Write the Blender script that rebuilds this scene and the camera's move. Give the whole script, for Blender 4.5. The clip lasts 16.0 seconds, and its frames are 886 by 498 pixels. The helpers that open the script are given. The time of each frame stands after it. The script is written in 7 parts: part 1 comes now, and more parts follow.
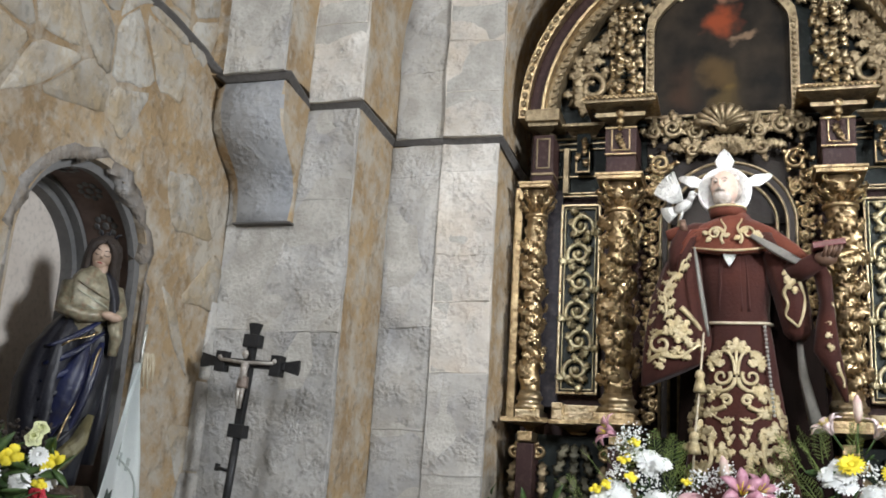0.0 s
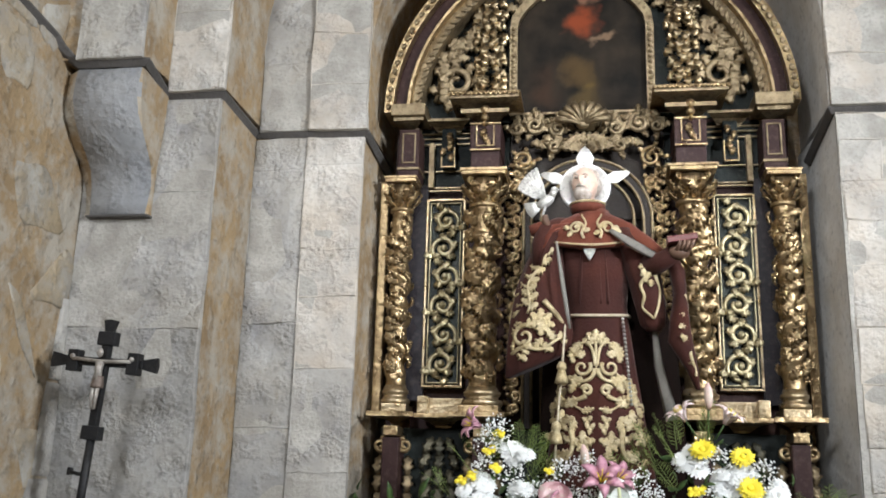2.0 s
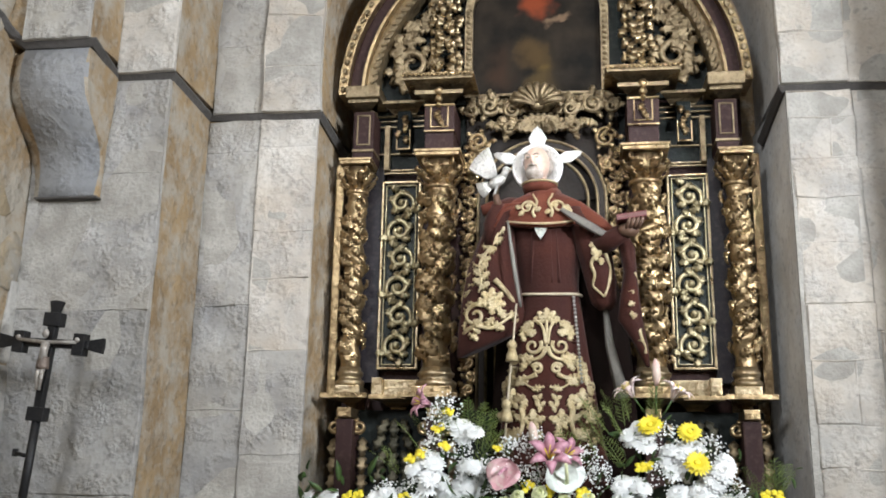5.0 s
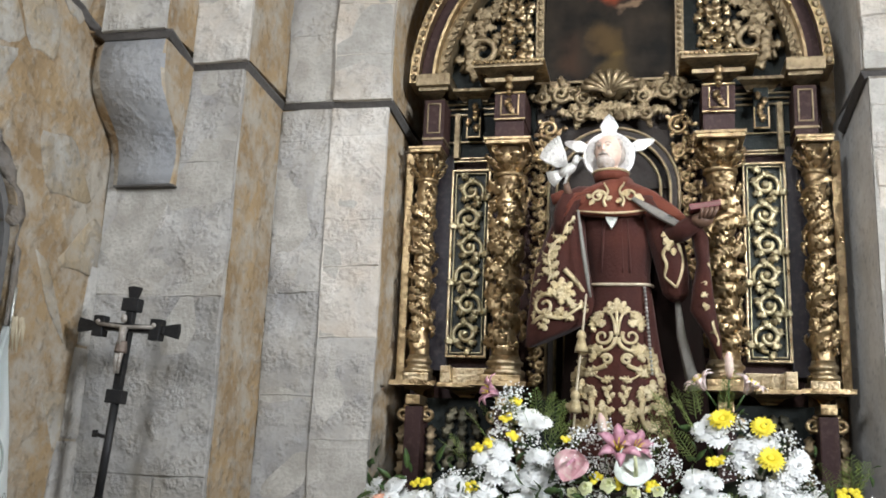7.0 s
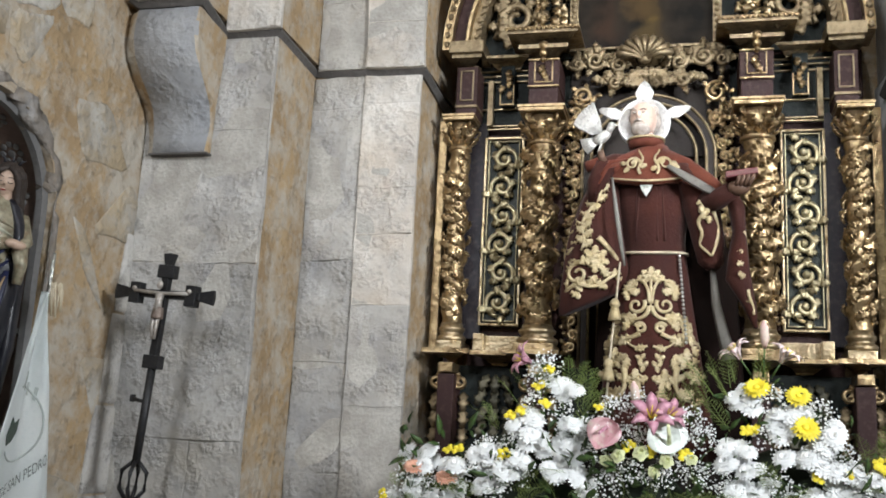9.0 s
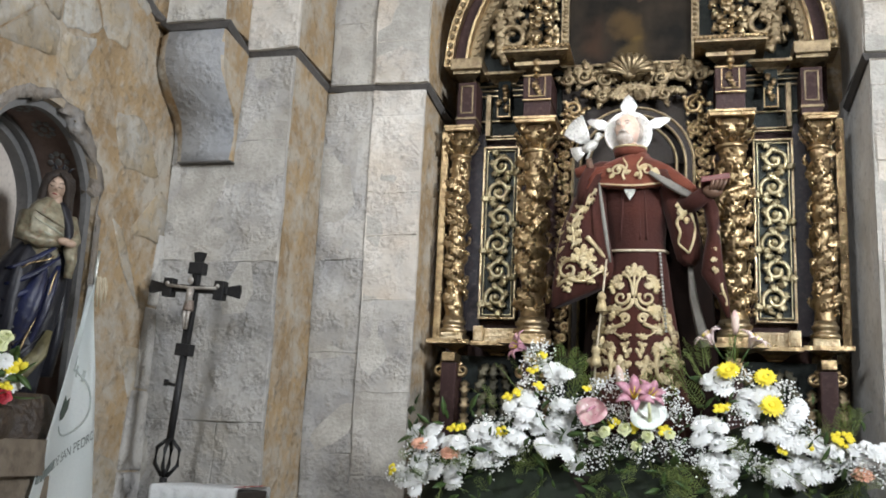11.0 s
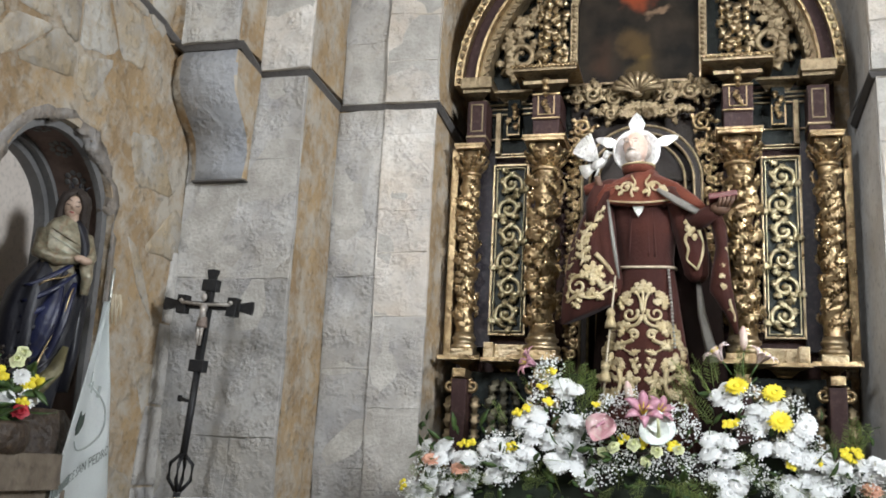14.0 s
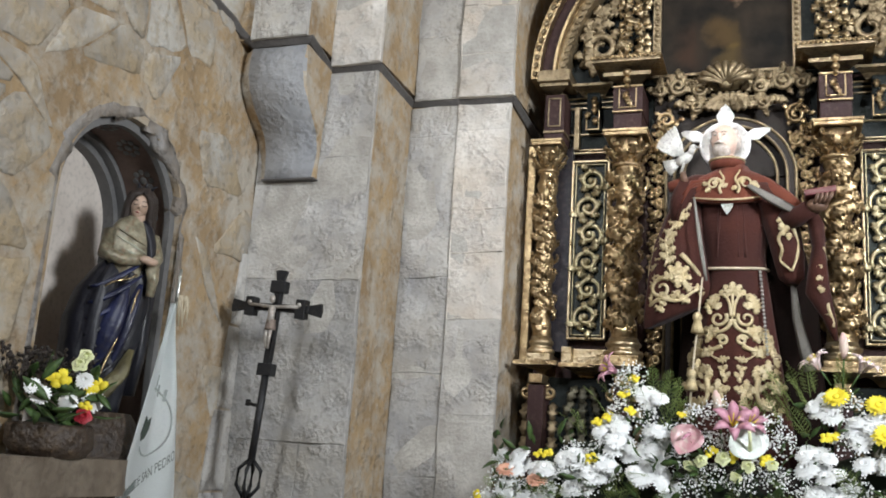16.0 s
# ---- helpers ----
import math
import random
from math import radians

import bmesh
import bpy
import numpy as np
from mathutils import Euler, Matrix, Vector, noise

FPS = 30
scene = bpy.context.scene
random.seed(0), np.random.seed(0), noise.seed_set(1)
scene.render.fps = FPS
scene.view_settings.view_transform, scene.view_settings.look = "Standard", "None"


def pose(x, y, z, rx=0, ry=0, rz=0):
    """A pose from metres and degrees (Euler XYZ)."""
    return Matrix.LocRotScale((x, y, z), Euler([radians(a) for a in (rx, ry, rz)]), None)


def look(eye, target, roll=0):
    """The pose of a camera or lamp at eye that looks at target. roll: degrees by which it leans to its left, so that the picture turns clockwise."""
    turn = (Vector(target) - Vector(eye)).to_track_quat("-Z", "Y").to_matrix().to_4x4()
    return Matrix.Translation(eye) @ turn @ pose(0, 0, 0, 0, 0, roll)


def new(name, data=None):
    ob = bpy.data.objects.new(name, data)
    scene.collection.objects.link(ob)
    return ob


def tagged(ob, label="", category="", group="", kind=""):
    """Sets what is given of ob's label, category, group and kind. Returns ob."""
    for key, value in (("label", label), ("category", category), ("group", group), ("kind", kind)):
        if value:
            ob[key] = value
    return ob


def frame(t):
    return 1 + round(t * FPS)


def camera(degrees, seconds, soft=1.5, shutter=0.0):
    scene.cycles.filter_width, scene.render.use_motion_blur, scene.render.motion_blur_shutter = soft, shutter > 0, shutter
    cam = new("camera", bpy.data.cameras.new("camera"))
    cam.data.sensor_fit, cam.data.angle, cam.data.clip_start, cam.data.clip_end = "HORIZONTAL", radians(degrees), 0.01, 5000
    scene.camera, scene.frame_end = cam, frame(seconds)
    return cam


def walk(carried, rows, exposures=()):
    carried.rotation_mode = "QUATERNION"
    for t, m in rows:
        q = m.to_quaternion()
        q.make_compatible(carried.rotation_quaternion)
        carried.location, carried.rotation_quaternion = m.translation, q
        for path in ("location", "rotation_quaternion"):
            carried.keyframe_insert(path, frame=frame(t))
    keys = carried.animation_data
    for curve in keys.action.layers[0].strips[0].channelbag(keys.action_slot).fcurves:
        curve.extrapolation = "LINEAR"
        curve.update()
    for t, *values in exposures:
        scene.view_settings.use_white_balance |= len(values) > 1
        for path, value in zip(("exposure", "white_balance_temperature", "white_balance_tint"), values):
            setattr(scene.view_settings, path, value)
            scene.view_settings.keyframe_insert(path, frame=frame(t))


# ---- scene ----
cam = camera(49.2, 16.0, soft=1.8)
PATH = [
    (0, (0.538, -0.087, 1.938), (-0.038, 1.766, 2.423), 3.6),
    (0.5, (0.522, -0.081, 1.936), (0.073, 1.805, 2.429), 2.8),
    (1, (0.545, -0.076, 1.935), (0.167, 1.825, 2.426), 2.2),
    (1.5, (0.541, -0.076, 1.936), (0.197, 1.833, 2.422), 1.9),
    (2, (0.52, -0.076, 1.935), (0.221, 1.841, 2.424), 1.6),
    (2.5, (0.541, -0.073, 1.927), (0.283, 1.85, 2.413), 1.3),
    (3, (0.524, -0.067, 1.916), (0.325, 1.863, 2.401), 0.8),
    (3.2, (0.537, -0.068, 1.919), (0.349, 1.863, 2.405), 0.7),
    (5.3, (0.663, -0.030, 1.868), (0.347, 1.885, 2.351), 1.4),
    (5.5, (0.666, -0.029, 1.873), (0.317, 1.882, 2.352), 1.7),
    (6, (0.667, -0.029, 1.876), (0.28, 1.877, 2.34), 2.1),
    (6.5, (0.662, -0.03, 1.879), (0.258, 1.874, 2.339), 2.3),
    (7, (0.661, -0.032, 1.887), (0.244, 1.871, 2.338), 2.4),
    (7.5, (0.662, -0.031, 1.889), (0.233, 1.871, 2.332), 2.5),
    (8, (0.659, -0.034, 1.901), (0.219, 1.872, 2.319), 2.6),
    (8.5, (0.668, -0.028, 1.889), (0.204, 1.876, 2.287), 2.8),
    (9, (0.659, -0.025, 1.877), (0.176, 1.876, 2.266), 2.9),
    (11.5, (0.739, -0.421, 1.746), (0.261, 1.476, 2.161), 2.7),
    (12, (0.742, -0.421, 1.749), (0.248, 1.471, 2.169), 2.7),
    (12.5, (0.747, -0.419, 1.749), (0.246, 1.469, 2.177), 2.9),
    (13, (0.747, -0.419, 1.748), (0.241, 1.467, 2.18), 2.9),
    (13.5, (0.735, -0.42, 1.744), (0.237, 1.466, 2.184), 2.9),
    (14, (0.746, -0.418, 1.749), (0.244, 1.466, 2.191), 2.8),
    (14.5, (0.772, -0.414, 1.756), (0.25, 1.465, 2.198), 2.9),
    (15, (0.777, -0.409, 1.764), (0.227, 1.461, 2.212), 3.0),
    (15.5, (0.758, -0.363, 1.766), (0.149, 1.487, 2.22), 3.5),
    (16, (0.719, -0.256, 1.79), (0.06, 1.582, 2.222), 3.8),
]
walk(cam, [(t, look(eye, target, roll)) for t, eye, target, roll in PATH])
# ---- world and lamps ----
world = bpy.data.worlds.new("dim_interior")
world.use_nodes = True
world.node_tree.nodes["Background"].inputs[0].default_value = (0.9, 0.95, 1.0, 1)
world.node_tree.nodes["Background"].inputs[1].default_value = 0.05
scene.world = world


def lamp(name, eye, target, watts, size, colour, spread=180):
    data = bpy.data.lights.new(name, "AREA")
    data.energy, data.size, data.color, data.spread = watts, size, colour, radians(spread)
    ob = new(name, data)
    ob.matrix_world = look(eye, target)
    return ob


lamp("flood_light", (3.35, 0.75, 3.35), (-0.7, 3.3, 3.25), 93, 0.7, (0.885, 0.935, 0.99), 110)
# Broad unseen fill, added from the nave side to lift front faces and reveals.
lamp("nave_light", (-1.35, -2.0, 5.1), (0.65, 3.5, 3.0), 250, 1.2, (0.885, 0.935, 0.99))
# Unseen narrow lamp, added to brighten the statue's head and halo.
lamp("altar_spot", (0.95, 0.6, 5.2), (0.5, 3.7, 3.1), 6.5, 0.12, (0.94, 0.97, 1.0), 40)
scene.view_settings.exposure = 0.0

# ---- materials ----


def mat(name, base, rough=0.6, metal=0.0, second=None, third=None, scale=8.0, bump=0.3, fine=60.0, spread=0.5, piece=0.0, sheen=0.0, distance=0.01, stain=None, stain_scale=1.6, spec=0.5, soft=0.17):
    """A surface with colour at two scales, grain and relief; piece: how much single pieces differ."""
    m = bpy.data.materials.new(name)
    m.use_nodes = True
    nt = m.node_tree
    b = nt.nodes["Principled BSDF"]
    tc = nt.nodes.new("ShaderNodeTexCoord")
    vec = nt.nodes.new("ShaderNodeNewGeometry").outputs["Position"] if piece else tc.outputs["Object"]
    n1 = nt.nodes.new("ShaderNodeTexNoise")
    n1.inputs["Scale"].default_value, n1.inputs["Detail"].default_value = scale, 6
    n2 = nt.nodes.new("ShaderNodeTexNoise")
    n2.inputs["Scale"].default_value, n2.inputs["Detail"].default_value = fine, 8
    for n in (n1, n2):
        nt.links.new(vec, n.inputs["Vector"])
    r1 = nt.nodes.new("ShaderNodeValToRGB")
    r1.color_ramp.elements[0].position, r1.color_ramp.elements[1].position = 0.5 - spread / 2.5, 0.5 + spread / 2.5
    r1.color_ramp.elements[0].color = (*(second or [c * 0.75 for c in base]), 1)
    r1.color_ramp.elements[1].color = (*base, 1)
    nt.links.new(n1.outputs["Fac"], r1.inputs["Fac"])
    mix = nt.nodes.new("ShaderNodeMix")
    mix.data_type = "RGBA"
    nt.links.new(r1.outputs["Color"], mix.inputs["A"])
    mix.inputs["B"].default_value = (*(third or [c * 0.6 for c in base]), 1)
    r2 = nt.nodes.new("ShaderNodeMapRange")
    r2.inputs["From Min"].default_value, r2.inputs["From Max"].default_value = 0.5, 0.75
    r2.inputs["To Max"].default_value = 0.8
    nt.links.new(n2.outputs["Fac"], r2.inputs["Value"])
    nt.links.new(r2.outputs["Result"], mix.inputs["Factor"])
    col = mix.outputs["Result"]
    if stain:
        n3 = nt.nodes.new("ShaderNodeTexNoise")
        n3.inputs["Scale"].default_value, n3.inputs["Detail"].default_value, n3.inputs["Roughness"].default_value = stain_scale, 10, 0.68
        nt.links.new(vec, n3.inputs["Vector"])
        r3 = nt.nodes.new("ShaderNodeMapRange")
        r3.inputs["From Min"].default_value, r3.inputs["From Max"].default_value, r3.inputs["To Max"].default_value = 0.53 - soft, 0.53 + soft, 0.9
        nt.links.new(n3.outputs["Fac"], r3.inputs["Value"])
        mx3 = nt.nodes.new("ShaderNodeMix")
        mx3.data_type = "RGBA"
        nt.links.new(r3.outputs["Result"], mx3.inputs["Factor"])
        nt.links.new(col, mx3.inputs["A"])
        mx3.inputs["B"].default_value = (*stain, 1)
        pit = nt.nodes.new("ShaderNodeTexNoise")
        pit.inputs["Scale"].default_value, pit.inputs["Detail"].default_value = 30, 8
        nt.links.new(vec, pit.inputs["Vector"])
        rp = nt.nodes.new("ShaderNodeMapRange")
        rp.inputs["From Min"].default_value, rp.inputs["From Max"].default_value, rp.inputs["To Max"].default_value = 0.57, 0.72, 0.5
        nt.links.new(pit.outputs["Fac"], rp.inputs["Value"])
        mx4 = nt.nodes.new("ShaderNodeMix")
        mx4.data_type = "RGBA"
        nt.links.new(rp.outputs["Result"], mx4.inputs["Factor"])
        nt.links.new(mx3.outputs["Result"], mx4.inputs["A"])
        mx4.inputs["B"].default_value = (*[c * 0.35 for c in base], 1)
        col = mx4.outputs["Result"]
    if piece:
        info = nt.nodes.new("ShaderNodeObjectInfo")
        hsv = nt.nodes.new("ShaderNodeHueSaturation")
        mr = nt.nodes.new("ShaderNodeMapRange")
        mr.inputs["To Min"].default_value, mr.inputs["To Max"].default_value = 1 - piece, 1 + piece
        nt.links.new(info.outputs["Random"], mr.inputs["Value"])
        nt.links.new(mr.outputs["Result"], hsv.inputs["Value"])
        nt.links.new(col, hsv.inputs["Color"])
        col = hsv.outputs["Color"]
    nt.links.new(col, b.inputs["Base Color"])
    b.inputs["Metallic"].default_value = metal
    rr = nt.nodes.new("ShaderNodeMapRange")
    rr.inputs["To Min"].default_value, rr.inputs["To Max"].default_value = max(0.03, rough - 0.12), min(1, rough + 0.15)
    nt.links.new(n1.outputs["Fac"], rr.inputs["Value"])
    nt.links.new(rr.outputs["Result"], b.inputs["Roughness"])
    b.inputs["Sheen Weight"].default_value = sheen
    b.inputs["Specular IOR Level"].default_value = spec
    if bump:
        add = nt.nodes.new("ShaderNodeMath")
        add.operation = "ADD"
        nt.links.new(n1.outputs["Fac"], add.inputs[0])
        fine_out = n2.outputs["Fac"]
        if stain:
            patch = nt.nodes.new("ShaderNodeTexNoise")
            patch.inputs["Scale"].default_value, patch.inputs["Detail"].default_value = 9, 4
            nt.links.new(vec, patch.inputs["Vector"])
            pm = nt.nodes.new("ShaderNodeMapRange")
            pm.inputs["From Min"].default_value, pm.inputs["From Max"].default_value, pm.inputs["To Min"].default_value, pm.inputs["To Max"].default_value = 0.42, 0.62, 0.12, 1.15
            nt.links.new(patch.outputs["Fac"], pm.inputs["Value"])
            mul = nt.nodes.new("ShaderNodeMath")
            mul.operation = "MULTIPLY"
            nt.links.new(fine_out, mul.inputs[0])
            nt.links.new(pm.outputs["Result"], mul.inputs[1])
            fine_out = mul.outputs[0]
        nt.links.new(fine_out, add.inputs[1])
        bp = nt.nodes.new("ShaderNodeBump")
        bp.inputs["Strength"].default_value, bp.inputs["Distance"].default_value = bump, distance
        nt.links.new(add.outputs[0], bp.inputs["Height"])
        nt.links.new(bp.outputs["Normal"], b.inputs["Normal"])
    return m


STONE_GREY = mat("grey_stone", (0.50, 0.485, 0.46), 0.85, second=(0.275, 0.27, 0.27), third=(0.31, 0.305, 0.29), scale=5.0, fine=62, bump=0.85, piece=0.03, distance=0.018, spec=0.2, spread=0.4, stain=(0.40, 0.365, 0.31), stain_scale=3.1)
STONE_PALE = mat("pale_stone", (0.65, 0.615, 0.565), 0.85, second=(0.385, 0.37, 0.35), third=(0.40, 0.37, 0.33), scale=5.0, fine=64, bump=0.85, piece=0.05, distance=0.017, spec=0.2, spread=0.4, stain=(0.50, 0.43, 0.35), stain_scale=3.4)
STONE_RUBBLE = mat("rubble_stone", (0.42, 0.40, 0.36), 0.9, second=(0.28, 0.25, 0.21), third=(0.31, 0.25, 0.165), scale=6, fine=22, bump=0.9, piece=0.10, distance=0.024, spec=0.2, spread=0.4, stain=(0.35, 0.275, 0.175), stain_scale=4.5, soft=0.10)
OCHRE = mat("ochre_plaster", (0.36, 0.26, 0.15), 0.9, second=(0.255, 0.18, 0.105), third=(0.36, 0.33, 0.28), scale=3.5, fine=24, bump=0.9, piece=0.01, distance=0.022, spec=0.2, spread=0.4, stain=(0.39, 0.355, 0.30), stain_scale=4.4, soft=0.08)
STONE_SMOOTH = mat("smooth_pale_stone", (0.76, 0.75, 0.73), 0.85, second=(0.60, 0.60, 0.595), third=(0.52, 0.50, 0.47), scale=3, fine=40, bump=0.35, distance=0.012, spec=0.2, spread=0.4, stain=(0.56, 0.52, 0.46), stain_scale=3.4)
# Darker version of grey_stone for the lower courses.
STONE_DARKER = mat("darker_grey_stone", (0.44, 0.43, 0.415), 0.85, second=(0.265, 0.265, 0.27), third=(0.22, 0.22, 0.215), scale=5.0, fine=62, bump=0.85, piece=0.04, distance=0.018, spec=0.2, spread=0.4, stain=(0.31, 0.285, 0.245), stain_scale=3.1)
STONE_CORBEL = mat("blue_grey_stone", (0.31, 0.315, 0.325), 0.85, second=(0.20, 0.205, 0.22), third=(0.23, 0.23, 0.23), scale=4, fine=44, bump=0.7, distance=0.016, spec=0.2, spread=0.4, stain=(0.34, 0.335, 0.33), stain_scale=3.1)
JOINT = mat("lime_joint", (0.50, 0.48, 0.44), 0.95, second=(0.30, 0.28, 0.25), scale=9, fine=70, bump=0.6, piece=0.01)
# The underside shade of chamfer and lip is put into this stone colour.
STONE_SHADED = mat("shade_dark_stone", (0.11, 0.10, 0.095), 0.9, second=(0.07, 0.065, 0.06), scale=9, fine=60, bump=0.6, piece=0.01)
# Unseen plaster and floor stone, kept pale so that they bounce more light.
PLASTER = mat("bounce_plaster", (0.74, 0.70, 0.63), 0.9, second=(0.64, 0.60, 0.53), scale=2, fine=40, bump=0.3)
FLOORSTONE = mat("floor_stone", (0.42, 0.39, 0.34), 0.6, second=(0.30, 0.27, 0.24), scale=3, fine=40, bump=0.3)
NICHE_WHITE = mat("niche_plaster", (0.62, 0.56, 0.50), 0.8, second=(0.50, 0.44, 0.39), scale=5, fine=50, bump=0.2)
NICHE_GREY = mat("niche_grey_paint", (0.17, 0.165, 0.16), 0.7, second=(0.10, 0.10, 0.10), scale=9, fine=60, bump=0.2)
NICHE_RED = mat("niche_red_paint", (0.15, 0.10, 0.08), 0.7, second=(0.085, 0.055, 0.045), scale=12, fine=60, bump=0.2)
GOLD = mat("old_gilding", (0.54, 0.405, 0.23), 0.30, 0.9, second=(0.26, 0.18, 0.095), third=(0.12, 0.075, 0.04), scale=16, fine=48, bump=0.6, spread=0.6)
GOLD_OLD = mat("tarnished_gilding", (0.36, 0.285, 0.175), 0.46, 0.75, second=(0.16, 0.115, 0.065), third=(0.06, 0.04, 0.022), scale=16, fine=48, bump=0.6, spread=0.6)
GILT_DARK = mat("blackened_gilding", (0.12, 0.105, 0.065), 0.5, 0.5, second=(0.035, 0.035, 0.025), third=(0.02, 0.018, 0.012), scale=16, fine=48, bump=0.6, spread=0.6)
GOLD_BRIGHT = mat("bright_gilding", (0.52, 0.425, 0.285), 0.3, 0.9, second=(0.34, 0.255, 0.14), third=(0.2, 0.12, 0.05), scale=18, fine=70, bump=0.35)
GOLD_PALE = mat("pale_gilding", (0.54, 0.48, 0.32), 0.40, 0.85, second=(0.34, 0.285, 0.165), third=(0.22, 0.17, 0.08), scale=20, fine=70, bump=0.4)
GREEN_DARK = mat("dark_green_paint", (0.009, 0.0105, 0.009), 0.6, spec=0.18, second=(0.012, 0.016, 0.015), third=(0.025, 0.028, 0.024), scale=7, fine=50, bump=0.2)
SLATE = mat("dark_slate_paint", (0.026, 0.022, 0.026), 0.5, spec=0.25, second=(0.016, 0.014, 0.018), third=(0.05, 0.04, 0.04), scale=7, fine=50, bump=0.2)
PANEL_GREEN = mat("worn_green_paint", (0.024, 0.029, 0.025), 0.5, spec=0.25, second=(0.013, 0.017, 0.015), third=(0.05, 0.055, 0.048), scale=7, fine=50, bump=0.2)
MAROON = mat("maroon_paint", (0.036, 0.017, 0.015), 0.55, spec=0.2, second=(0.028, 0.012, 0.012), third=(0.07, 0.04, 0.032), scale=7, fine=50, bump=0.2)
WOOD_DARK = mat("dark_wood", (0.025, 0.017, 0.012), 0.75, second=(0.015, 0.010, 0.008), scale=8, fine=60, bump=0.3)
VELVET = mat("brown_velvet", (0.058, 0.016, 0.010), 0.75, spec=0.15, second=(0.028, 0.008, 0.006), third=(0.03, 0.007, 0.006), scale=6, fine=90, bump=0.25, sheen=0.08)
VELVET_CAPE = mat("russet_velvet", (0.135, 0.036, 0.018), 0.7, spec=0.2, second=(0.085, 0.02, 0.011), third=(0.09, 0.02, 0.012), scale=8, fine=90, bump=0.25, sheen=0.1)
VELVET_DARK = mat("dark_habit_cloth", (0.011, 0.006, 0.005), 0.85, spec=0.06, second=(0.006, 0.004, 0.003), scale=8, fine=90, bump=0.2)
THREAD = mat("gold_thread", (0.54, 0.46, 0.30), 0.5, 0.35, second=(0.42, 0.33, 0.17), third=(0.28, 0.19, 0.08), scale=25, fine=180, bump=0.8, distance=0.004)
CORD = mat("cream_cord", (0.55, 0.48, 0.36), 0.7, second=(0.4, 0.33, 0.22), scale=40, fine=200, bump=0.6, distance=0.003)
SKIN = mat("painted_flesh", (0.68, 0.50, 0.41), 0.4, second=(0.6, 0.42, 0.33), third=(0.52, 0.36, 0.29), scale=14, fine=60, bump=0.1, distance=0.003)
SKIN_DARK = mat("dark_painted_flesh", (0.13, 0.07, 0.045), 0.5, second=(0.09, 0.05, 0.03), scale=14, fine=60, bump=0.2, distance=0.004)
BEARD = mat("grey_painted_hair", (0.54, 0.48, 0.43), 0.6, second=(0.28, 0.23, 0.19), scale=40, fine=120, bump=0.8, distance=0.006)
HAIR = mat("dark_painted_hair", (0.026, 0.016, 0.011), 0.65, second=(0.02, 0.013, 0.01), scale=40, fine=90, bump=0.7, distance=0.006)
SILVER = mat("silver", (0.90, 0.89, 0.87), 0.34, 0.5, second=(0.78, 0.77, 0.75), third=(0.4, 0.4, 0.4), scale=20, fine=80, bump=0.35, distance=0.004)
IRON = mat("black_iron", (0.022, 0.022, 0.024), 0.5, 0.4, second=(0.014, 0.014, 0.015), third=(0.035, 0.032, 0.03), scale=18, fine=80, bump=0.4, distance=0.004)
CORPUS = mat("worn_metal_figure", (0.50, 0.47, 0.43), 0.45, 0.5, second=(0.33, 0.30, 0.27), third=(0.2, 0.15, 0.11), scale=30, fine=90, bump=0.5, distance=0.003)
LINEN = mat("white_linen", (0.88, 0.89, 0.90), 0.8, second=(0.84, 0.85, 0.86), third=(0.66, 0.66, 0.66), scale=5, fine=150, bump=0.25, distance=0.003)
RED_STITCH = mat("red_stitching", (0.25, 0.03, 0.025), 0.8, scale=30, fine=120, bump=0.2)
FLAGCLOTH = mat("white_satin", (0.84, 0.87, 0.86), 0.5, second=(0.76, 0.81, 0.81), third=(0.74, 0.78, 0.78), scale=5, fine=120, bump=0.15, distance=0.003, sheen=0.2)
FLAGGREY = mat("grey_stitching", (0.20, 0.23, 0.22), 0.7, scale=30, fine=120, bump=0.3, distance=0.003)
FLAGPALE = mat("pale_grey_stitching", (0.44, 0.48, 0.46), 0.7, scale=30, fine=120, bump=0.3, distance=0.003)
FLAGGREEN = mat("dark_green_stitching", (0.045, 0.065, 0.05), 0.7, scale=30, fine=120, bump=0.3, distance=0.003)
BLUE = mat("blue_sheen_robe", (0.011, 0.016, 0.062), 0.4, second=(0.005, 0.006, 0.016), third=(0.015, 0.013, 0.02), scale=7, fine=40, bump=0.3)
NAVY = mat("dark_navy_mantle", (0.011, 0.011, 0.018), 0.45, second=(0.007, 0.007, 0.010), scale=7, fine=40, bump=0.3)
CREAM = mat("gilt_cream_tunic", (0.33, 0.30, 0.21), 0.4, 0.2, second=(0.11, 0.095, 0.06), third=(0.17, 0.09, 0.045), scale=38, fine=60, bump=0.4, distance=0.005)
ROCK = mat("brown_painted_rock", (0.060, 0.040, 0.026), 0.5, second=(0.03, 0.02, 0.014), third=(0.09, 0.06, 0.035), scale=10, fine=40, bump=0.9, distance=0.015)
WHITE_PETAL = mat("white_petal", (0.87, 0.88, 0.88), 0.6, second=(0.82, 0.83, 0.82), third=(0.79, 0.80, 0.77), scale=20, fine=80, bump=0.1, distance=0.003)
CREAM_PETAL = mat("cream_petal", (0.72, 0.73, 0.48), 0.6, second=(0.58, 0.62, 0.3), scale=20, fine=80, bump=0.1, distance=0.003)
YELLOW_PETAL = mat("yellow_petal", (0.86, 0.74, 0.06), 0.6, second=(0.78, 0.62, 0.03), third=(0.7, 0.55, 0.02), scale=20, fine=80, bump=0.1, distance=0.003)
PINK_PETAL = mat("pink_petal", (0.46, 0.20, 0.28), 0.5, second=(0.62, 0.36, 0.42), third=(0.34, 0.07, 0.15), scale=16, fine=60, bump=0.1, distance=0.003)
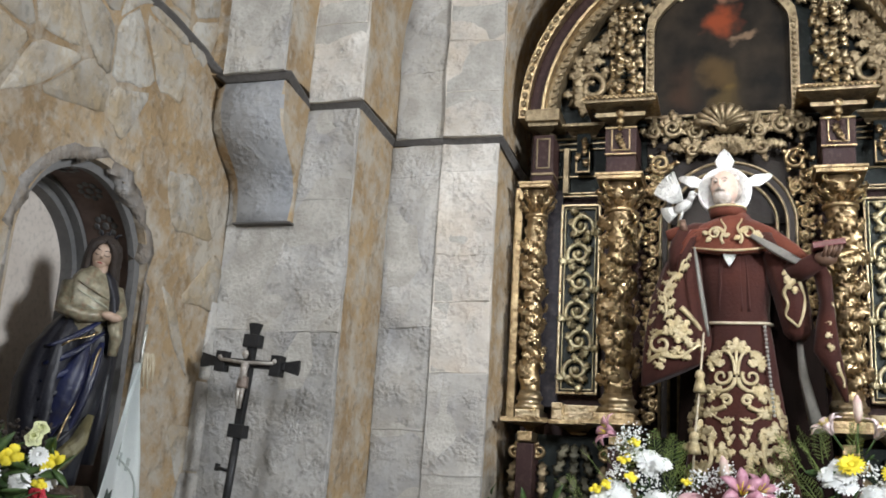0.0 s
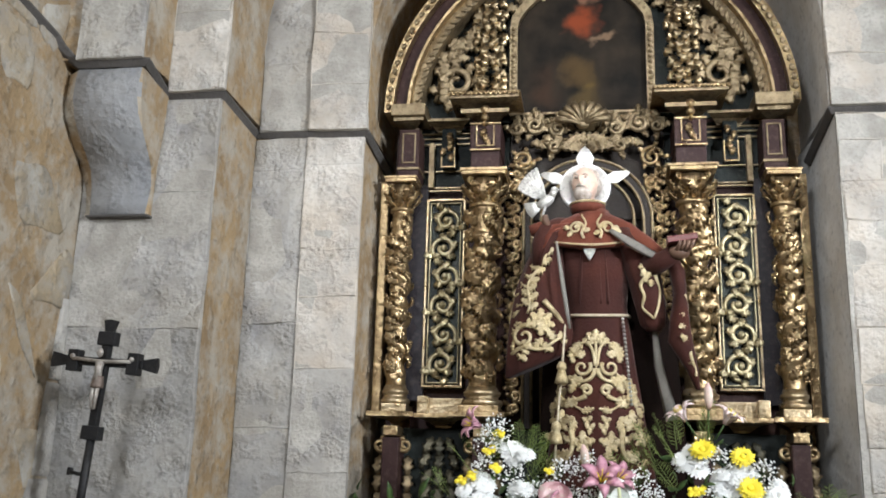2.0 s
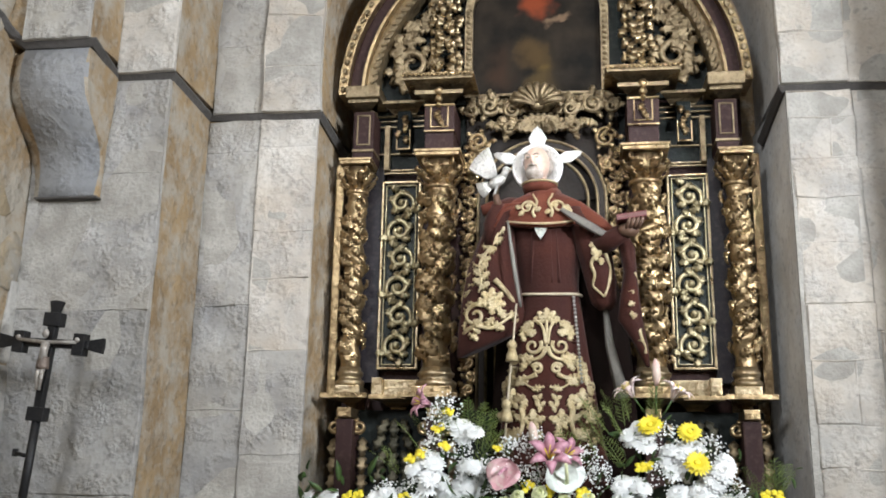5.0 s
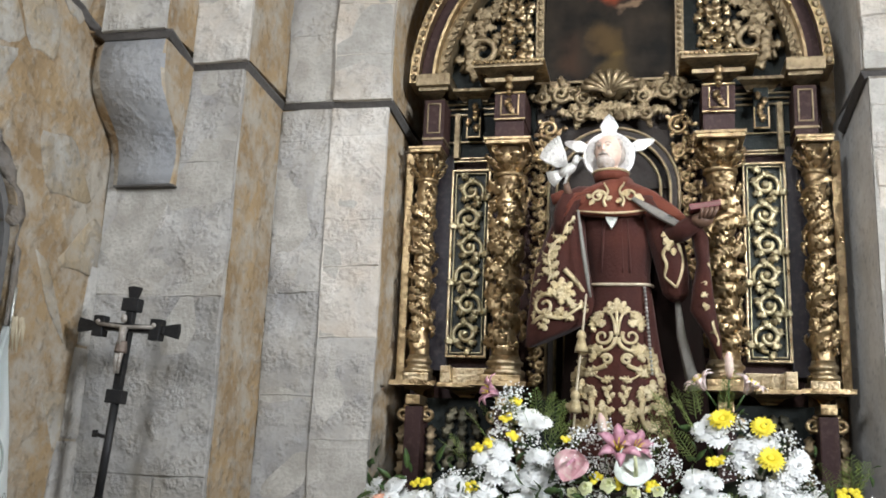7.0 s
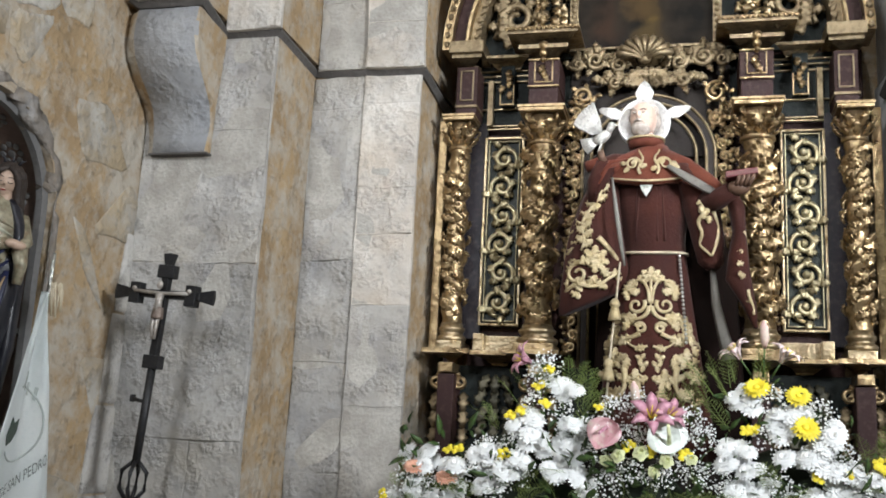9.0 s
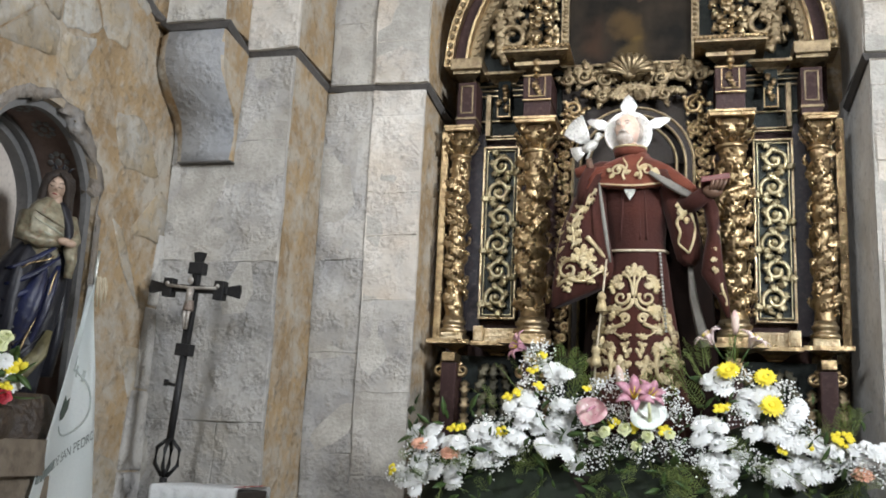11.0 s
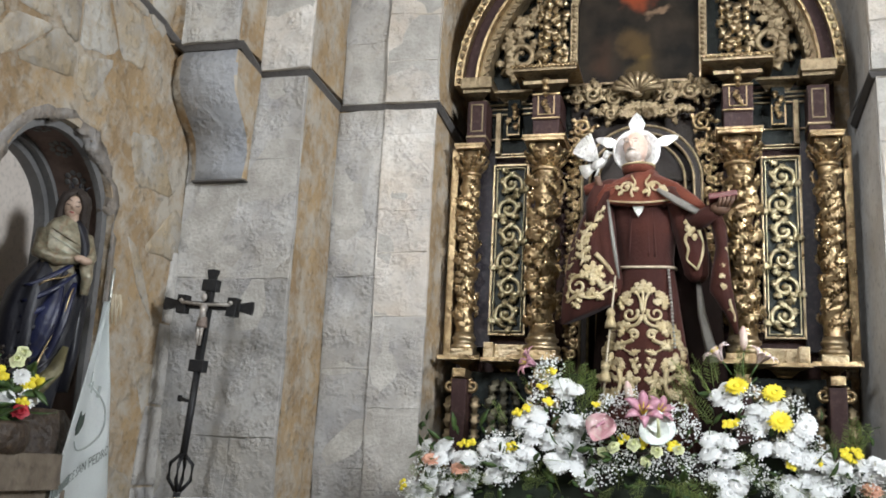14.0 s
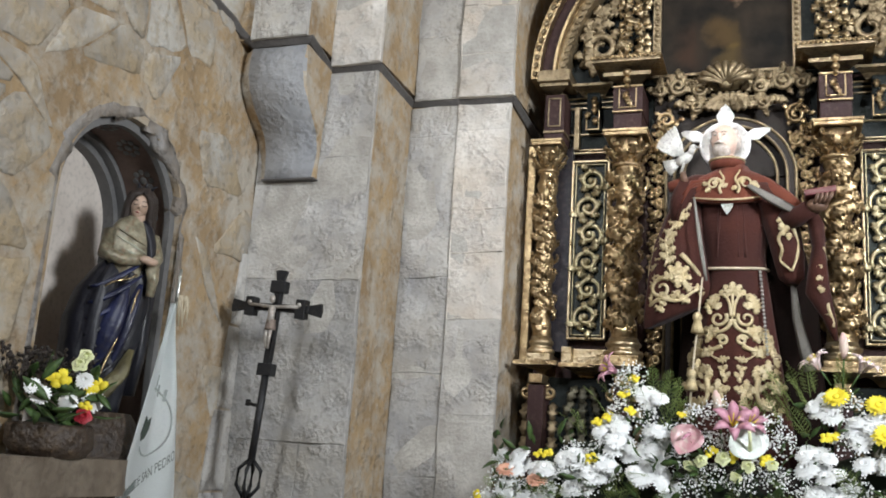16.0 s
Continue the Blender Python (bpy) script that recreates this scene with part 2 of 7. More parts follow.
PEACH_PETAL = mat("peach_petal", (0.75, 0.42, 0.30), 0.6, second=(0.66, 0.33, 0.22), scale=20, fine=80, bump=0.1, distance=0.003)
ANTH_WHITE = mat("white_spathe", (0.78, 0.82, 0.78), 0.3, second=(0.68, 0.75, 0.66), scale=10, fine=60, bump=0.2, distance=0.004)
ANTH_PINK = mat("pink_spathe", (0.55, 0.36, 0.36), 0.3, second=(0.50, 0.22, 0.26), third=(0.55, 0.5, 0.42), scale=9, fine=60, bump=0.2, distance=0.004)
RED_PETAL = mat("red_petal", (0.5, 0.03, 0.05), 0.55, scale=20, fine=80, bump=0.1)
LEAF = mat("leaf_green", (0.055, 0.105, 0.025), 0.5, second=(0.03, 0.065, 0.018), third=(0.10, 0.15, 0.03), scale=14, fine=60, bump=0.2, distance=0.003)
FERN = mat("fern_green", (0.23, 0.28, 0.08), 0.55, second=(0.08, 0.13, 0.03), third=(0.24, 0.27, 0.06), scale=10, fine=60, bump=0.1, distance=0.003)
# Brown stone with the shelf's shade put into its colour.
SHELFSTONE = mat("brown_shaded_stone", (0.20, 0.165, 0.125), 0.9, second=(0.11, 0.085, 0.06), third=(0.08, 0.06, 0.045), scale=7, fine=25, bump=0.9, distance=0.02)
DARKFOAM = mat("deep_green", (0.014, 0.024, 0.010), 0.8, second=(0.007, 0.012, 0.006), scale=14, fine=60, bump=0.2)


def painting_material():
    """A dark old canvas with soft blots of colour."""
    m = bpy.data.materials.new("dark_canvas")
    m.use_nodes = True
    nt = m.node_tree
    b = nt.nodes["Principled BSDF"]
    tc = nt.nodes.new("ShaderNodeTexCoord")
    n = nt.nodes.new("ShaderNodeTexNoise")
    n.inputs["Scale"].default_value, n.inputs["Detail"].default_value = 7, 3
    nt.links.new(tc.outputs["Object"], n.inputs["Vector"])
    off = nt.nodes.new("ShaderNodeMix")
    off.data_type = "RGBA"
    off.blend_type = "LINEAR_LIGHT"
    off.inputs["Factor"].default_value = 0.12
    nt.links.new(tc.outputs["Object"], off.inputs["A"])
    nt.links.new(n.outputs["Color"], off.inputs["B"])
    r = nt.nodes.new("ShaderNodeValToRGB")
    r.color_ramp.elements[0].color, r.color_ramp.elements[1].color = (0.008, 0.007, 0.006, 1), (0.034, 0.025, 0.017, 1)
    r.color_ramp.elements[0].position, r.color_ramp.elements[1].position = 0.35, 0.75
    nt.links.new(n.outputs["Fac"], r.inputs["Fac"])
    col = r.outputs["Color"]
    for (x, z), (sx, sz), c, k in (((0.02, 0.10), (0.10, 0.28), (0.075, 0.05, 0.02), 0.8), ((-0.16, 0.20), (0.09, 0.16), (0.05, 0.025, 0.014), 0.5), ((0.0, 0.52), (0.10, 0.10), (0.21, 0.045, 0.017), 0.95), ((0.10, 0.44), (0.085, 0.03), (0.20, 0.13, 0.08), 0.8), ((-0.01, 0.30), (0.10, 0.10), (0.085, 0.052, 0.02), 0.6), ((0.01, 0.22), (0.055, 0.04), (0.11, 0.07, 0.02), 0.5), ((0.02, 0.64), (0.05, 0.06), (0.2, 0.1, 0.06), 0.9)):
        mp = nt.nodes.new("ShaderNodeMapping")
        mp.vector_type = "TEXTURE"
        mp.inputs["Location"].default_value, mp.inputs["Scale"].default_value = (x, 0, z), (sx, 10, sz)
        nt.links.new(off.outputs["Result"], mp.inputs["Vector"])
        g = nt.nodes.new("ShaderNodeTexGradient")
        g.gradient_type = "SPHERICAL"
        nt.links.new(mp.outputs["Vector"], g.inputs["Vector"])
        pw = nt.nodes.new("ShaderNodeMapRange")
        pw.interpolation_type = "SMOOTHSTEP"
        pw.inputs["From Max"].default_value, pw.inputs["To Max"].default_value = 0.8, k
        nt.links.new(g.outputs["Fac"], pw.inputs["Value"])
        mx = nt.nodes.new("ShaderNodeMix")
        mx.data_type = "RGBA"
        nt.links.new(pw.outputs["Result"], mx.inputs["Factor"])
        nt.links.new(col, mx.inputs["A"])
        mx.inputs["B"].default_value = (*c, 1)
        col = mx.outputs["Result"]
    nt.links.new(col, b.inputs["Base Color"])
    b.inputs["Roughness"].default_value = 0.75
    b.inputs["Specular IOR Level"].default_value = 0.12
    return m


CANVAS = painting_material()

# ---- building helpers ----


def obj(name, bm, material, parent=None, label="", smooth=False):
    me = bpy.data.meshes.new(name)
    bm.normal_update()
    bm.to_mesh(me)
    bm.free()
    for m in material if isinstance(material, (list, tuple)) else [material]:
        me.materials.append(m)
    if smooth:
        me.shade_smooth()
    ob = new(name, me)
    if parent:
        ob.parent = parent
        if parent.parent is None and parent.data is None:
            ob.matrix_parent_inverse = Matrix.Translation(-parent.location)
    return tagged(ob, label)


def part(name, bm, material, parent, label="", smooth=False):
    return obj(name, bm, material, parent, label, smooth)


def thing(name, label, category, group="", at=(0, 0, 0), kind=""):
    ob = new(name)
    ob.location = at
    ob.empty_display_size = 0.05
    bpy.context.view_layer.update()
    return tagged(ob, label, category, group, kind)


def box(bm, x0, x1, y0, y1, z0, z1, bevel=0.0, mi=0):
    r = bmesh.ops.create_cube(bm, size=1, matrix=Matrix.LocRotScale(((x0 + x1) / 2, (y0 + y1) / 2, (z0 + z1) / 2), None, (x1 - x0, y1 - y0, z1 - z0)))
    vs = r["verts"]
    for f in {f for v in vs for f in v.link_faces}:
        f.material_index = mi
    if bevel:
        bmesh.ops.bevel(bm, geom=list({e for v in vs for e in v.link_edges}), offset=bevel, segments=2, affect="EDGES", profile=0.6)
    return bm


def boxed(*a, **k):
    return box(bmesh.new(), *a, **k)


def loft(bm, rings, closed=True, caps=True, mi=0):
    """Skins a row of rings of points."""
    rows = [[bm.verts.new(p) for p in r] for r in rings]
    n = len(rows[0])
    for a, b in zip(rows, rows[1:]):
        for i in range(n if closed else n - 1):
            j = (i + 1) % n
            f = bm.faces.new((a[i], a[j], b[j], b[i]))
            f.material_index = mi
            f.smooth = True
    if caps and closed:
        for r in (rows[0][::-1], rows[-1]):
            try:
                bm.faces.new(r).material_index = mi
            except ValueError:
                pass
    return bm


def lathe(bm, profile, cx, cy, n=24, mi=0):
    return loft(bm, [[(cx + r * math.cos(2 * math.pi * i / n), cy + r * math.sin(2 * math.pi * i / n), z) for i in range(n)] for z, r in profile], mi=mi)


def tube(bm, path, radius, n=6, flat=1.0, mi=0, normal=None):
    """A rod along a path; radius a number or a function of 0..1; flat squeezes it along its normal."""
    pts = [Vector(p) for p in path]
    rings = []
    up0 = Vector(normal) if normal else Vector((0, -1, 0))
    for i, p in enumerate(pts):
        d = (pts[min(i + 1, len(pts) - 1)] - pts[max(i - 1, 0)]).normalized()
        up = (up0 - d * up0.dot(d))
        up = up.normalized() if up.length > 1e-4 else d.orthogonal().normalized()
        side = d.cross(up)
        r = radius(i / (len(pts) - 1)) if callable(radius) else radius
        rings.append([p + (side * math.cos(a) + up * math.sin(a) * flat) * r for a in (2 * math.pi * k / n for k in range(n))])
    return loft(bm, rings, mi=mi)


def ellipsoid(bm, c, r, n=16, m=10, rot=None, mi=0):
    mt = Matrix.Translation(c) @ (rot.to_4x4() if rot else Matrix.Identity(4)) @ Matrix.Diagonal((*r, 1))
    res = bmesh.ops.create_uvsphere(bm, u_segments=n, v_segments=m, radius=1, matrix=mt)
    for f in {f for v in res["verts"] for f in v.link_faces}:
        f.material_index, f.smooth = mi, True
    return bm


def spiral(cx, cz, r0, r1, a0, turns, n=22):
    """Points (x, z) of a scroll that winds inwards."""
    return [(cx + (r0 + (r1 - r0) * i / n) * math.cos(a0 + turns * 2 * math.pi * i / n), cz + (r0 + (r1 - r0) * i / n) * math.sin(a0 + turns * 2 * math.pi * i / n)) for i in range(n + 1)]


def acanthus(bm, base, way, out, length, width, curl=0.5, lobes=3, mi=0, rise=0.35):
    """A lobed carved leaf from base along way, arched towards out."""
    base, way, out = Vector(base), Vector(way).normalized(), Vector(out).normalized()
    side = way.cross(out).normalized()
    n = lobes * 4 + 2
    rows = []
    for i in range(n + 1):
        u = i / n
        w = width * (math.sin(math.pi * min(1, u * 0.93 + 0.07)) ** 0.7) * (0.76 + 0.24 * math.cos(2 * math.pi * u * lobes + 2.4)) + 0.0006
        p = base + way * length * (u - 0.25 * curl * u ** 3) + out * length * rise * (math.sin(u * 2.2) - curl * 0.8 * u ** 3)
        rows.append([p - side * w - out * w * 0.30 - way * w * 0.2, p - side * w * 0.45 + out * w * 0.22, p - out * w * 0.05, p + side * w * 0.45 + out * w * 0.22, p + side * w - out * w * 0.30 - way * w * 0.2, p - out * (w * 0.3 + 0.002)])
    return loft(bm, rows, mi=mi)


def mirror_x(bm, cx):
    """Adds the mirror image about x = cx."""
    d = bmesh.ops.duplicate(bm, geom=bm.verts[:] + bm.edges[:] + bm.faces[:])
    vs = [e for e in d["geom"] if isinstance(e, bmesh.types.BMVert)]
    for v in vs:
        v.co.x = 2 * cx - v.co.x
    bmesh.ops.reverse_faces(bm, faces=[e for e in d["geom"] if isinstance(e, bmesh.types.BMFace)])
    return bm


def prism(bm, outline, y0, y1, mi=0):
    """Extrudes an outline of (x, z) from y0 to y1."""
    a = [bm.verts.new((x, y0, z)) for x, z in outline]
    b = [bm.verts.new((x, y1, z)) for x, z in outline]
    fs = [bm.faces.new(a), bm.faces.new(b[::-1])]
    for i in range(len(a)):
        j = (i + 1) % len(a)
        fs.append(bm.faces.new((a[j], a[i], b[i], b[j])))
    for f in fs:
        f.material_index = mi
    bmesh.ops.recalc_face_normals(bm, faces=fs)
    return bm


def band(bm, inner, outer, y0, y1, mi=0):
    """Extrudes the strip between two rows of (x, z) points."""
    rings = [[(a[0], y0, a[1]), (b[0], y0, b[1]), (b[0], y1, b[1]), (a[0], y1, a[1])] for a, b in zip(inner, outer)]
    loft(bm, rings, mi=mi)
    for f in bm.faces:
        f.smooth = False
    bmesh.ops.recalc_face_normals(bm, faces=bm.faces[:])
    return bm


def structure(name, bm, material, label, category):
    return tagged(obj(name, bm, material), label, category, kind="structure")

# ---- the building ----
# The stepped arch round the altarpiece: centre line AX, impost height IMP, three orders.
AX, IMP, SPRING = 0.532, 3.455, 3.80
# The course sags towards the altarpiece on the west side: outer, middle and inner order.
IMP_OUT, IMP_MID, IMP_IN = 3.474, 3.438, 3.416
SANCT, NAVE = 0.65, 0.25
WALLX = -1.46


def arch_points(half, west=IMP, east=IMP):
    """One side to the other: a jamb from the impost, a round arch above."""
    pts = [(AX - half, west + 0.022)]
    pts += [(AX - half * math.cos(math.pi * i / 28), SPRING + half * math.sin(math.pi * i / 28)) for i in range(29)]
    return pts + [(AX + half, east + 0.022)]


def rough_prism(outline, z0, z1, jitter=0.004, steps=14, seed=1):
    """An upright shaft on an outline of (x, y), its faces slightly uneven and its edges worn."""
    bm = bmesh.new()
    rings = []
    for k in range(steps + 1):
        z = z0 + (z1 - z0) * k / steps
        rings.append([(x + jitter * noise.noise((x * 3, z * 4, seed)), y + jitter * noise.noise((z * 4, y * 3, seed + 7)), z) for x, y in outline])
    loft(bm, rings)
    for f in bm.faces:
        f.smooth = False
    bmesh.ops.recalc_face_normals(bm, faces=bm.faces[:])
    return bm


def two_tone(bm):
    """Bare pale stone on the east half, ochre wash on the west."""
    for f in bm.faces:
        f.material_index = 1 if f.calc_center_median().x > AX + 0.35 else 0
    return bm


Y1, Y2, Y3, Y4 = 3.09, 3.33, 3.735, 4.06
structure("arch_inner_order", two_tone(band(bmesh.new(), arch_points(0.94, IMP_IN), arch_points(1.455, IMP_IN), Y3 - 0.02, Y4 + 0.2)), [OCHRE, STONE_SMOOTH], "soffit of the inner stone arch, ochre-washed and grey", "arch")
structure("arch_middle_order", two_tone(band(bmesh.new(), arch_points(1.425, IMP_MID), arch_points(1.72, IMP_MID), Y2 - 0.02, Y3 - 0.02)), [OCHRE, STONE_SMOOTH], "soffit of the middle stone arch, ochre-washed and grey", "arch")
structure("arch_outer_order", band(bmesh.new(), arch_points(1.660, IMP_OUT), arch_points(2.6, IMP_OUT), Y1 - 0.02, Y2 - 0.02), [OCHRE], "ochre-washed soffit of the outer stone arch", "arch")
# Jambs below the impost: ochre reveals, the faces are dressed with stones further down.
for side, nm in ((-1, "west"), (1, "east")):
    s = side

    def px(h):
        return AX + s * h

    j3 = [(px(0.965), Y3 + 0.012), (px(0.925), Y4 + 0.2), (px(1.7), Y4 + 0.2), (px(1.7), Y3 + 0.012)]
    structure("jamb_inner_" + nm, rough_prism(j3, SANCT, IMP_IN - 0.002 if s < 0 else IMP, seed=3), OCHRE if s < 0 else STONE_SMOOTH, "plastered reveal of the inner jamb", "jamb")
    j2 = [(px(1.448), Y2 + 0.012), (px(1.448), Y3 + 0.010), (px(2.2), Y3 + 0.010), (px(2.2), Y2 + 0.012)]
    structure("jamb_outer_" + nm, rough_prism(j2, SANCT, IMP_MID - 0.002 if s < 0 else IMP, seed=5), OCHRE if s < 0 else STONE_SMOOTH, "plastered reveal of the outer jamb", "jamb")


def impost(side):
    """A thin chamfered string course that follows the steps of the jamb."""
    s = side
    if s < 0:
        steps = [(1.992, 0.4, 3.60), (1.992, 2.3, 3.592), (1.992, 2.75, 3.577), (1.992, 3.0, 3.548), (1.985, 3.05, 3.525), (1.93, Y1, IMP_OUT), (1.66, Y1, IMP_OUT - 0.003), (1.68, Y2, IMP_MID), (1.448, Y2, IMP_MID - 0.002), (1.448, Y3, IMP_IN + 0.004), (0.955, Y3, IMP_IN - 0.004), (0.93, Y4 + 0.02, 3.345)]
    else:
        steps = [(2.02, Y1 - 2.6, IMP), (2.0, Y1, IMP), (1.70, Y1, IMP), (1.70, Y2, IMP), (1.448, Y2, IMP), (1.448, Y3, IMP), (0.955, Y3, IMP), (0.93, Y4 + 0.02, 3.352)]
    bm = bmesh.new()
    rings = []
    for i, (h, y, zi) in enumerate(steps):
        a = Vector(steps[max(i - 1, 0)][:2])
        b = Vector(steps[min(i + 1, len(steps) - 1)][:2])
        here = Vector((h, y))
        d1 = (here - a).normalized() if i else (b - here).normalized()
        d2 = (b - here).normalized() if i < len(steps) - 1 else d1
        n1, n2 = Vector((-d1.y, d1.x)), Vector((-d2.y, d2.x))
        nn = n1 + n2
        nn = nn / max(0.3, nn.dot(n1)) if nn.length > 0.1 else n1
        if nn.dot(Vector((-1, -1))) < 0:
            nn = -nn
        ring = []
        for o, z in ((-0.03, -0.006), (0.001, -0.006), (0.019, 0.013), (0.019, 0.021), (-0.03, 0.021)):
            q = here + nn * o
            ring.append((AX + s * q.x, q.y, zi + z + 0.003 * noise.noise((q.x * 9, q.y * 9, z))))
        rings.append(ring)
    loft(bm, rings)
    for f in bm.faces:
        f.smooth = False
    bmesh.ops.recalc_face_normals(bm, faces=bm.faces[:])
    return bm


structure("impost_course_west", impost(-1), STONE_SHADED, "chamfer of the stone impost course, coloured dark as if shaded", "impost")
structure("impost_course_east", impost(1), STONE_SHADED, "chamfer of the stone impost course, coloured dark as if shaded", "impost")

# Side wall with the round-headed niche.
NY, NH, NSPR, NSILL, NBACK = 2.485, 0.338, 2.585, 1.70, -1.78


def niche_outline(r, n=30):
    return [(NY - r, NSILL)] + [(NY - r * math.cos(math.pi * i / n), NSPR + r * math.sin(math.pi * i / n)) for i in range(n + 1)] + [(NY + r, NSILL)]


def side_wall():
    """The wall plane with its opening, and the return into the niche."""
    bm = bmesh.new()
    hole = niche_outline(NH)
    n = len(hole)
    y0, y1, z0, z1 = -6.0, 4.3, NAVE, 6.5
    outer = []
    for i, (y, z) in enumerate(hole):
        if i == 0:
            outer.append((y0, NSILL))
        elif i == n - 1:
            outer.append((y1, NSILL))
        else:
            outer.append((y0 + (y1 - y0) * (i - 1) / (n - 3), z1))
    a = [bm.verts.new((WALLX, y, z)) for y, z in hole]
    b = [bm.verts.new((WALLX, y, z)) for y, z in outer]
    for i in range(n - 1):
        bm.faces.new((a[i], a[i + 1], b[i + 1], b[i]))
    c = [bm.verts.new((WALLX, y0, z0)), bm.verts.new((WALLX, y1, z0))]
    bm.faces.new((b[0], c[0], c[1], b[-1], a[-1], a[0]))
    # the back of the wall gives it thickness
    r = bmesh.ops.extrude_face_region(bm, geom=bm.faces[:])
    for v in (g for g in r["geom"] if isinstance(g, bmesh.types.BMVert)):
        v.co.x -= 0.6
    bmesh.ops.recalc_face_normals(bm, faces=bm.faces[:])
    return bm


structure("wall_west", side_wall(), OCHRE, "ochre-plastered rubble side wall with a round niche", "wall")
bm = bmesh.new()
box(bm, NBACK - 0.05, NBACK, NY - 0.6, NY + 0.6, NSILL - 0.1, NSPR + 0.6)
structure("niche_back", bm, NICHE_WHITE, "off-white plastered back of the statue niche", "niche")


GREYEDGE = mat("weathered_grey_edge", (0.33, 0.32, 0.31), 0.9, second=(0.16, 0.15, 0.14), third=(0.24, 0.20, 0.15), scale=9, fine=30, bump=0.9, distance=0.02, stain=(0.17, 0.13, 0.09), stain_scale=6)


def niche_ring(r, x0, x1, depth):
    """A moulded ring lining the niche between two depths."""
    bm = bmesh.new()
    rings = []
    for (y, z), (yy, zz) in zip(niche_outline(r), niche_outline(r - depth)):
        rings.append([(x0, y, z), (x0, yy, zz), (x1, yy, zz), (x1, y, z)])
    loft(bm, rings, caps=True)
    for f in bm.faces:
        f.smooth = False
    bmesh.ops.recalc_face_normals(bm, faces=bm.faces[:])
    return bm


lining = thing("niche_lining", "painted grey and red moulded lining of the statue niche", "niche lining", at=(0, 0, 0), kind="structure")
part("rib", niche_ring(NH - 0.002, NBACK, NBACK + 0.05, 0.055), NICHE_GREY, lining, "grey moulded rib")
part("rib", niche_ring(NH - 0.002, NBACK + 0.052, NBACK + 0.085, 0.03), NICHE_GREY, lining)
bm = niche_ring(NH + 0.040, WALLX - 0.05, WALLX + 0.0025, 0.040)
for v in bm.verts:
    v.co += Vector((0.002, 0.055, 0.045)) * (noise.noise(v.co * 11) + 0.5 * noise.noise(v.co * 27))
for f in bm.faces:
    f.smooth = True
part("weathered_edge", bm, GREYEDGE, lining, "weathered grey stone edge")
part("soffit", niche_ring(NH - 0.002, NBACK + 0.087, WALLX - 0.06, 0.012), NICHE_RED, lining, "dark red painted soffit")
part("rib", niche_ring(NH - 0.002, WALLX - 0.055, WALLX - 0.03, 0.03), NICHE_GREY, lining)
for k in range(7):
    a = math.pi * (0.06 + 0.147 * k)
    r = NH - 0.017
    bm = bmesh.new()
    xc = (NBACK + WALLX) / 2 + 0.02
    for q in range(8):
        b = 2 * math.pi * q / 8
        ellipsoid(bm, (xc + 0.035 * math.cos(b), 0.035 * math.sin(b), 0), (0.013, 0.013, 0.0012), 8, 5)
    ellipsoid(bm, (xc, 0, 0), (0.016, 0.016, 0.0015), 8, 5)
    bmesh.ops.transform(bm, verts=bm.verts, matrix=Matrix.Translation((0, NY - r * math.cos(a), NSPR + r * math.sin(a))) @ Matrix.Rotation(a - math.pi / 2, 4, "X").inverted())
    part("rosette", bm, NICHE_GREY, lining, "grey painted rosette")
for z in (2.5, 2.16):
    part("moulding", boxed(NBACK + 0.09, WALLX - 0.06, NY + NH - 0.03, NY + NH - 0.013, z, z + 0.02, 0.004), NICHE_GREY, lining)
structure("niche_sill", boxed(NBACK, WALLX + 0.02, NY - 0.42, NY + 0.2, NSILL - 0.06, NSILL, 0.01), STONE_RUBBLE, "rough stone sill of the statue niche", "sill")

# Corbel under the outer order.


def corbel():
    bm = bmesh.new()
    prof = [(Y2 + 0.02, 3.462), (Y1, 3.462), (Y1 - 0.012, 3.40), (Y1 - 0.012, 3.34), (Y1 + 0.006, 3.28), (Y1 + 0.055, 3.22), (Y1 + 0.125, 3.165), (Y1 + 0.175, 3.12), (Y1 + 0.196, 3.06), (Y1 + 0.200, 2.99), (Y1 + 0.198, 2.945), (Y2 + 0.02, 2.945)]
    xs = [-1.470, -1.404, -1.398, -1.27, -1.142, -1.136]
    rings = []
    for i, x in enumerate(xs):
        k = 0.055 if i == 0 else 0.008 if i in (1, len(xs) - 1) else 0
        rings.append([(x + 0.010 * noise.noise((z * 7, i, 4.0)) - 0.024 * max(0.0, (3.2 - z) / 0.25 if z > 2.95 else 1.0) * (i > 3), min(Y2 + 0.015, y + (k if 0 < j < 11 else 0) + 0.008 * noise.noise((x * 9, z * 9, 2.0)) * (0 < j < 11)), z) for j, (y, z) in enumerate(prof)])
    loft(bm, rings)
    bmesh.ops.recalc_face_normals(bm, faces=bm.faces[:])
    for f in bm.faces:
        f.smooth = abs(f.normal.x) < 0.5 and f.normal.y < -0.2
        f.material_index = 1 if f.normal.x > 0.6 or f.calc_center_median().x < -1.41 else 0
    return bm


c = structure("corbel", corbel(), [STONE_CORBEL, OCHRE], "grey stone corbel with a curved belly below the impost", "corbel")
part("lip", boxed(-1.412, -1.155, Y2 - 0.046, Y2 + 0.01, 2.935, 2.9435, 0.003), STONE_SHADED, c, "lower lip coloured dark as if shaded")

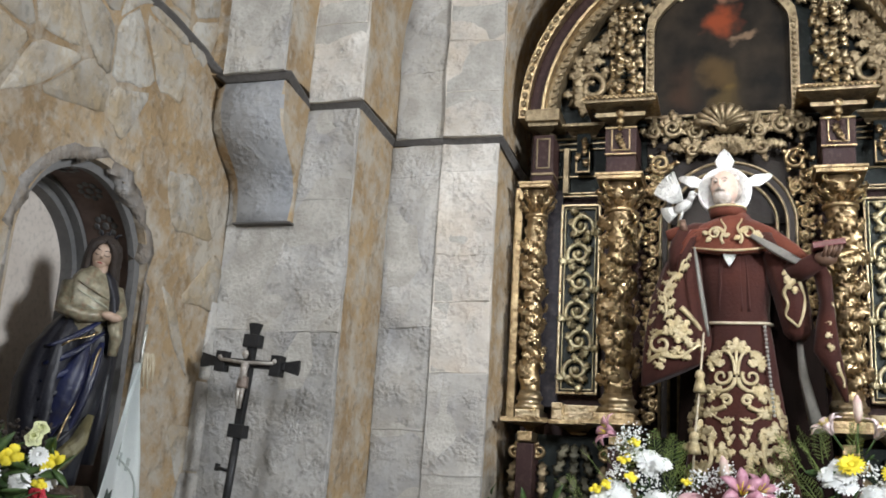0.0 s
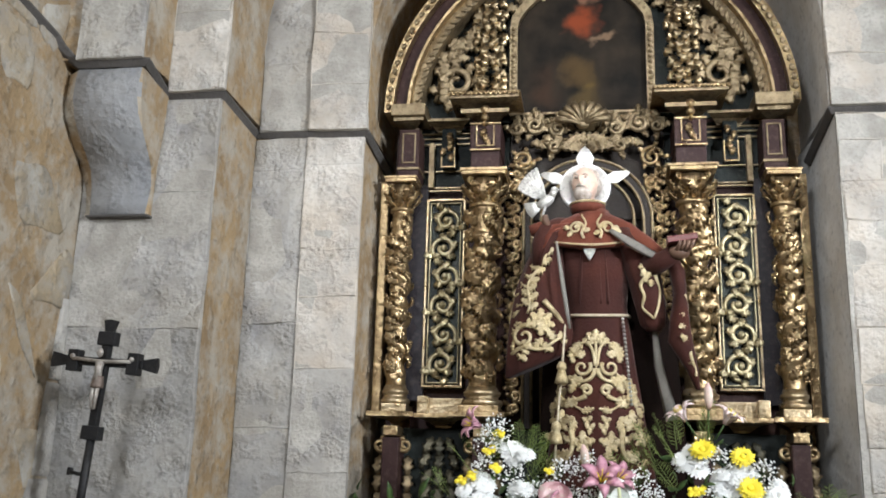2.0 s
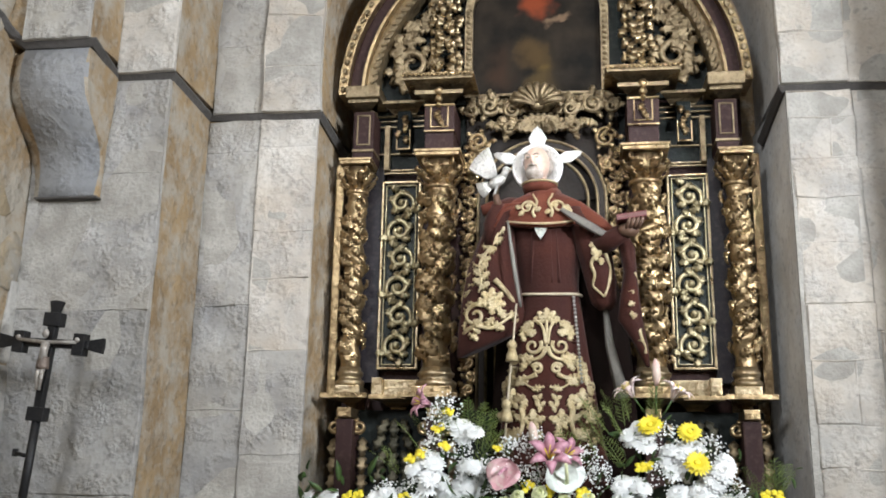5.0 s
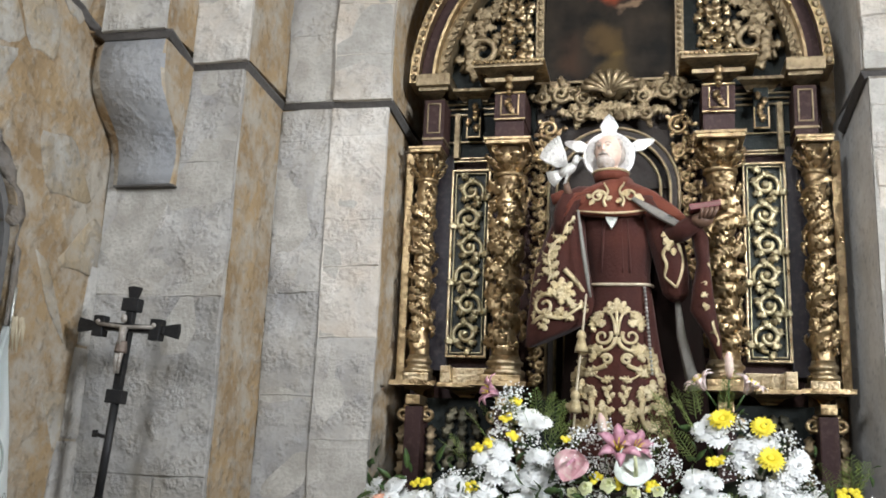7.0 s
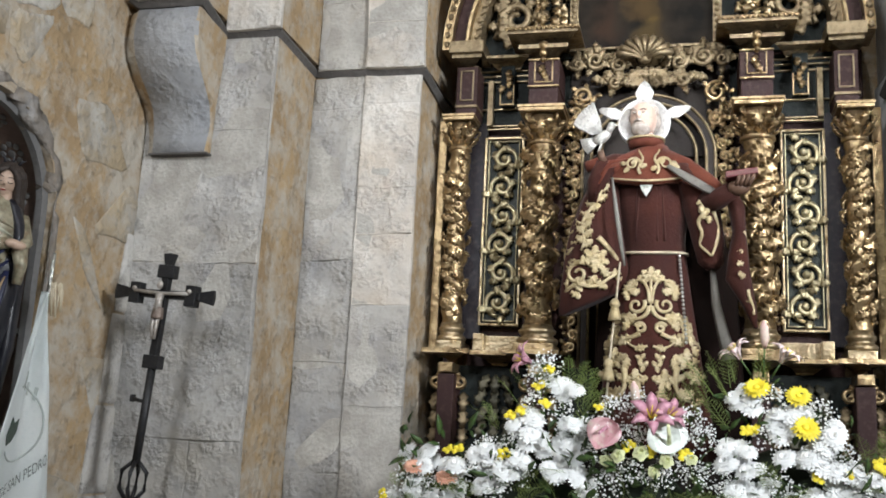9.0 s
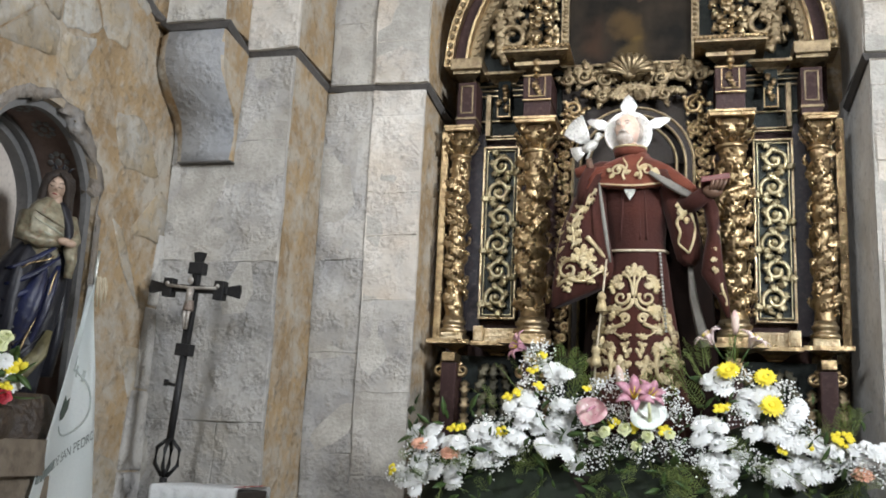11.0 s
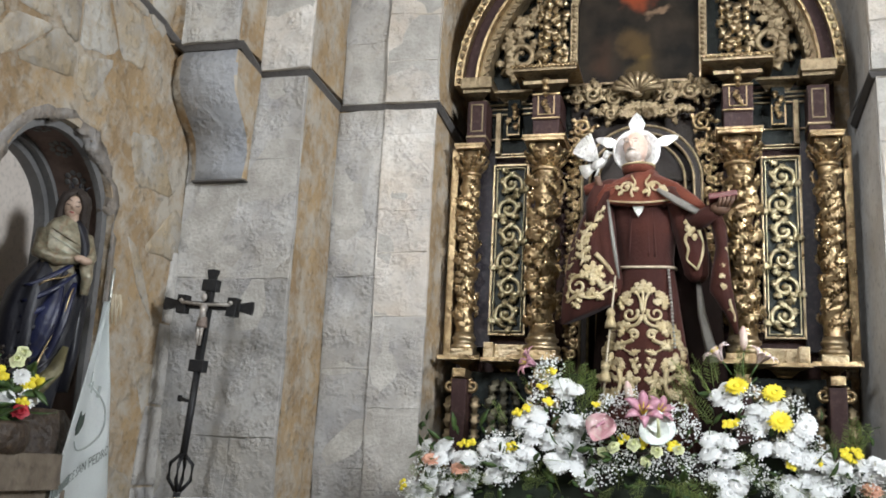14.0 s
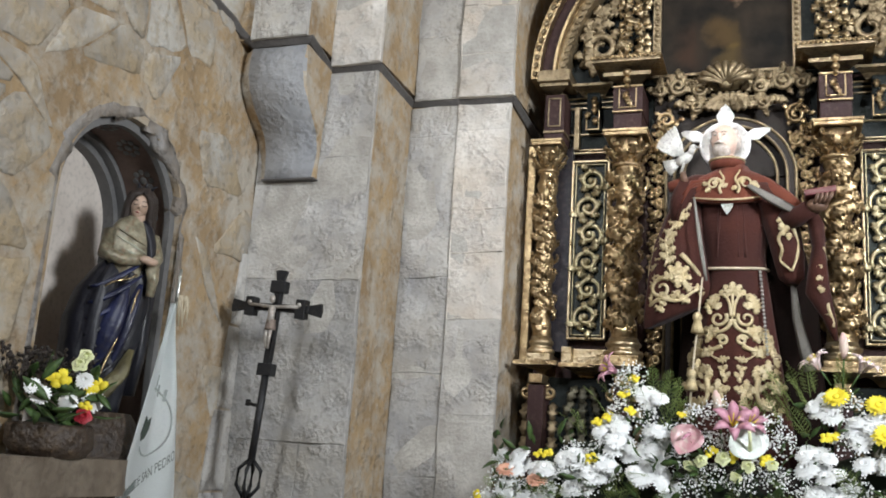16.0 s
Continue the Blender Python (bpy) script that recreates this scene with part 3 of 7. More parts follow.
# Unseen floors, steps, far walls and vault, added to close the room and bounce light.
structure("floor", boxed(-2.2, 4.6, -6.0, 1.1, NAVE - 0.2, NAVE), FLOORSTONE, "worn stone floor of the nave", "floor")
structure("sanctuary_floor", boxed(-2.2, 4.6, 1.5, 5.0, SANCT - 0.3, SANCT), FLOORSTONE, "worn stone floor of the sanctuary", "floor")
structure("step_1", boxed(-1.46, 4.6, 1.1, 1.5, NAVE - 0.1, NAVE + 0.2), FLOORSTONE, "worn stone step up to the sanctuary", "step")
structure("ceiling", boxed(-2.2, 4.8, -6.2, 5.0, 6.5, 6.7), PLASTER, "unseen plain plastered vault over the nave", "ceiling")
structure("wall_south", boxed(-2.2, 4.8, -6.2, -6.0, NAVE, 6.5), PLASTER, "unseen plain plastered end wall", "wall")
structure("wall_east", boxed(4.6, 4.8, -6.0, 5.0, NAVE, 6.5), PLASTER, "unseen plain plastered side wall", "wall")
structure("wall_north", boxed(-2.2, 4.6, Y4 + 0.2, Y4 + 0.4, SANCT, 6.5), OCHRE, "plastered wall behind the altarpiece", "wall")
structure("wall_front_upper", boxed(3.9, 4.6, Y1, Y2, SANCT, 6.5), PLASTER, "unseen plain plastered wall beside the arch", "wall")

# ---- the gilded altarpiece ----
RC, RY, AZ = 0.513, 4.0, 3.56
rng = random.Random(7)
retable = thing("altarpiece", "gilded baroque altarpiece with twisted columns on dark green and maroon panels", "altarpiece", at=(RC, RY, SANCT))


def rpart(name, bm, material, parent=None, label="", smooth=False):
    return part(name, bm, material, parent or retable, label, smooth)


def half_disc(r, z, n=36, cx=RC):
    return [(cx - r * math.cos(math.pi * i / n), z + r * math.sin(math.pi * i / n)) for i in range(n + 1)]


# backing
bm = bmesh.new()
prism(bm, [(RC - 0.86, 1.55)] + half_disc(0.86, AZ) + [(RC + 0.86, 1.55)], RY + 0.035, RY + 0.055)
rpart("backing", bm, MAROON, label="maroon painted boards")
for s in (-1, 1):
    a, b = sorted((RC + s * 0.83, RC + s * 0.33))
    rpart("upper_board", boxed(a, b, RY + 0.012, RY + 0.03, 3.258, 3.54, 0.004), GREEN_DARK, label="dark green board")
    for z in (3.238, 3.252, 3.329, 3.458, 3.485, 3.508):
        rpart("gilt_line", boxed(RC + s * 0.60 - 0.15, RC + s * 0.60 + 0.15, RY - 0.004, RY + 0.010, z, z + 0.007, 0.002), GOLD_BRIGHT)
bm = bmesh.new()
prism(bm, half_disc(0.745, AZ), RY + 0.01, RY + 0.03)
rpart("tympanum", bm, GREEN_DARK, label="dark green board within the arch")

# arch mouldings


def arch_ring(r0, r1, y0, y1):
    bm = bmesh.new()
    band(bm, half_disc(r0, AZ, 48), half_disc(r1, AZ, 48), y0, y1)
    return bm


rpart("arch_moulding", arch_ring(0.845, 0.885, RY - 0.16, RY + 0.02), GOLD, label="gilded outer arch moulding")
rpart("arch_band", arch_ring(0.788, 0.845, RY - 0.115, RY + 0.02), MAROON, label="maroon arch band")
rpart("arch_fillet", arch_ring(0.778, 0.790, RY - 0.135, RY + 0.02), GOLD)
rpart("arch_moulding", arch_ring(0.735, 0.778, RY - 0.09, RY + 0.02), GOLD_OLD)
bm = bmesh.new()
for i in range(64):
    a = math.pi * (i + 0.5) / 64
    d = Vector((-math.cos(a), 0, math.sin(a)))
    p = Vector((RC, RY - 0.092, AZ)) + d * 0.756
    acanthus(bm, p - d * 0.02 - d.cross(Vector((0, 1, 0))) * 0.012, d * 0.8 + d.cross(Vector((0, 1, 0))), (0, -1, 0), 0.046, 0.012, 0.5, 2, rise=0.25)
    q = Vector((RC, RY - 0.162, AZ)) + d * 0.865
    acanthus(bm, q - d.cross(Vector((0, 1, 0))) * 0.018, d.cross(Vector((0, 1, 0))), (0, -1, 0), 0.036, 0.014, 0.5, 2)
tagged(rpart("egg_and_leaf_beading", bm, GOLD_OLD, label="carved egg and leaf beading"), kind="stuff")

# painting in its frame
canvas = boxed(-0.29, 0.29, -0.004, 0.004, 0.0, 0.86)
ob = part("painting", canvas, CANVAS, retable, "dark old canvas with a blurred red and ochre shape")
ob.location = (RC - 0.02, RY - 0.02, 3.50)
bm = bmesh.new()
PC = RC - 0.02
fr = [(PC - 0.285, 3.585), (PC - 0.285, 3.99), (PC - 0.275, 4.04), (PC - 0.24, 4.09), (PC - 0.19, 4.14), (PC - 0.16, 4.22), (PC + 0.16, 4.22), (PC + 0.19, 4.14), (PC + 0.24, 4.09), (PC + 0.275, 4.04), (PC + 0.285, 3.99), (PC + 0.285, 3.585)]
fo = [(x + (0.035 if x > PC else -0.035), z + (0.018 if z > 4.0 else 0)) for x, z in fr]
band(bm, fr, fo, RY - 0.055, RY + 0.01)
box(bm, PC - 0.32, PC + 0.32, RY - 0.05, RY + 0.01, 3.572, 3.585, 0.003)
for s in (-1, 1):
    for k in range(16):
        ellipsoid(bm, (PC + s * 0.302, RY - 0.057, 3.60 + k * 0.026), (0.012, 0.008, 0.011), 8, 5)
rpart("picture_frame", bm, GOLD_OLD, label="narrow gilded frame")

# ledge and predella


def mould(x0, x1, yb, yf, z0, z1, out=0.0):
    """A cornice block: fillet, hollow and top slab, its ends returned."""
    bm = bmesh.new()
    h = z1 - z0
    prof = [(0, 0), (0.25, 0.0), (0.25, 0.12), (0.35, 0.18), (0.5, 0.45), (0.85, 0.62), (1.0, 0.66), (1.0, 1.0), (0, 1.0)]
    d = yb - yf
    o = d * 0.6
    rings = []
    for side in (0, 1):
        rings.append([((x0 + o * (1 - u) if side == 0 else x1 - o * (1 - u)), yb - d * u, z0 + h * v) for u, v in prof])
    loft(bm, rings)
    for f in bm.faces:
        f.smooth = False
    bmesh.ops.recalc_face_normals(bm, faces=bm.faces[:])
    return bm


for s in (-1, 1):
    def sx(a, b):
        return sorted((RC + s * a, RC + s * b))
    rpart("ledge", mould(*sx(0.895, 0.70), RY + 0.03, RY - 0.20, 2.195, 2.25), GOLD, label="gilded ledge below the outer column")
    rpart("ledge", mould(*sx(0.71, 0.50), RY + 0.03, RY - 0.13, 2.20, 2.25), GOLD, label="gilded recessed ledge")
    rpart("ledge", mould(*sx(0.57, 0.33), RY + 0.03, RY - 0.24, 2.195, 2.25), GOLD, label="gilded ledge below the inner column")
    rpart("plinth_board", boxed(*sx(0.70, 0.51), RY - 0.09, RY + 0.02, 2.25, 2.315, 0.004), GOLD_BRIGHT, label="bright gilded plinth board")
    rpart("plinth_block", boxed(*sx(0.70, 0.655), RY - 0.125, RY + 0.02, 2.25, 2.32, 0.004), GOLD_BRIGHT)
    rpart("plinth", boxed(*sx(0.845, 0.74), RY - 0.16, RY + 0.0, 2.25, 2.285, 0.005), GOLD_BRIGHT, label="bright gilded column plinth")
    rpart("plinth", boxed(*sx(0.52, 0.355), RY - 0.21, RY + 0.0, 2.25, 2.278, 0.005), GOLD, label="gilded column plinth")
    rpart("side_post", boxed(*sx(0.914, 0.875), RY - 0.03, RY + 0.03, 2.25, 3.28, 0.006), GOLD, label="gilded edge post")
    rpart("pilaster", boxed(*sx(0.845, 0.70), RY - 0.005, RY + 0.03, 2.31, 3.27, 0.004), SLATE, label="dark slate-painted pilaster behind the column")
    # predella
    rpart("predella_board", boxed(*sx(0.87, 0.1), RY - 0.02, RY + 0.03, 1.55, 2.195, 0.004), GREEN_DARK, label="dark green predella board")
    for cxo in (0.80, 0.43):
        rpart("predella_pier", boxed(*sx(cxo + 0.035, cxo - 0.035), RY - 0.15, RY - 0.02, 1.6, 2.15, 0.006), MAROON, label="maroon predella pier")
        bm = bmesh.new()
        box(bm, *sx(cxo + 0.03, cxo - 0.03), RY - 0.165, RY - 0.02, 2.155, 2.195, 0.004)
        for w in (-1, 1):
            path = [(RC + s * cxo + w * 0.05 + px_, RY - 0.10, 2.12 + pz_) for px_, pz_ in spiral(0, 0, 0.032, 0.006, math.pi / 2, 1.6 * w)]
            tube(bm, path, 0.009)
        bracket = rpart("predella_bracket", bm, GOLD, label="gilded scrolled bracket")
        for w in (-1, 1):
            for z in (2.08, 2.01, 1.94, 1.86, 1.78):
                bm = bmesh.new()
                acanthus(bm, (RC + s * cxo + w * 0.058, RY - 0.06, z), (0, 0, -1), (0.2 * w, -1, 0), 0.095, 0.028, 0.6, 3)
                rpart("bracket_leaf", bm, GOLD_OLD, bracket)
    bm = bmesh.new()
    for z, w in ((2.16, 0.06), (2.10, 0.09), (2.03, 0.07), (1.97, 0.08), (1.90, 0.06), (1.82, 0.07)):
        for dx in (-0.5, 0, 0.5):
            acanthus(bm, (RC + s * 0.615 + dx * w, RY - 0.025, z), (dx * 0.9, 0, -1), (0, -1, 0), 0.10, 0.026, 0.7, 3)
    rpart("predella_foliage", bm, GILT_DARK, label="tarnished gilt foliage")

# relief panels


def relief_panel(cx):
    """A tall green panel in two gilt fillets with a running scroll of leaves."""
    x0, x1, z0, z1 = cx - 0.087, cx + 0.087, 2.366, 3.20
    board = rpart("relief_panel", boxed(x0, x1, RY - 0.0, RY + 0.03, z0, z1, 0.003), PANEL_GREEN, label="dark green panel with a gilt running scroll")
    for w, o, m in ((0.010, 0.0, GOLD_BRIGHT), (0.005, 0.018, GOLD_PALE)):
        bm = bmesh.new()
        for a in ((x0 + o, x0 + o + w, z0 + o, z1 - o), (x1 - o - w, x1 - o, z0 + o, z1 - o), (x0 + o + w, x1 - o - w, z0 + o, z0 + o + w), (x0 + o + w, x1 - o - w, z1 - o - w, z1 - o)):
            box(bm, a[0], a[1], RY - 0.018, RY - 0.001, a[2], a[3], 0.002)
        ob = rpart("fillet", bm, m, board)
        ob.parent = board
    n = 6
    pitch = (z1 - z0 - 0.075) / n
    for k in range(n):
        bm = bmesh.new()
        zc = z0 + 0.037 + pitch * (k + 0.5)
        s = 1 if k % 2 else -1
        r = pitch * 0.47
        pts = spiral(cx + s * 0.004, zc, r, 0.016, -math.pi / 2, 1.35 * s, 30)
        tube(bm, [(x, RY - 0.012 - 0.012 * i / 30, z) for i, (x, z) in enumerate(pts)], lambda u: 0.0060 + 0.006 * math.sin(0.35 + 2.3 * u), 7, 0.8)
        ellipsoid(bm, (cx + s * 0.004, RY - 0.026, zc), (0.017, 0.014, 0.017), 8, 6)
        for q in range(10):
            a = -math.pi / 2 + s * (0.3 + q * 0.62)
            p = Vector((cx + s * 0.004 + r * math.cos(a), RY - 0.012, zc + r * math.sin(a)))
            tang = Vector((-math.sin(a) * s, 0, math.cos(a) * s))
            rad = Vector((math.cos(a), 0, math.sin(a)))
            if abs(p.x - cx + rad.x * 0.02) < 0.070:
                leaf_bm = acanthus(bmesh.new(), p, tang * 0.8 + rad * (0.7 if q % 2 else -0.8), (0, -1, 0), 0.052, 0.021, 0.7, 3)
                rpart("scroll_leaf", leaf_bm, GOLD_PALE, board)
        rpart("scroll", bm, GOLD_PALE, board, "pale gilt leaf scroll")
    return board


for cx in (RC - 0.617, RC + 0.614):
    relief_panel(cx)

# twisted columns


def column(cx, cy, r, z0, z1, zc, hand_):
    """Base rings, a twisted shaft with a vine, and a leafy capital."""
    bm = bmesh.new()
    n, m = 20, 90
    rings = []
    for i in range(m + 1):
        u = i / m
        z = z0 + 0.075 + (z1 - z0 - 0.075) * u
        ph = hand_ * 2 * math.pi * 5.2 * u
        fade = min(1, u * 10, (1 - u) * 10)
        ox, oy = 0.17 * r * fade * math.cos(ph), 0.17 * r * fade * math.sin(ph)
        rings.append([(cx + ox + r * (1 + 0.13 * fade * math.cos(2 * a - ph * 2 + 1.0)) * math.cos(a), cy + oy + r * (1 + 0.13 * fade * math.cos(2 * a - ph * 2 + 1)) * math.sin(a), z) for a in (2 * math.pi * k / n for k in range(n))])
    loft(bm, rings)
    shaft = rpart("column", bm, GOLD, label="twisted gilded column wound with vines")
    bm = bmesh.new()
    lathe(bm, [(z0, r * 1.15), (z0, r * 1.42), (z0 + 0.015, r * 1.48), (z0 + 0.024, r * 1.40), (z0 + 0.028, r * 1.18), (z0 + 0.040, r * 1.14), (z0 + 0.046, r * 1.30), (z0 + 0.058, r * 1.32), (z0 + 0.064, r * 1.14), (z0 + 0.08, r * 1.05)], cx, cy, 28)
    rpart("base", bm, GOLD_BRIGHT, shaft, "ringed gilt base").parent = shaft
    bm = bmesh.new()
    count = 48
    for k in range(count):
        u = (k + 0.5) / count
        z = z0 + 0.11 + (z1 - z0 - 0.15) * u
        a = hand_ * 2 * math.pi * 5.2 * u + (0.5 if k % 2 else -0.4) + rng.uniform(-0.4, 0.4) + math.pi * (k % 3)
        if math.sin(a) > 0.55:
            a = -a
        d = Vector((math.cos(a), math.sin(a), 0))
        p = Vector((cx, cy, z)) + d * r * 0.95
        t = Vector((-d.y, d.x, 0)) * hand_ + Vector((0, 0, rng.uniform(0.2, 0.9)))
        if k % 6 == 0:
            for g in range(12):
                ellipsoid(bm, p + d * r * 0.2 + Vector((rng.uniform(-1, 1), rng.uniform(-1, 1), rng.uniform(-1, 1))) * r * 0.28, (r * 0.14,) * 3, 6, 5)
        else:
            acanthus(bm, p - t * r * 0.5, t, d, r * rng.uniform(1.5, 2.1), r * rng.uniform(0.5, 0.72), 0.6, 4, rise=0.32)
    rpart("vine", bm, GOLD, shaft, "carved vine leaves and grapes").parent = shaft
    # capital
    h = zc - z1
    bm = bmesh.new()
    lathe(bm, [(z1 - 0.012, r * 1.0), (z1 - 0.008, r * 1.2), (z1 + 0.006, r * 1.2), (z1 + 0.01, r * 0.98), (z1 + h * 0.4, r * 1.0), (z1 + h * 0.8, r * 1.25)], cx, cy, 20)
    cap = rpart("capital", bm, GOLD, shaft, "leafy gilded capital")
    for row, (zz, ln, k0) in enumerate(((z1 + 0.012, h * 0.5, 0), (z1 + h * 0.28, h * 0.55, 0.5))):
        for k in range(8):
            a = 2 * math.pi * (k + k0) / 8
            d = Vector((math.cos(a), math.sin(a), 0))
            bm = bmesh.new()
            acanthus(bm, Vector((cx, cy, zz)) + d * r * (1.0 + 0.1 * row), Vector((0, 0, 1)) + d * 0.45, d, ln, r * 0.46, 0.9, 3)
            rpart("capital_leaf", bm, GOLD, shaft)
    for k in range(4):
        a = math.pi / 4 + math.pi / 2 * k
        path = [(cx + math.cos(a) * (r * 1.25 + x), cy + math.sin(a) * (r * 1.25 + x), z1 + h * 0.72 + z) for x, z in spiral(0.008, 0, r * 0.3, 0.003, math.pi * 0.9, -1.4, 14)]
        bm = bmesh.new()
        tube(bm, path, 0.006, 5)
        rpart("volute", bm, GOLD, shaft)
    bm = bmesh.new()
    w = r * 1.62
    box(bm, cx - w, cx + w, cy - w, cy + w, zc - h * 0.16, zc - h * 0.03, 0.004)
    box(bm, cx - w * 1.06, cx + w * 1.06, cy - w * 1.06, cy + w * 1.06, zc - h * 0.05, zc + 0.006, 0.003)
    ob = rpart("abacus", bm, GOLD, shaft)
    ob.parent = shaft


for s in (-1, 1):
    column(RC + s * 0.432, RY - 0.125, 0.058, 2.278, 3.125, 3.268, s)
    column(RC + s * 0.800, RY - 0.085, 0.042, 2.285, 3.125, 3.262, s)

# entablature
for s in (-1, 1):
    cx = RC + s * 0.428
    rpart("frieze_block", boxed(cx - 0.062, cx + 0.062, RY - 0.19, RY + 0.02, 3.268, 3.36, 0.004), MAROON, label="maroon frieze block")
    rpart("frieze_panel", boxed(cx - 0.066, cx + 0.066, RY - 0.195, RY + 0.02, 3.36, 3.483, 0.004), MAROON, label="maroon panel edged in gold")
    bm = bmesh.new()
    for a in ((-0.04, 0.04, 3.375, 3.381), (-0.04, -0.034, 3.381, 3.47), (0.034, 0.04, 3.381, 3.47), (-0.066, 0.066, 3.356, 3.364), (-0.066, 0.066, 3.474, 3.482)):
        box(bm, cx + a[0], cx + a[1], RY - 0.204, RY - 0.194, a[2], a[3], 0.002)
    for k in range(3):
        acanthus(bm, (cx, RY - 0.198, 3.455 - k * 0.02), (0.5 * (k - 1), 0, -1), (0, -1, 0), 0.05, 0.016, 0.6, 3)
    for dz, rr in ((0.035, 0.022), (0.0, 0.018), (-0.028, 0.012)):
        ellipsoid(bm, (cx, RY - 0.225, 3.495 + dz), (rr, 0.020, rr * 0.95), 12, 8)
    rpart("console", bm, GOLD, label="gilded console and fillets")
    rpart("cornice", mould(cx - 0.104, cx + 0.104, RY + 0.0, RY - 0.235, 3.482, 3.533), GOLD_OLD, label="gilded lower cornice")
    rpart("cornice", mould(cx - 0.150, cx + 0.150, RY + 0.0, RY - 0.285, 3.534, 3.577), GOLD_OLD, label="gilded projecting cornice")
    bm = bmesh.new()
    for k in range(16):
        acanthus(bm, (cx - 0.147 + k * 0.0196, RY - 0.288, 3.590), (0, 0, -1), (0, -1, 0), 0.022, 0.010, 0.3, 1)
    box(bm, cx - 0.155, cx + 0.155, RY - 0.288, RY, 3.583, 3.592, 0.003)
    rpart("cornice_beading", bm, GOLD, label="carved leaf beading")
    ox = RC + s * 0.772
    rpart("outer_frieze", boxed(ox - 0.045, ox + 0.045, RY - 0.13, RY + 0.02, 3.264, 3.488, 0.004), MAROON, label="maroon outer frieze block")
    bm = bmesh.new()
    box(bm, ox - 0.05, ox + 0.05, RY - 0.137, RY, 3.30, 3.312, 0.003)
    for q in ((-0.030, -0.024, 3.33, 3.47), (0.024, 0.030, 3.33, 3.47), (-0.024, 0.024, 3.33, 3.336), (-0.024, 0.024, 3.464, 3.47)):
        box(bm, ox + q[0], ox + q[1], RY - 0.137, RY - 0.128, q[2], q[3], 0.002)
    box(bm, ox - s * 0.085 - 0.012, ox - s * 0.085 + 0.012, RY - 0.03, RY + 0.01, 3.25, 3.46, 0.003)
    rpart("outer_fillet", bm, GOLD_OLD)
    rpart("outer_cornice", mould(ox - 0.066, ox + 0.066, RY + 0.0, RY - 0.165, 3.488, 3.534), GOLD_OLD, label="gilded outer cornice")
    rpart("outer_cornice", boxed(ox - 0.076, ox + 0.076, RY - 0.185, RY, 3.535, 3.590, 0.005), GOLD_OLD, label="gilded impost block of the arch")
    mx = RC + s * 0.61
    rpart("middle_bracket", boxed(mx - 0.03, mx + 0.03, RY - 0.045, RY + 0.01, 3.34, 3.52, 0.004), GREEN_DARK, label="small green bracket")
    bm = bmesh.new()
    for a in ((-0.032, 0.032, 3.335, 3.342), (-0.032, -0.026, 3.342, 3.43), (0.026, 0.032, 3.342, 3.43)):
        box(bm, mx + a[0], mx + a[1], RY - 0.052, RY - 0.044, a[2], a[3], 0.002)
    for k in range(5):
        acanthus(bm, (mx + rng.uniform(-0.02, 0.02), RY - 0.05, 3.50 - 0.025 * k), (rng.uniform(-0.4, 0.4), 0, -1), (0, -1, 0), 0.05, 0.018, 0.7, 3)
    rpart("bracket_foliage", bm, GOLD)
    rpart("middle_cornice", mould(min(mx - 0.10, mx + 0.10), mx + 0.10, RY + 0.0, RY - 0.10, 3.512, 3.548), GOLD_OLD, label="gilded recessed cornice")

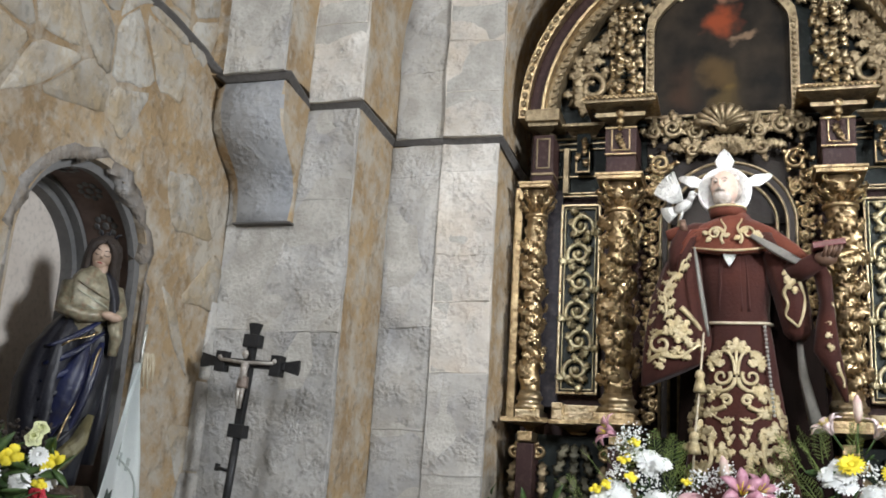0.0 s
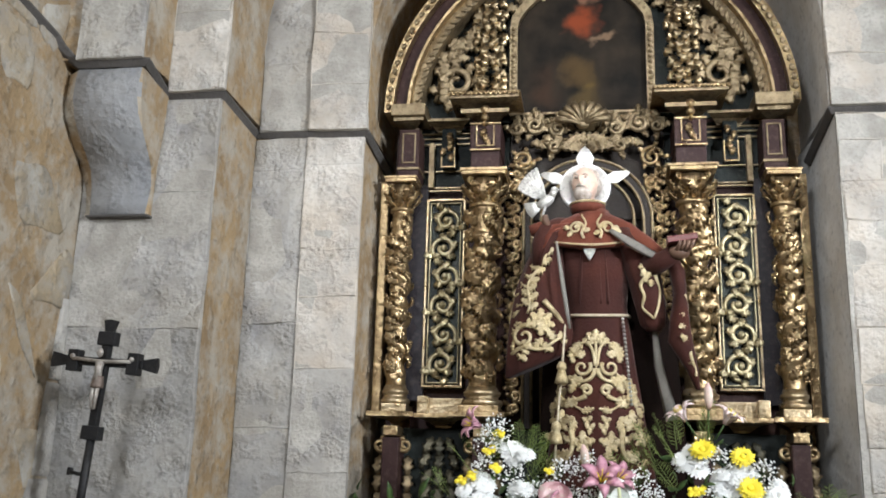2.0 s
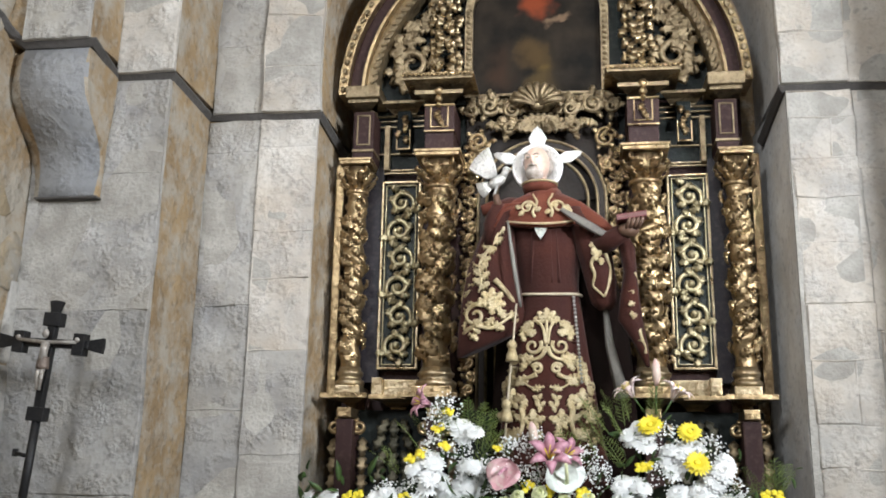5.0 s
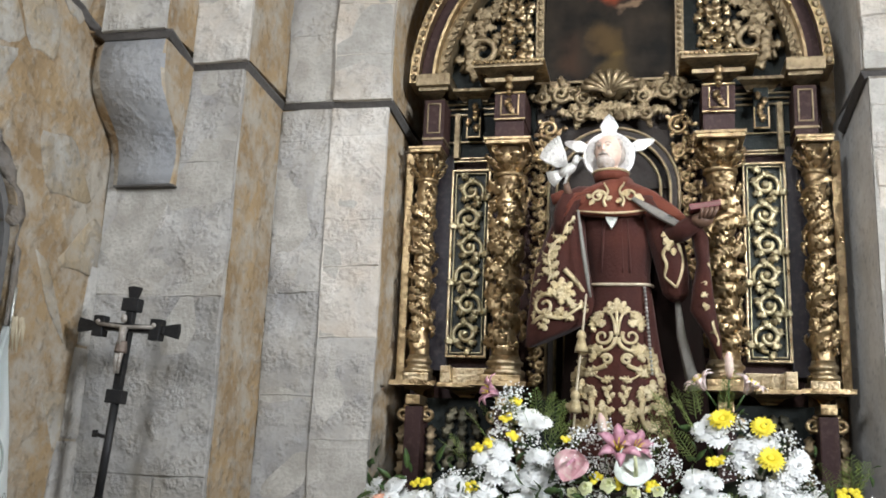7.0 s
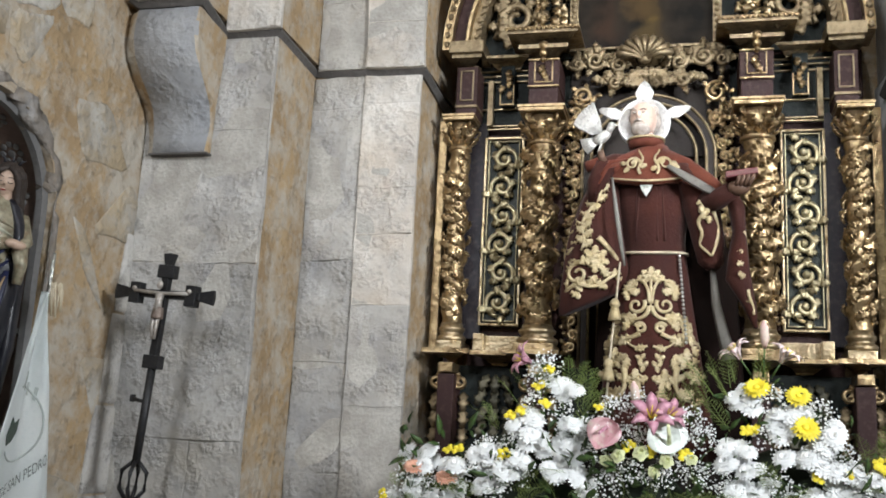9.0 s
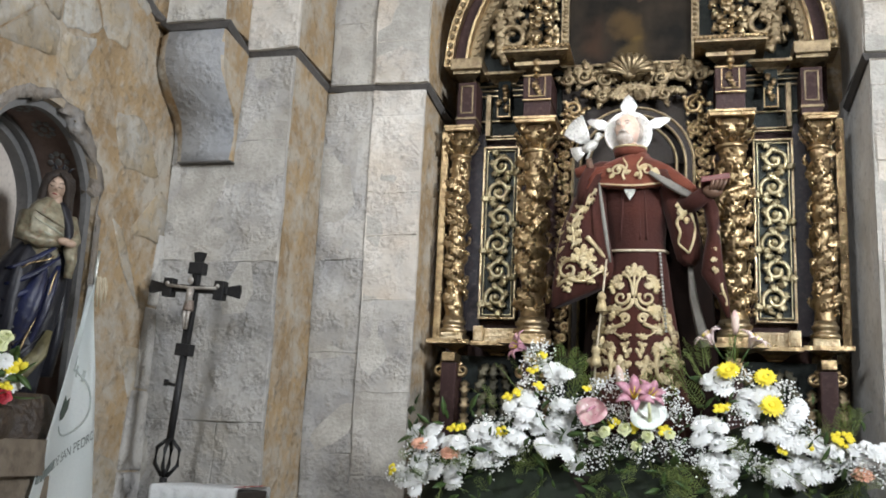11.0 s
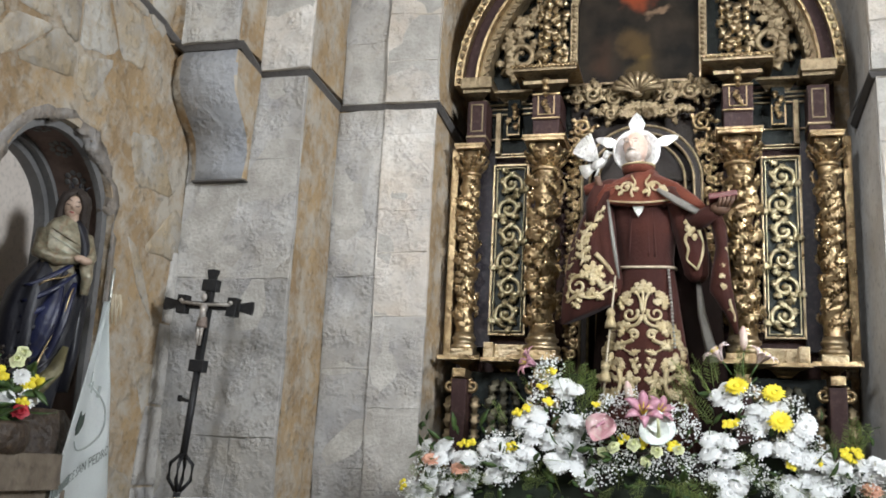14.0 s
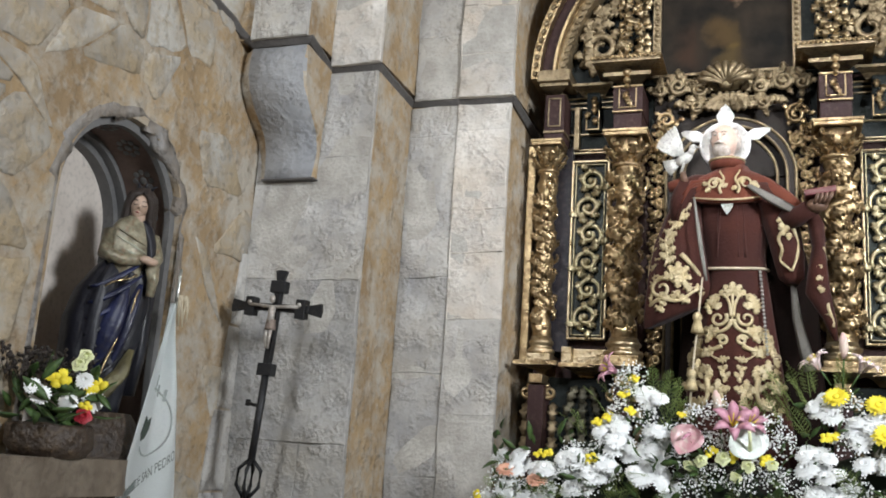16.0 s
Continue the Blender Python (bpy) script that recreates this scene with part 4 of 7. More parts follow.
# carved foliage of the tympanum
for s in (-1, 1):
    bm = bmesh.new()
    for k in range(15):
        z = 4.14 - 0.036 * k
        for q in (-1.4, -0.5, 0.5, 1.4):
            acanthus(bm, (RC + s * 0.428 + q * 0.020, RY - 0.02 - 0.025 * (abs(q) < 1), z + rng.uniform(-0.012, 0.012)), (q * 0.6 + rng.uniform(-0.35, 0.35), 0, rng.uniform(-1.0, -0.5)), (rng.uniform(-0.3, 0.3), -1, 0), rng.uniform(0.06, 0.09), rng.uniform(0.020, 0.030), 0.8, 3, rise=0.45)
    for k in range(5):
        ellipsoid(bm, (RC + s * (0.428 + rng.uniform(-0.03, 0.03)), RY - 0.07, 3.64 + 0.09 * k), (0.016, 0.014, 0.016), 8, 6)
    rpart("leaf_drop", bm, GOLD_BRIGHT, label="hanging gilded bunch of leaves and fruit")
    bm = bmesh.new()
    pts = spiral(RC + s * 0.580, 3.745, 0.088, 0.016, math.pi / 2 - s * math.pi / 2 - s * 2.3, s * 1.7, 34)
    tube(bm, [(x, RY - 0.02 - 0.02 * i / 34, z) for i, (x, z) in enumerate(pts)], lambda u: 0.021 - 0.009 * u, 7)
    stem = [(RC + s * (0.68 - 0.23 * u), RY - 0.015, 3.66 + 0.42 * u + 0.05 * math.sin(u * 5)) for u in (i / 14 for i in range(15))]
    tube(bm, stem, lambda u: 0.013 - 0.006 * u, 6)
    for i in range(2, 15, 1):
        p = Vector(stem[i])
        rpart("spandrel_leaf", acanthus(bmesh.new(), p, (s * rng.uniform(-0.3, 0.9), 0, rng.uniform(0.1, 1)), (0, -1, 0), rng.uniform(0.10, 0.14), 0.040, 0.6, 4, rise=0.25), GOLD_OLD)
    for i in range(0, 30, 3):
        x, z = pts[i]
        rpart("spandrel_leaf", acanthus(bmesh.new(), (x, RY - 0.02, z), (x - RC - s * 0.575, 0, z - 3.735 + 0.02), (0, -1, 0), 0.085, 0.030, 0.8, 3), GOLD_OLD)
    for k in range(3):
        acanthus(bm, (RC + s * 0.60, RY - 0.02, 3.62 + 0.03 * k), (s * 0.4, 0, 0.5), (0, -1, 0), 0.12, 0.035, 0.8, 3)
    for k in range(9):
        a = 0.35 + 0.105 * k
        rpart("spandrel_leaf", acanthus(bmesh.new(), (RC + s * 0.69 * math.cos(a), RY - 0.012, AZ + 0.69 * math.sin(a)), (-s * math.sin(a) * 0.6 - s * math.cos(a), 0, math.cos(a) * 0.6 - math.sin(a)), (0, -1, 0), 0.12, 0.034, 0.7, 4, rise=0.22), GOLD_OLD)
    rpart("spandrel_scroll", bm, GOLD_OLD, label="gilded leaf scroll")

# central recess behind the statue
bm = bmesh.new()
prism(bm, [(RC - 0.265, 2.0)] + half_disc(0.265, 3.085, 24) + [(RC + 0.265, 2.0)], RY + 0.02, RY + 0.03)
rpart("recess_back", bm, WOOD_DARK, label="dark recess behind the statue")
bm = bmesh.new()
band(bm, [(RC - 0.238, 2.2)] + half_disc(0.238, 3.085, 24) + [(RC + 0.238, 2.2)], [(RC - 0.270, 2.2)] + half_disc(0.270, 3.085, 24) + [(RC + 0.270, 2.2)], RY - 0.05, RY + 0.02)
rpart("recess_arch", bm, WOOD_DARK, label="dark arched frame edged in gilt")
bm = bmesh.new()
for r_ in (0.196, 0.236, 0.272):
    tube(bm, [(x, RY - 0.052, z) for x, z in [(RC - r_, 2.2)] + half_disc(r_, 3.085, 24) + [(RC + r_, 2.2)]], 0.007, 6)
rpart("recess_fillet", bm, GOLD_OLD)
for s in (-1, 1):
    bm = bmesh.new()
    for k in range(20):
        zc = 2.28 + 0.054 * k
        f = 1 if k % 2 else -1
        pts = spiral(RC + s * 0.305 + 0.004 * f, zc, 0.025, 0.006, -math.pi / 2, 1.5 * f, 18)
        tube(bm, [(x, RY - 0.022 - 0.008 * i / 18, z) for i, (x, z) in enumerate(pts)], 0.007, 6)
        for i in (1, 4, 7, 10, 13):
            x, z = pts[i]
            acanthus(bm, (x, RY - 0.02, z), (x - RC - s * 0.292, 0, z - zc + 0.02), (0, -1, 0), 0.045, 0.015, 0.7, 3, rise=0.3)
    for zc, rr in ((3.365, 0.05), (3.245, 0.032)):
        pts = spiral(RC + s * 0.275, zc, rr, 0.008, 0, s * 1.8, 26)
        tube(bm, [(x, RY - 0.04, z) for x, z in pts], 0.010, 6)
        for i in range(0, 24, 3):
            x, z = pts[i]
            acanthus(bm, (x, RY - 0.04, z), (x - RC - s * 0.255, 0, z - zc), (0, -1, 0), 0.04, 0.014, 0.7, 3)
    rpart("recess_border", bm, GOLD, label="carved gilded border of the recess")
rpart("border_board", boxed(RC - 0.335, RC + 0.335, RY + 0.004, RY + 0.02, 3.10, 3.50, 0.003), WOOD_DARK)
bm = bmesh.new()
for s in (-1, 1):
    for cxo, zc, rr, turn in ((0.225, 3.515, 0.045, 1.7), (0.125, 3.495, 0.034, -1.6), (0.30, 3.50, 0.028, -1.5), (0.14, 3.415, 0.030, 1.6)):
        pts = spiral(RC + s * cxo, zc, rr, 0.008, math.pi / 2, s * turn, 24)
        tube(bm, [(x, RY - 0.06 - 0.015 * i / 24, z) for i, (x, z) in enumerate(pts)], lambda u: 0.012 - 0.004 * u, 7)
        for i in range(0, 20, 4):
            x, z = pts[i]
            acanthus(bm, (x, RY - 0.055, z), (x - RC - s * cxo, 0, z - zc + 0.01), (0, -1, 0), 0.055, 0.018, 0.7, 3, rise=0.3)
    for k in range(16):
        acanthus(bm, (RC + s * (0.05 + 0.0165 * k), RY - 0.045, 3.525 + 0.025 * (k % 3 - 1)), (s * rng.uniform(0.4, 1.0), 0, rng.uniform(-0.9, 0.8)), (0, -1, 0.1), rng.uniform(0.06, 0.085), 0.026, 0.8, 3, rise=0.4)
    for k in range(8):
        acanthus(bm, (RC + s * (0.02 + 0.022 * k), RY - 0.04, 3.42 + 0.012 * (k % 2)), (s * 1.0, 0, rng.uniform(-0.6, 0.7)), (0, -1, 0.1), 0.09, 0.026, 0.8, 3, rise=0.4)
    for k in range(6):
        a = 0.25 + 0.27 * k
        acanthus(bm, (RC + s * 0.015, RY - 0.06, 3.395), (s * math.cos(a), 0, 0.75 * math.sin(a) - 0.12), (0, -1, 0.1), 0.125 - 0.006 * k, 0.026, 0.5, 4, rise=0.3)
rpart("crest_foliage", bm, GOLD_OLD, label="gilded foliage under the picture")
bm = bmesh.new()
ellipsoid(bm, (RC - 0.015, RY - 0.10, 3.500), (0.03, 0.02, 0.02), 12, 8)
shell = rpart("shell", bm, GOLD_OLD, label="gilded scallop shell")
for k in range(9):
    bm = bmesh.new()
    a = math.pi * (0.08 + 0.105 * k)
    d = Vector((math.cos(a), -0.15, math.sin(a) * 0.8))
    tube(bm, [Vector((RC - 0.015, RY - 0.10, 3.495)) + d * 0.115 * u + Vector((0, -0.03 * math.sin(u * 3), 0)) for u in (i / 6 for i in range(7))], lambda u: 0.004 + 0.013 * u, 6)
    rpart("shell_rib", bm, GOLD_OLD, shell)

# ---- the robed statue ----
SX, SY = 0.535, 3.70


def section(cx, cy, z, rx, ry, folds=0, depth=0.0, phase=0.0, n=72, slope=0.0, sag=0.0):
    """One ring of a draped form; folds run round it."""
    ring = []
    for i in range(n):
        a = 2 * math.pi * i / n
        k = 1 + depth * (math.cos(folds * a + phase) * 0.6 + 0.4 * math.cos((folds * 1.6 + 1) * a + phase * 2.1))
        x = cx + rx * k * math.cos(a)
        ring.append((x, cy + ry * k * math.sin(a), z + slope * (x - cx) + sag * ((x - cx) / rx) ** 2))
    return ring


def front_y(x, z, profile):
    """The front surface of the robe at x, z, from its rows of (z, cx, rx, ry)."""
    for (z0, c0, rx0, ry0), (z1, c1, rx1, ry1) in zip(profile, profile[1:]):
        if z0 <= z <= z1:
            u = (z - z0) / (z1 - z0)
            c, rx, ry = c0 + (c1 - c0) * u, rx0 + (rx1 - rx0) * u, ry0 + (ry1 - ry0) * u
            q = max(0.0, 1 - ((x - c) / rx) ** 2)
            return SY - ry * math.sqrt(q) - 0.004
    return SY


ROBE = [(1.85, 0.55, 0.235, 0.175), (2.10, 0.55, 0.190, 0.150), (2.40, 0.55, 0.145, 0.125), (2.60, 0.55, 0.118, 0.105), (2.66, 0.548, 0.116, 0.103), (2.80, 0.54, 0.138, 0.108), (2.92, 0.535, 0.150, 0.10), (3.0, 0.53, 0.10, 0.075)]


def thread_curve(bm, pts, surf, width=0.0105, mi=2):
    tube(bm, [(x, surf(x, z) - 0.003, z) for x, z in pts], lambda u: width * (1.0 - 0.45 * u), 6, 0.5, mi)


def thread_leaf(bm, x, z, ang, size, surf, mi=2):
    p = Vector((x, surf(x, z) - 0.001, z))
    q = Vector((x + math.cos(ang) * size, 0, z + math.sin(ang) * size))
    q.y = surf(q.x, q.z) - 0.001
    acanthus(bm, p, q - p, (0, -1, 0.05), (q - p).length, size * 0.46, 0.2, 3, mi, rise=0.10)


def saint():
    bm = bmesh.new()
    # habit
    rings = []
    for z, c, rx, ry in ROBE:
        low = max(0, (2.62 - z) / 0.8)
        rings.append(section(c, SY, z, rx, ry, 9, 0.035 * low + 0.012, 1.1))
    fine = []
    for a, b in zip(rings, rings[1:]):
        for k in range(3):
            fine.append([tuple(Vector(p).lerp(Vector(q), k / 3)) for p, q in zip(a, b)])
    loft(bm, fine + [rings[-1]], mi=0)
    surf = lambda x, z: front_y(x, z, ROBE)
    # embroidery: a palmette, a lyre of scrolls, and mirrored leaf sprigs down to the hem
    c = 0.541
    for k in range(-2, 3):
        thread_leaf(bm, c + 0.004 * k, 2.498, math.pi / 2 - 0.62 * k, 0.056 - 0.004 * abs(k), surf)
    thread_curve(bm, [(c, 2.50 - 0.11 * u) for u in (i / 8 for i in range(9))], surf, 0.006)
    for s in (-1, 1):
        def flourish(p0, p1, p2, width=0.009, n=18):
            pts = [(c + s * ((1 - u) ** 2 * p0[0] + 2 * u * (1 - u) * p1[0] + u * u * p2[0]), (1 - u) ** 2 * p0[1] + 2 * u * (1 - u) * p1[1] + u * u * p2[1]) for u in (i / n for i in range(n + 1))]
            thread_curve(bm, pts, surf, width)
            return pts

        def sprig(x, z, ang, size):
            thread_leaf(bm, c + s * x, z, math.pi / 2 - s * (math.pi / 2 - ang), size, surf)

        def curl(x, z, r, a0, turns, width=0.008):
            thread_curve(bm, [(c + s * px, pz) for px, pz in spiral(x, z, r, 0.006, a0, turns, 20)], surf, width)

        # lyre: stems rise, bow outwards and end in drooping leaves, each over a small curl
        flourish((0.004, 2.41), (0.008, 2.515), (0.060, 2.497), 0.007)
        flourish((0.060, 2.497), (0.092, 2.490), (0.098, 2.452), 0.009)
        for x, z, a, q in ((0.05, 2.494, -0.5, 0.05), (0.068, 2.492, -1.0, 0.055), (0.088, 2.478, -1.6, 0.055), (0.078, 2.47, -2.3, 0.042), (0.04, 2.455, 0.2, 0.04)):
            sprig(x, z, a, q)
        curl(0.052, 2.405, 0.034, 2.6, 1.2)
        sprig(0.082, 2.425, 1.2, 0.034)
        # first pair of sweeping leaves
        flourish((0.004, 2.40), (0.012, 2.345), (0.075, 2.352), 0.010)
        for x, z, a, q in ((0.05, 2.352, 0.25, 0.07), (0.085, 2.355, -0.45, 0.075), (0.115, 2.33, -1.0, 0.06), (0.075, 2.35, -1.0, 0.05), (0.135, 2.30, -1.3, 0.045)):
            sprig(x, z, a, q)
        # second pair, with a round curl at the root
        curl(0.036, 2.318, 0.020, 0.3, 1.3, 0.009)
        flourish((0.038, 2.298), (0.075, 2.275), (0.13, 2.285), 0.010)
        for x, z, a, q in ((0.07, 2.286, -0.5, 0.06), (0.095, 2.283, 0.45, 0.065), (0.115, 2.282, -0.35, 0.07), (0.15, 2.262, -1.2, 0.045)):
            sprig(x, z, a, q)
        flourish((0.010, 2.252), (0.050, 2.232), (0.085, 2.268), 0.006)
        sprig(0.02, 2.248, -0.25, 0.04)
        # loose sprigs above the hem
        for x, z in ((0.032, 2.205), (0.022, 2.178)):
            for a in (0.5, 2.2, -1.2):
                sprig(x, z, a, 0.026)
        for x, z, q in ((0.128, 2.20, 0.055), (0.052, 2.122, 0.052), (0.158, 2.145, 0.045)):
            for a in (1.57, 0.35, 2.8, -0.9, -2.2):
                sprig(x, z, a, q * (1.0 if a > 0 else 0.7))
        flourish((0.095, 2.175), (0.075, 2.10), (0.115, 2.062), 0.012)
        for x, z, a, q in ((0.093, 2.165, 1.9, 0.05), (0.088, 2.13, 0.5, 0.045), (0.098, 2.09, -0.2, 0.05), (0.12, 2.06, 0.9, 0.055), (0.03, 2.055, 1.2, 0.055), (0.06, 2.05, 2.2, 0.045), (0.145, 2.05, 0.4, 0.05)):
            sprig(x, z, a, q)
    for k in (1, 4, 5):
        x0 = 0.47 + 0.022 * k
        tube(bm, [(x0 + 0.012 * (k - 3) * u * 0.4, surf(x0, 2.86 - 0.21 * u) + 0.004, 2.86 - 0.21 * u) for u in (i / 8 for i in range(9))], lambda u: 0.0035 + 0.002 * math.sin(u * 3 + k), 6, 0.5, mi=0)
    # dark cloak that hangs behind and beside the habit
    loft(bm, [section(cx_, SY + 0.075, z, rx, 0.05, 8, 0.06, z * 3) for z, cx_, rx in ((1.86, 0.60, 0.27), (2.15, 0.60, 0.265), (2.45, 0.595, 0.25), (2.70, 0.585, 0.22), (2.86, 0.56, 0.17), (2.95, 0.54, 0.10))], mi=11)
    # cape and collar
    cape = [(2.862, 0.195, 0.128), (2.88, 0.196, 0.130), (2.94, 0.175, 0.118), (2.99, 0.130, 0.095), (3.02, 0.078, 0.072), (3.045, 0.066, 0.064)]
    loft(bm, [section(0.53, SY - 0.005, z, rx, ry, 7, 0.03, 0.4, sag=max(0, (2.95 - z) * 0.5)) for z, rx, ry in cape], mi=1)
    CP = [(z, 0.53, rx, ry + 0.006) for z, rx, ry in cape]
    csurf = lambda x, z: front_y(x, z, CP) - 0.006
    for s in (-1, 1):
        thread_curve(bm, [(0.53 + s * 0.16 * u, 2.872 + 0.03 * u * u) for u in (i / 16 for i in range(17))], csurf, 0.005)
        thread_curve(bm, [(0.53 + s * x, z) for x, z in spiral(0.06, 2.945, 0.03, 0.008, 3.3, -1.2, 18)], csurf, 0.006)
        thread_curve(bm, [(0.53 + s * (0.03 + 0.008 * math.sin(u * 8)), 2.90 + 0.11 * u) for u in (i / 14 for i in range(15))], csurf, 0.006)
        for k in range(6):
            thread_leaf(bm, 0.53 + s * (0.03 + 0.015 * k), 2.93 + 0.012 * (k % 3), rng.uniform(0, 6.28), 0.028, csurf)
    loft(bm, [section(0.515, SY - 0.02, z, rx, rx * 0.95, 5, 0.02, 0) for z, rx in ((3.03, 0.062), (3.05, 0.07), (3.075, 0.066), (3.078, 0.056), (3.04, 0.05))], mi=1)
    tube(bm, [(0.515 + 0.069 * math.cos(a), SY - 0.02 + 0.066 * math.sin(a), 3.068) for a in (2 * math.pi * i / 30 for i in range(31))], 0.005, 5, mi=2)
    # hanging sleeve under the raised arm, and the sleeve of the stretched arm
    sl = [(2.405, 0.300, 0.085, 0.035, 0.42), (2.425, 0.326, 0.126, 0.055, 0.42), (2.50, 0.331, 0.128, 0.066, 0.36), (2.60, 0.328, 0.114, 0.066, 0.22), (2.72, 0.330, 0.096, 0.062, 0.10), (2.82, 0.345, 0.074, 0.056, 0), (2.90, 0.362, 0.052, 0.05, 0), (2.97, 0.395, 0.036, 0.04, 0)]
    loft(bm, [section(c, SY - 0.05, z, rx, ry, 4, 0.06, 0.3 * k, slope=sp) for k, (z, c, rx, ry, sp) in enumerate(sl)], mi=0)
    SL = [(z, c, rx, ry + 0.052) for z, c, rx, ry, sp in sl]
    ssurf = lambda x, z: front_y(x, z, SL) - 0.004
    lead = [(0.352 - 0.075 * math.sin(u * 1.5) + 0.012 * math.sin(u * 9), 2.86 - 0.25 * u) for u in (i / 14 for i in range(15))]
    thread_curve(bm, lead, ssurf, 0.008)
    for i in range(1, 14):
        x, z = lead[i]
        thread_leaf(bm, x, z, (0.5 if i % 2 else 2.5) + rng.uniform(-0.3, 0.3), 0.046, ssurf)
    thread_curve(bm, [(0.345 + 0.085 * math.sin(u * 1.9), 2.66 - 0.16 * u) for u in (i / 16 for i in range(17))], ssurf, 0.011)
    thread_curve(bm, [(0.222 + 0.012 * math.sin(u * 9), 2.72 - 0.22 * u) for u in (i / 16 for i in range(17))], ssurf, 0.009)
    for k in range(6):
        thread_leaf(bm, 0.226, 2.70 - 0.035 * k, 0.4 + 0.5 * (k % 2), 0.042, ssurf)
    for a in (1.57, 0.7, 2.4, -0.2, 3.3, -1.57, -0.9):
        thread_leaf(bm, 0.335, 2.575, a, 0.058, ssurf)
    thread_curve(bm, spiral(0.272, 2.522, 0.045, 0.010, 1.2, 1.25, 24), ssurf, 0.010)
    for k in range(5):
        a = 0.9 + k * 0.9
        thread_leaf(bm, 0.272 + 0.04 * math.cos(a), 2.522 + 0.04 * math.sin(a), a + 0.9, 0.042, ssurf)
    thread_curve(bm, [(0.222 + 0.20 * u, 2.455 + 0.055 * u + 0.014 * math.sin(u * 8)) for u in (i / 20 for i in range(21))], ssurf, 0.010)
    for x, z, a in ((0.40, 2.52, 0.2), (0.40, 2.515, 1.0), (0.385, 2.51, 2.2), (0.41, 2.515, -0.4), (0.30, 2.475, 2.4), (0.25, 2.465, -0.9), (0.34, 2.49, -0.5), (0.31, 2.478, 0.8)):
        thread_leaf(bm, x, z, a, 0.052, ssurf)
    sr = [(2.55, 0.760, 0.024, 0.03), (2.575, 0.757, 0.046, 0.045), (2.66, 0.748, 0.058, 0.055), (2.76, 0.728, 0.064, 0.06), (2.85, 0.700, 0.062, 0.055), (2.95, 0.655, 0.050, 0.05)]
    loft(bm, [section(c, SY - 0.06, z, rx, ry, 4, 0.05, 0.3 * k) for k, (z, c, rx, ry) in enumerate(sr)], mi=0)
    SR = [(z, c, rx, ry + 0.062) for z, c, rx, ry in sr]
    rsurf = lambda x, z: front_y(x, z, SR) - 0.003
    thread_curve(bm, [(0.750 - 0.035 * math.sin(u * 3.1) + 0.008 * math.sin(u * 14), 2.79 - 0.2 * u) for u in (i / 18 for i in range(19))], rsurf, 0.008)
    thread_curve(bm, [(0.757 + 0.025 * math.sin(u * 3.1), 2.78 - 0.19 * u) for u in (i / 18 for i in range(19))], rsurf, 0.008)
    for k in range(7):
        thread_leaf(bm, 0.730 + 0.02 * (k % 2), 2.80 - 0.012 * k, rng.uniform(0, 6.28), 0.032, rsurf)
    # forearm with its cuff drop, and the raised forearm
    tube(bm, [(0.72, SY - 0.07, 2.80), (0.78, SY - 0.13, 2.80), (0.835, SY - 0.19, 2.825)], lambda u: 0.045 - 0.012 * u, 12, mi=3)
    drop = [(2.325, 0.908, 0.008, 0.015), (2.40, 0.888, 0.022, 0.03), (2.50, 0.850, 0.045, 0.045), (2.58, 0.852, 0.036, 0.045), (2.68, 0.856, 0.024, 0.04), (2.77, 0.846, 0.030, 0.04), (2.83, 0.82, 0.028, 0.03)]
    loft(bm, [section(c, SY - 0.13, z, rx, ry, 3, 0.08, k) for k, (z, c, rx, ry) in enumerate(drop)], mi=0)
    DR = [(z, c, rx, ry + 0.132) for z, c, rx, ry in drop]
    dsurf = lambda x, z: front_y(x, z, DR) - 0.003
    thread_curve(bm, [(0.866 + 0.030 * u + 0.006 * math.sin(u * 15), 2.67 - 0.30 * u) for u in (i / 18 for i in range(19))], dsurf, 0.009)
    for k in range(6):
        thread_leaf(bm, 0.864 + 0.004 * k, 2.60 - 0.036 * k, rng.uniform(1.5, 4.5), 0.034, dsurf)
    tube(bm, [(0.46, SY - 0.02, 2.985), (0.40, SY - 0.05, 2.968), (0.355, SY - 0.085, 2.935), (0.338, SY - 0.09, 2.88), (0.33, SY - 0.085, 2.80)], lambda u: 0.030 + 0.016 * math.sin(u * 3.0), 16, mi=0)
    for k in range(4):
        tube(bm, [(0.45 - 0.012 * k, SY - 0.085, 2.975 - 0.006 * k), (0.385 - 0.012 * k, SY - 0.118, 2.955 - 0.022 * k), (0.350 - 0.006 * k, SY - 0.128, 2.90 - 0.035 * k)], lambda u: 0.004 + 0.006 * math.sin(u * 3.0), 8, mi=1 if k < 2 else 0)
    tube(bm, [(0.365, SY - 0.09, 2.945), (0.352, SY - 0.12, 2.975), (0.350, SY - 0.13, 2.998)], lambda u: 0.017 - 0.006 * u, 10, mi=5)
    ellipsoid(bm, (0.85, SY - 0.205, 2.825), (0.04, 0.03, 0.028), 12, 8, mi=5)
    for k in range(4):
        tube(bm, [(0.84 + 0.014 * k, SY - 0.23, 2.825), (0.85 + 0.016 * k, SY - 0.245, 2.85), (0.853 + 0.016 * k, SY - 0.235, 2.866)], 0.0075, 6, mi=5)
    tube(bm, [(0.57, SY - 0.06, 2.985), (0.66, SY - 0.075, 2.945), (0.74, SY - 0.09, 2.885), (0.80, SY - 0.11, 2.825)], lambda u: 0.044 - 0.020 * u, 12, 0.8, mi=1)
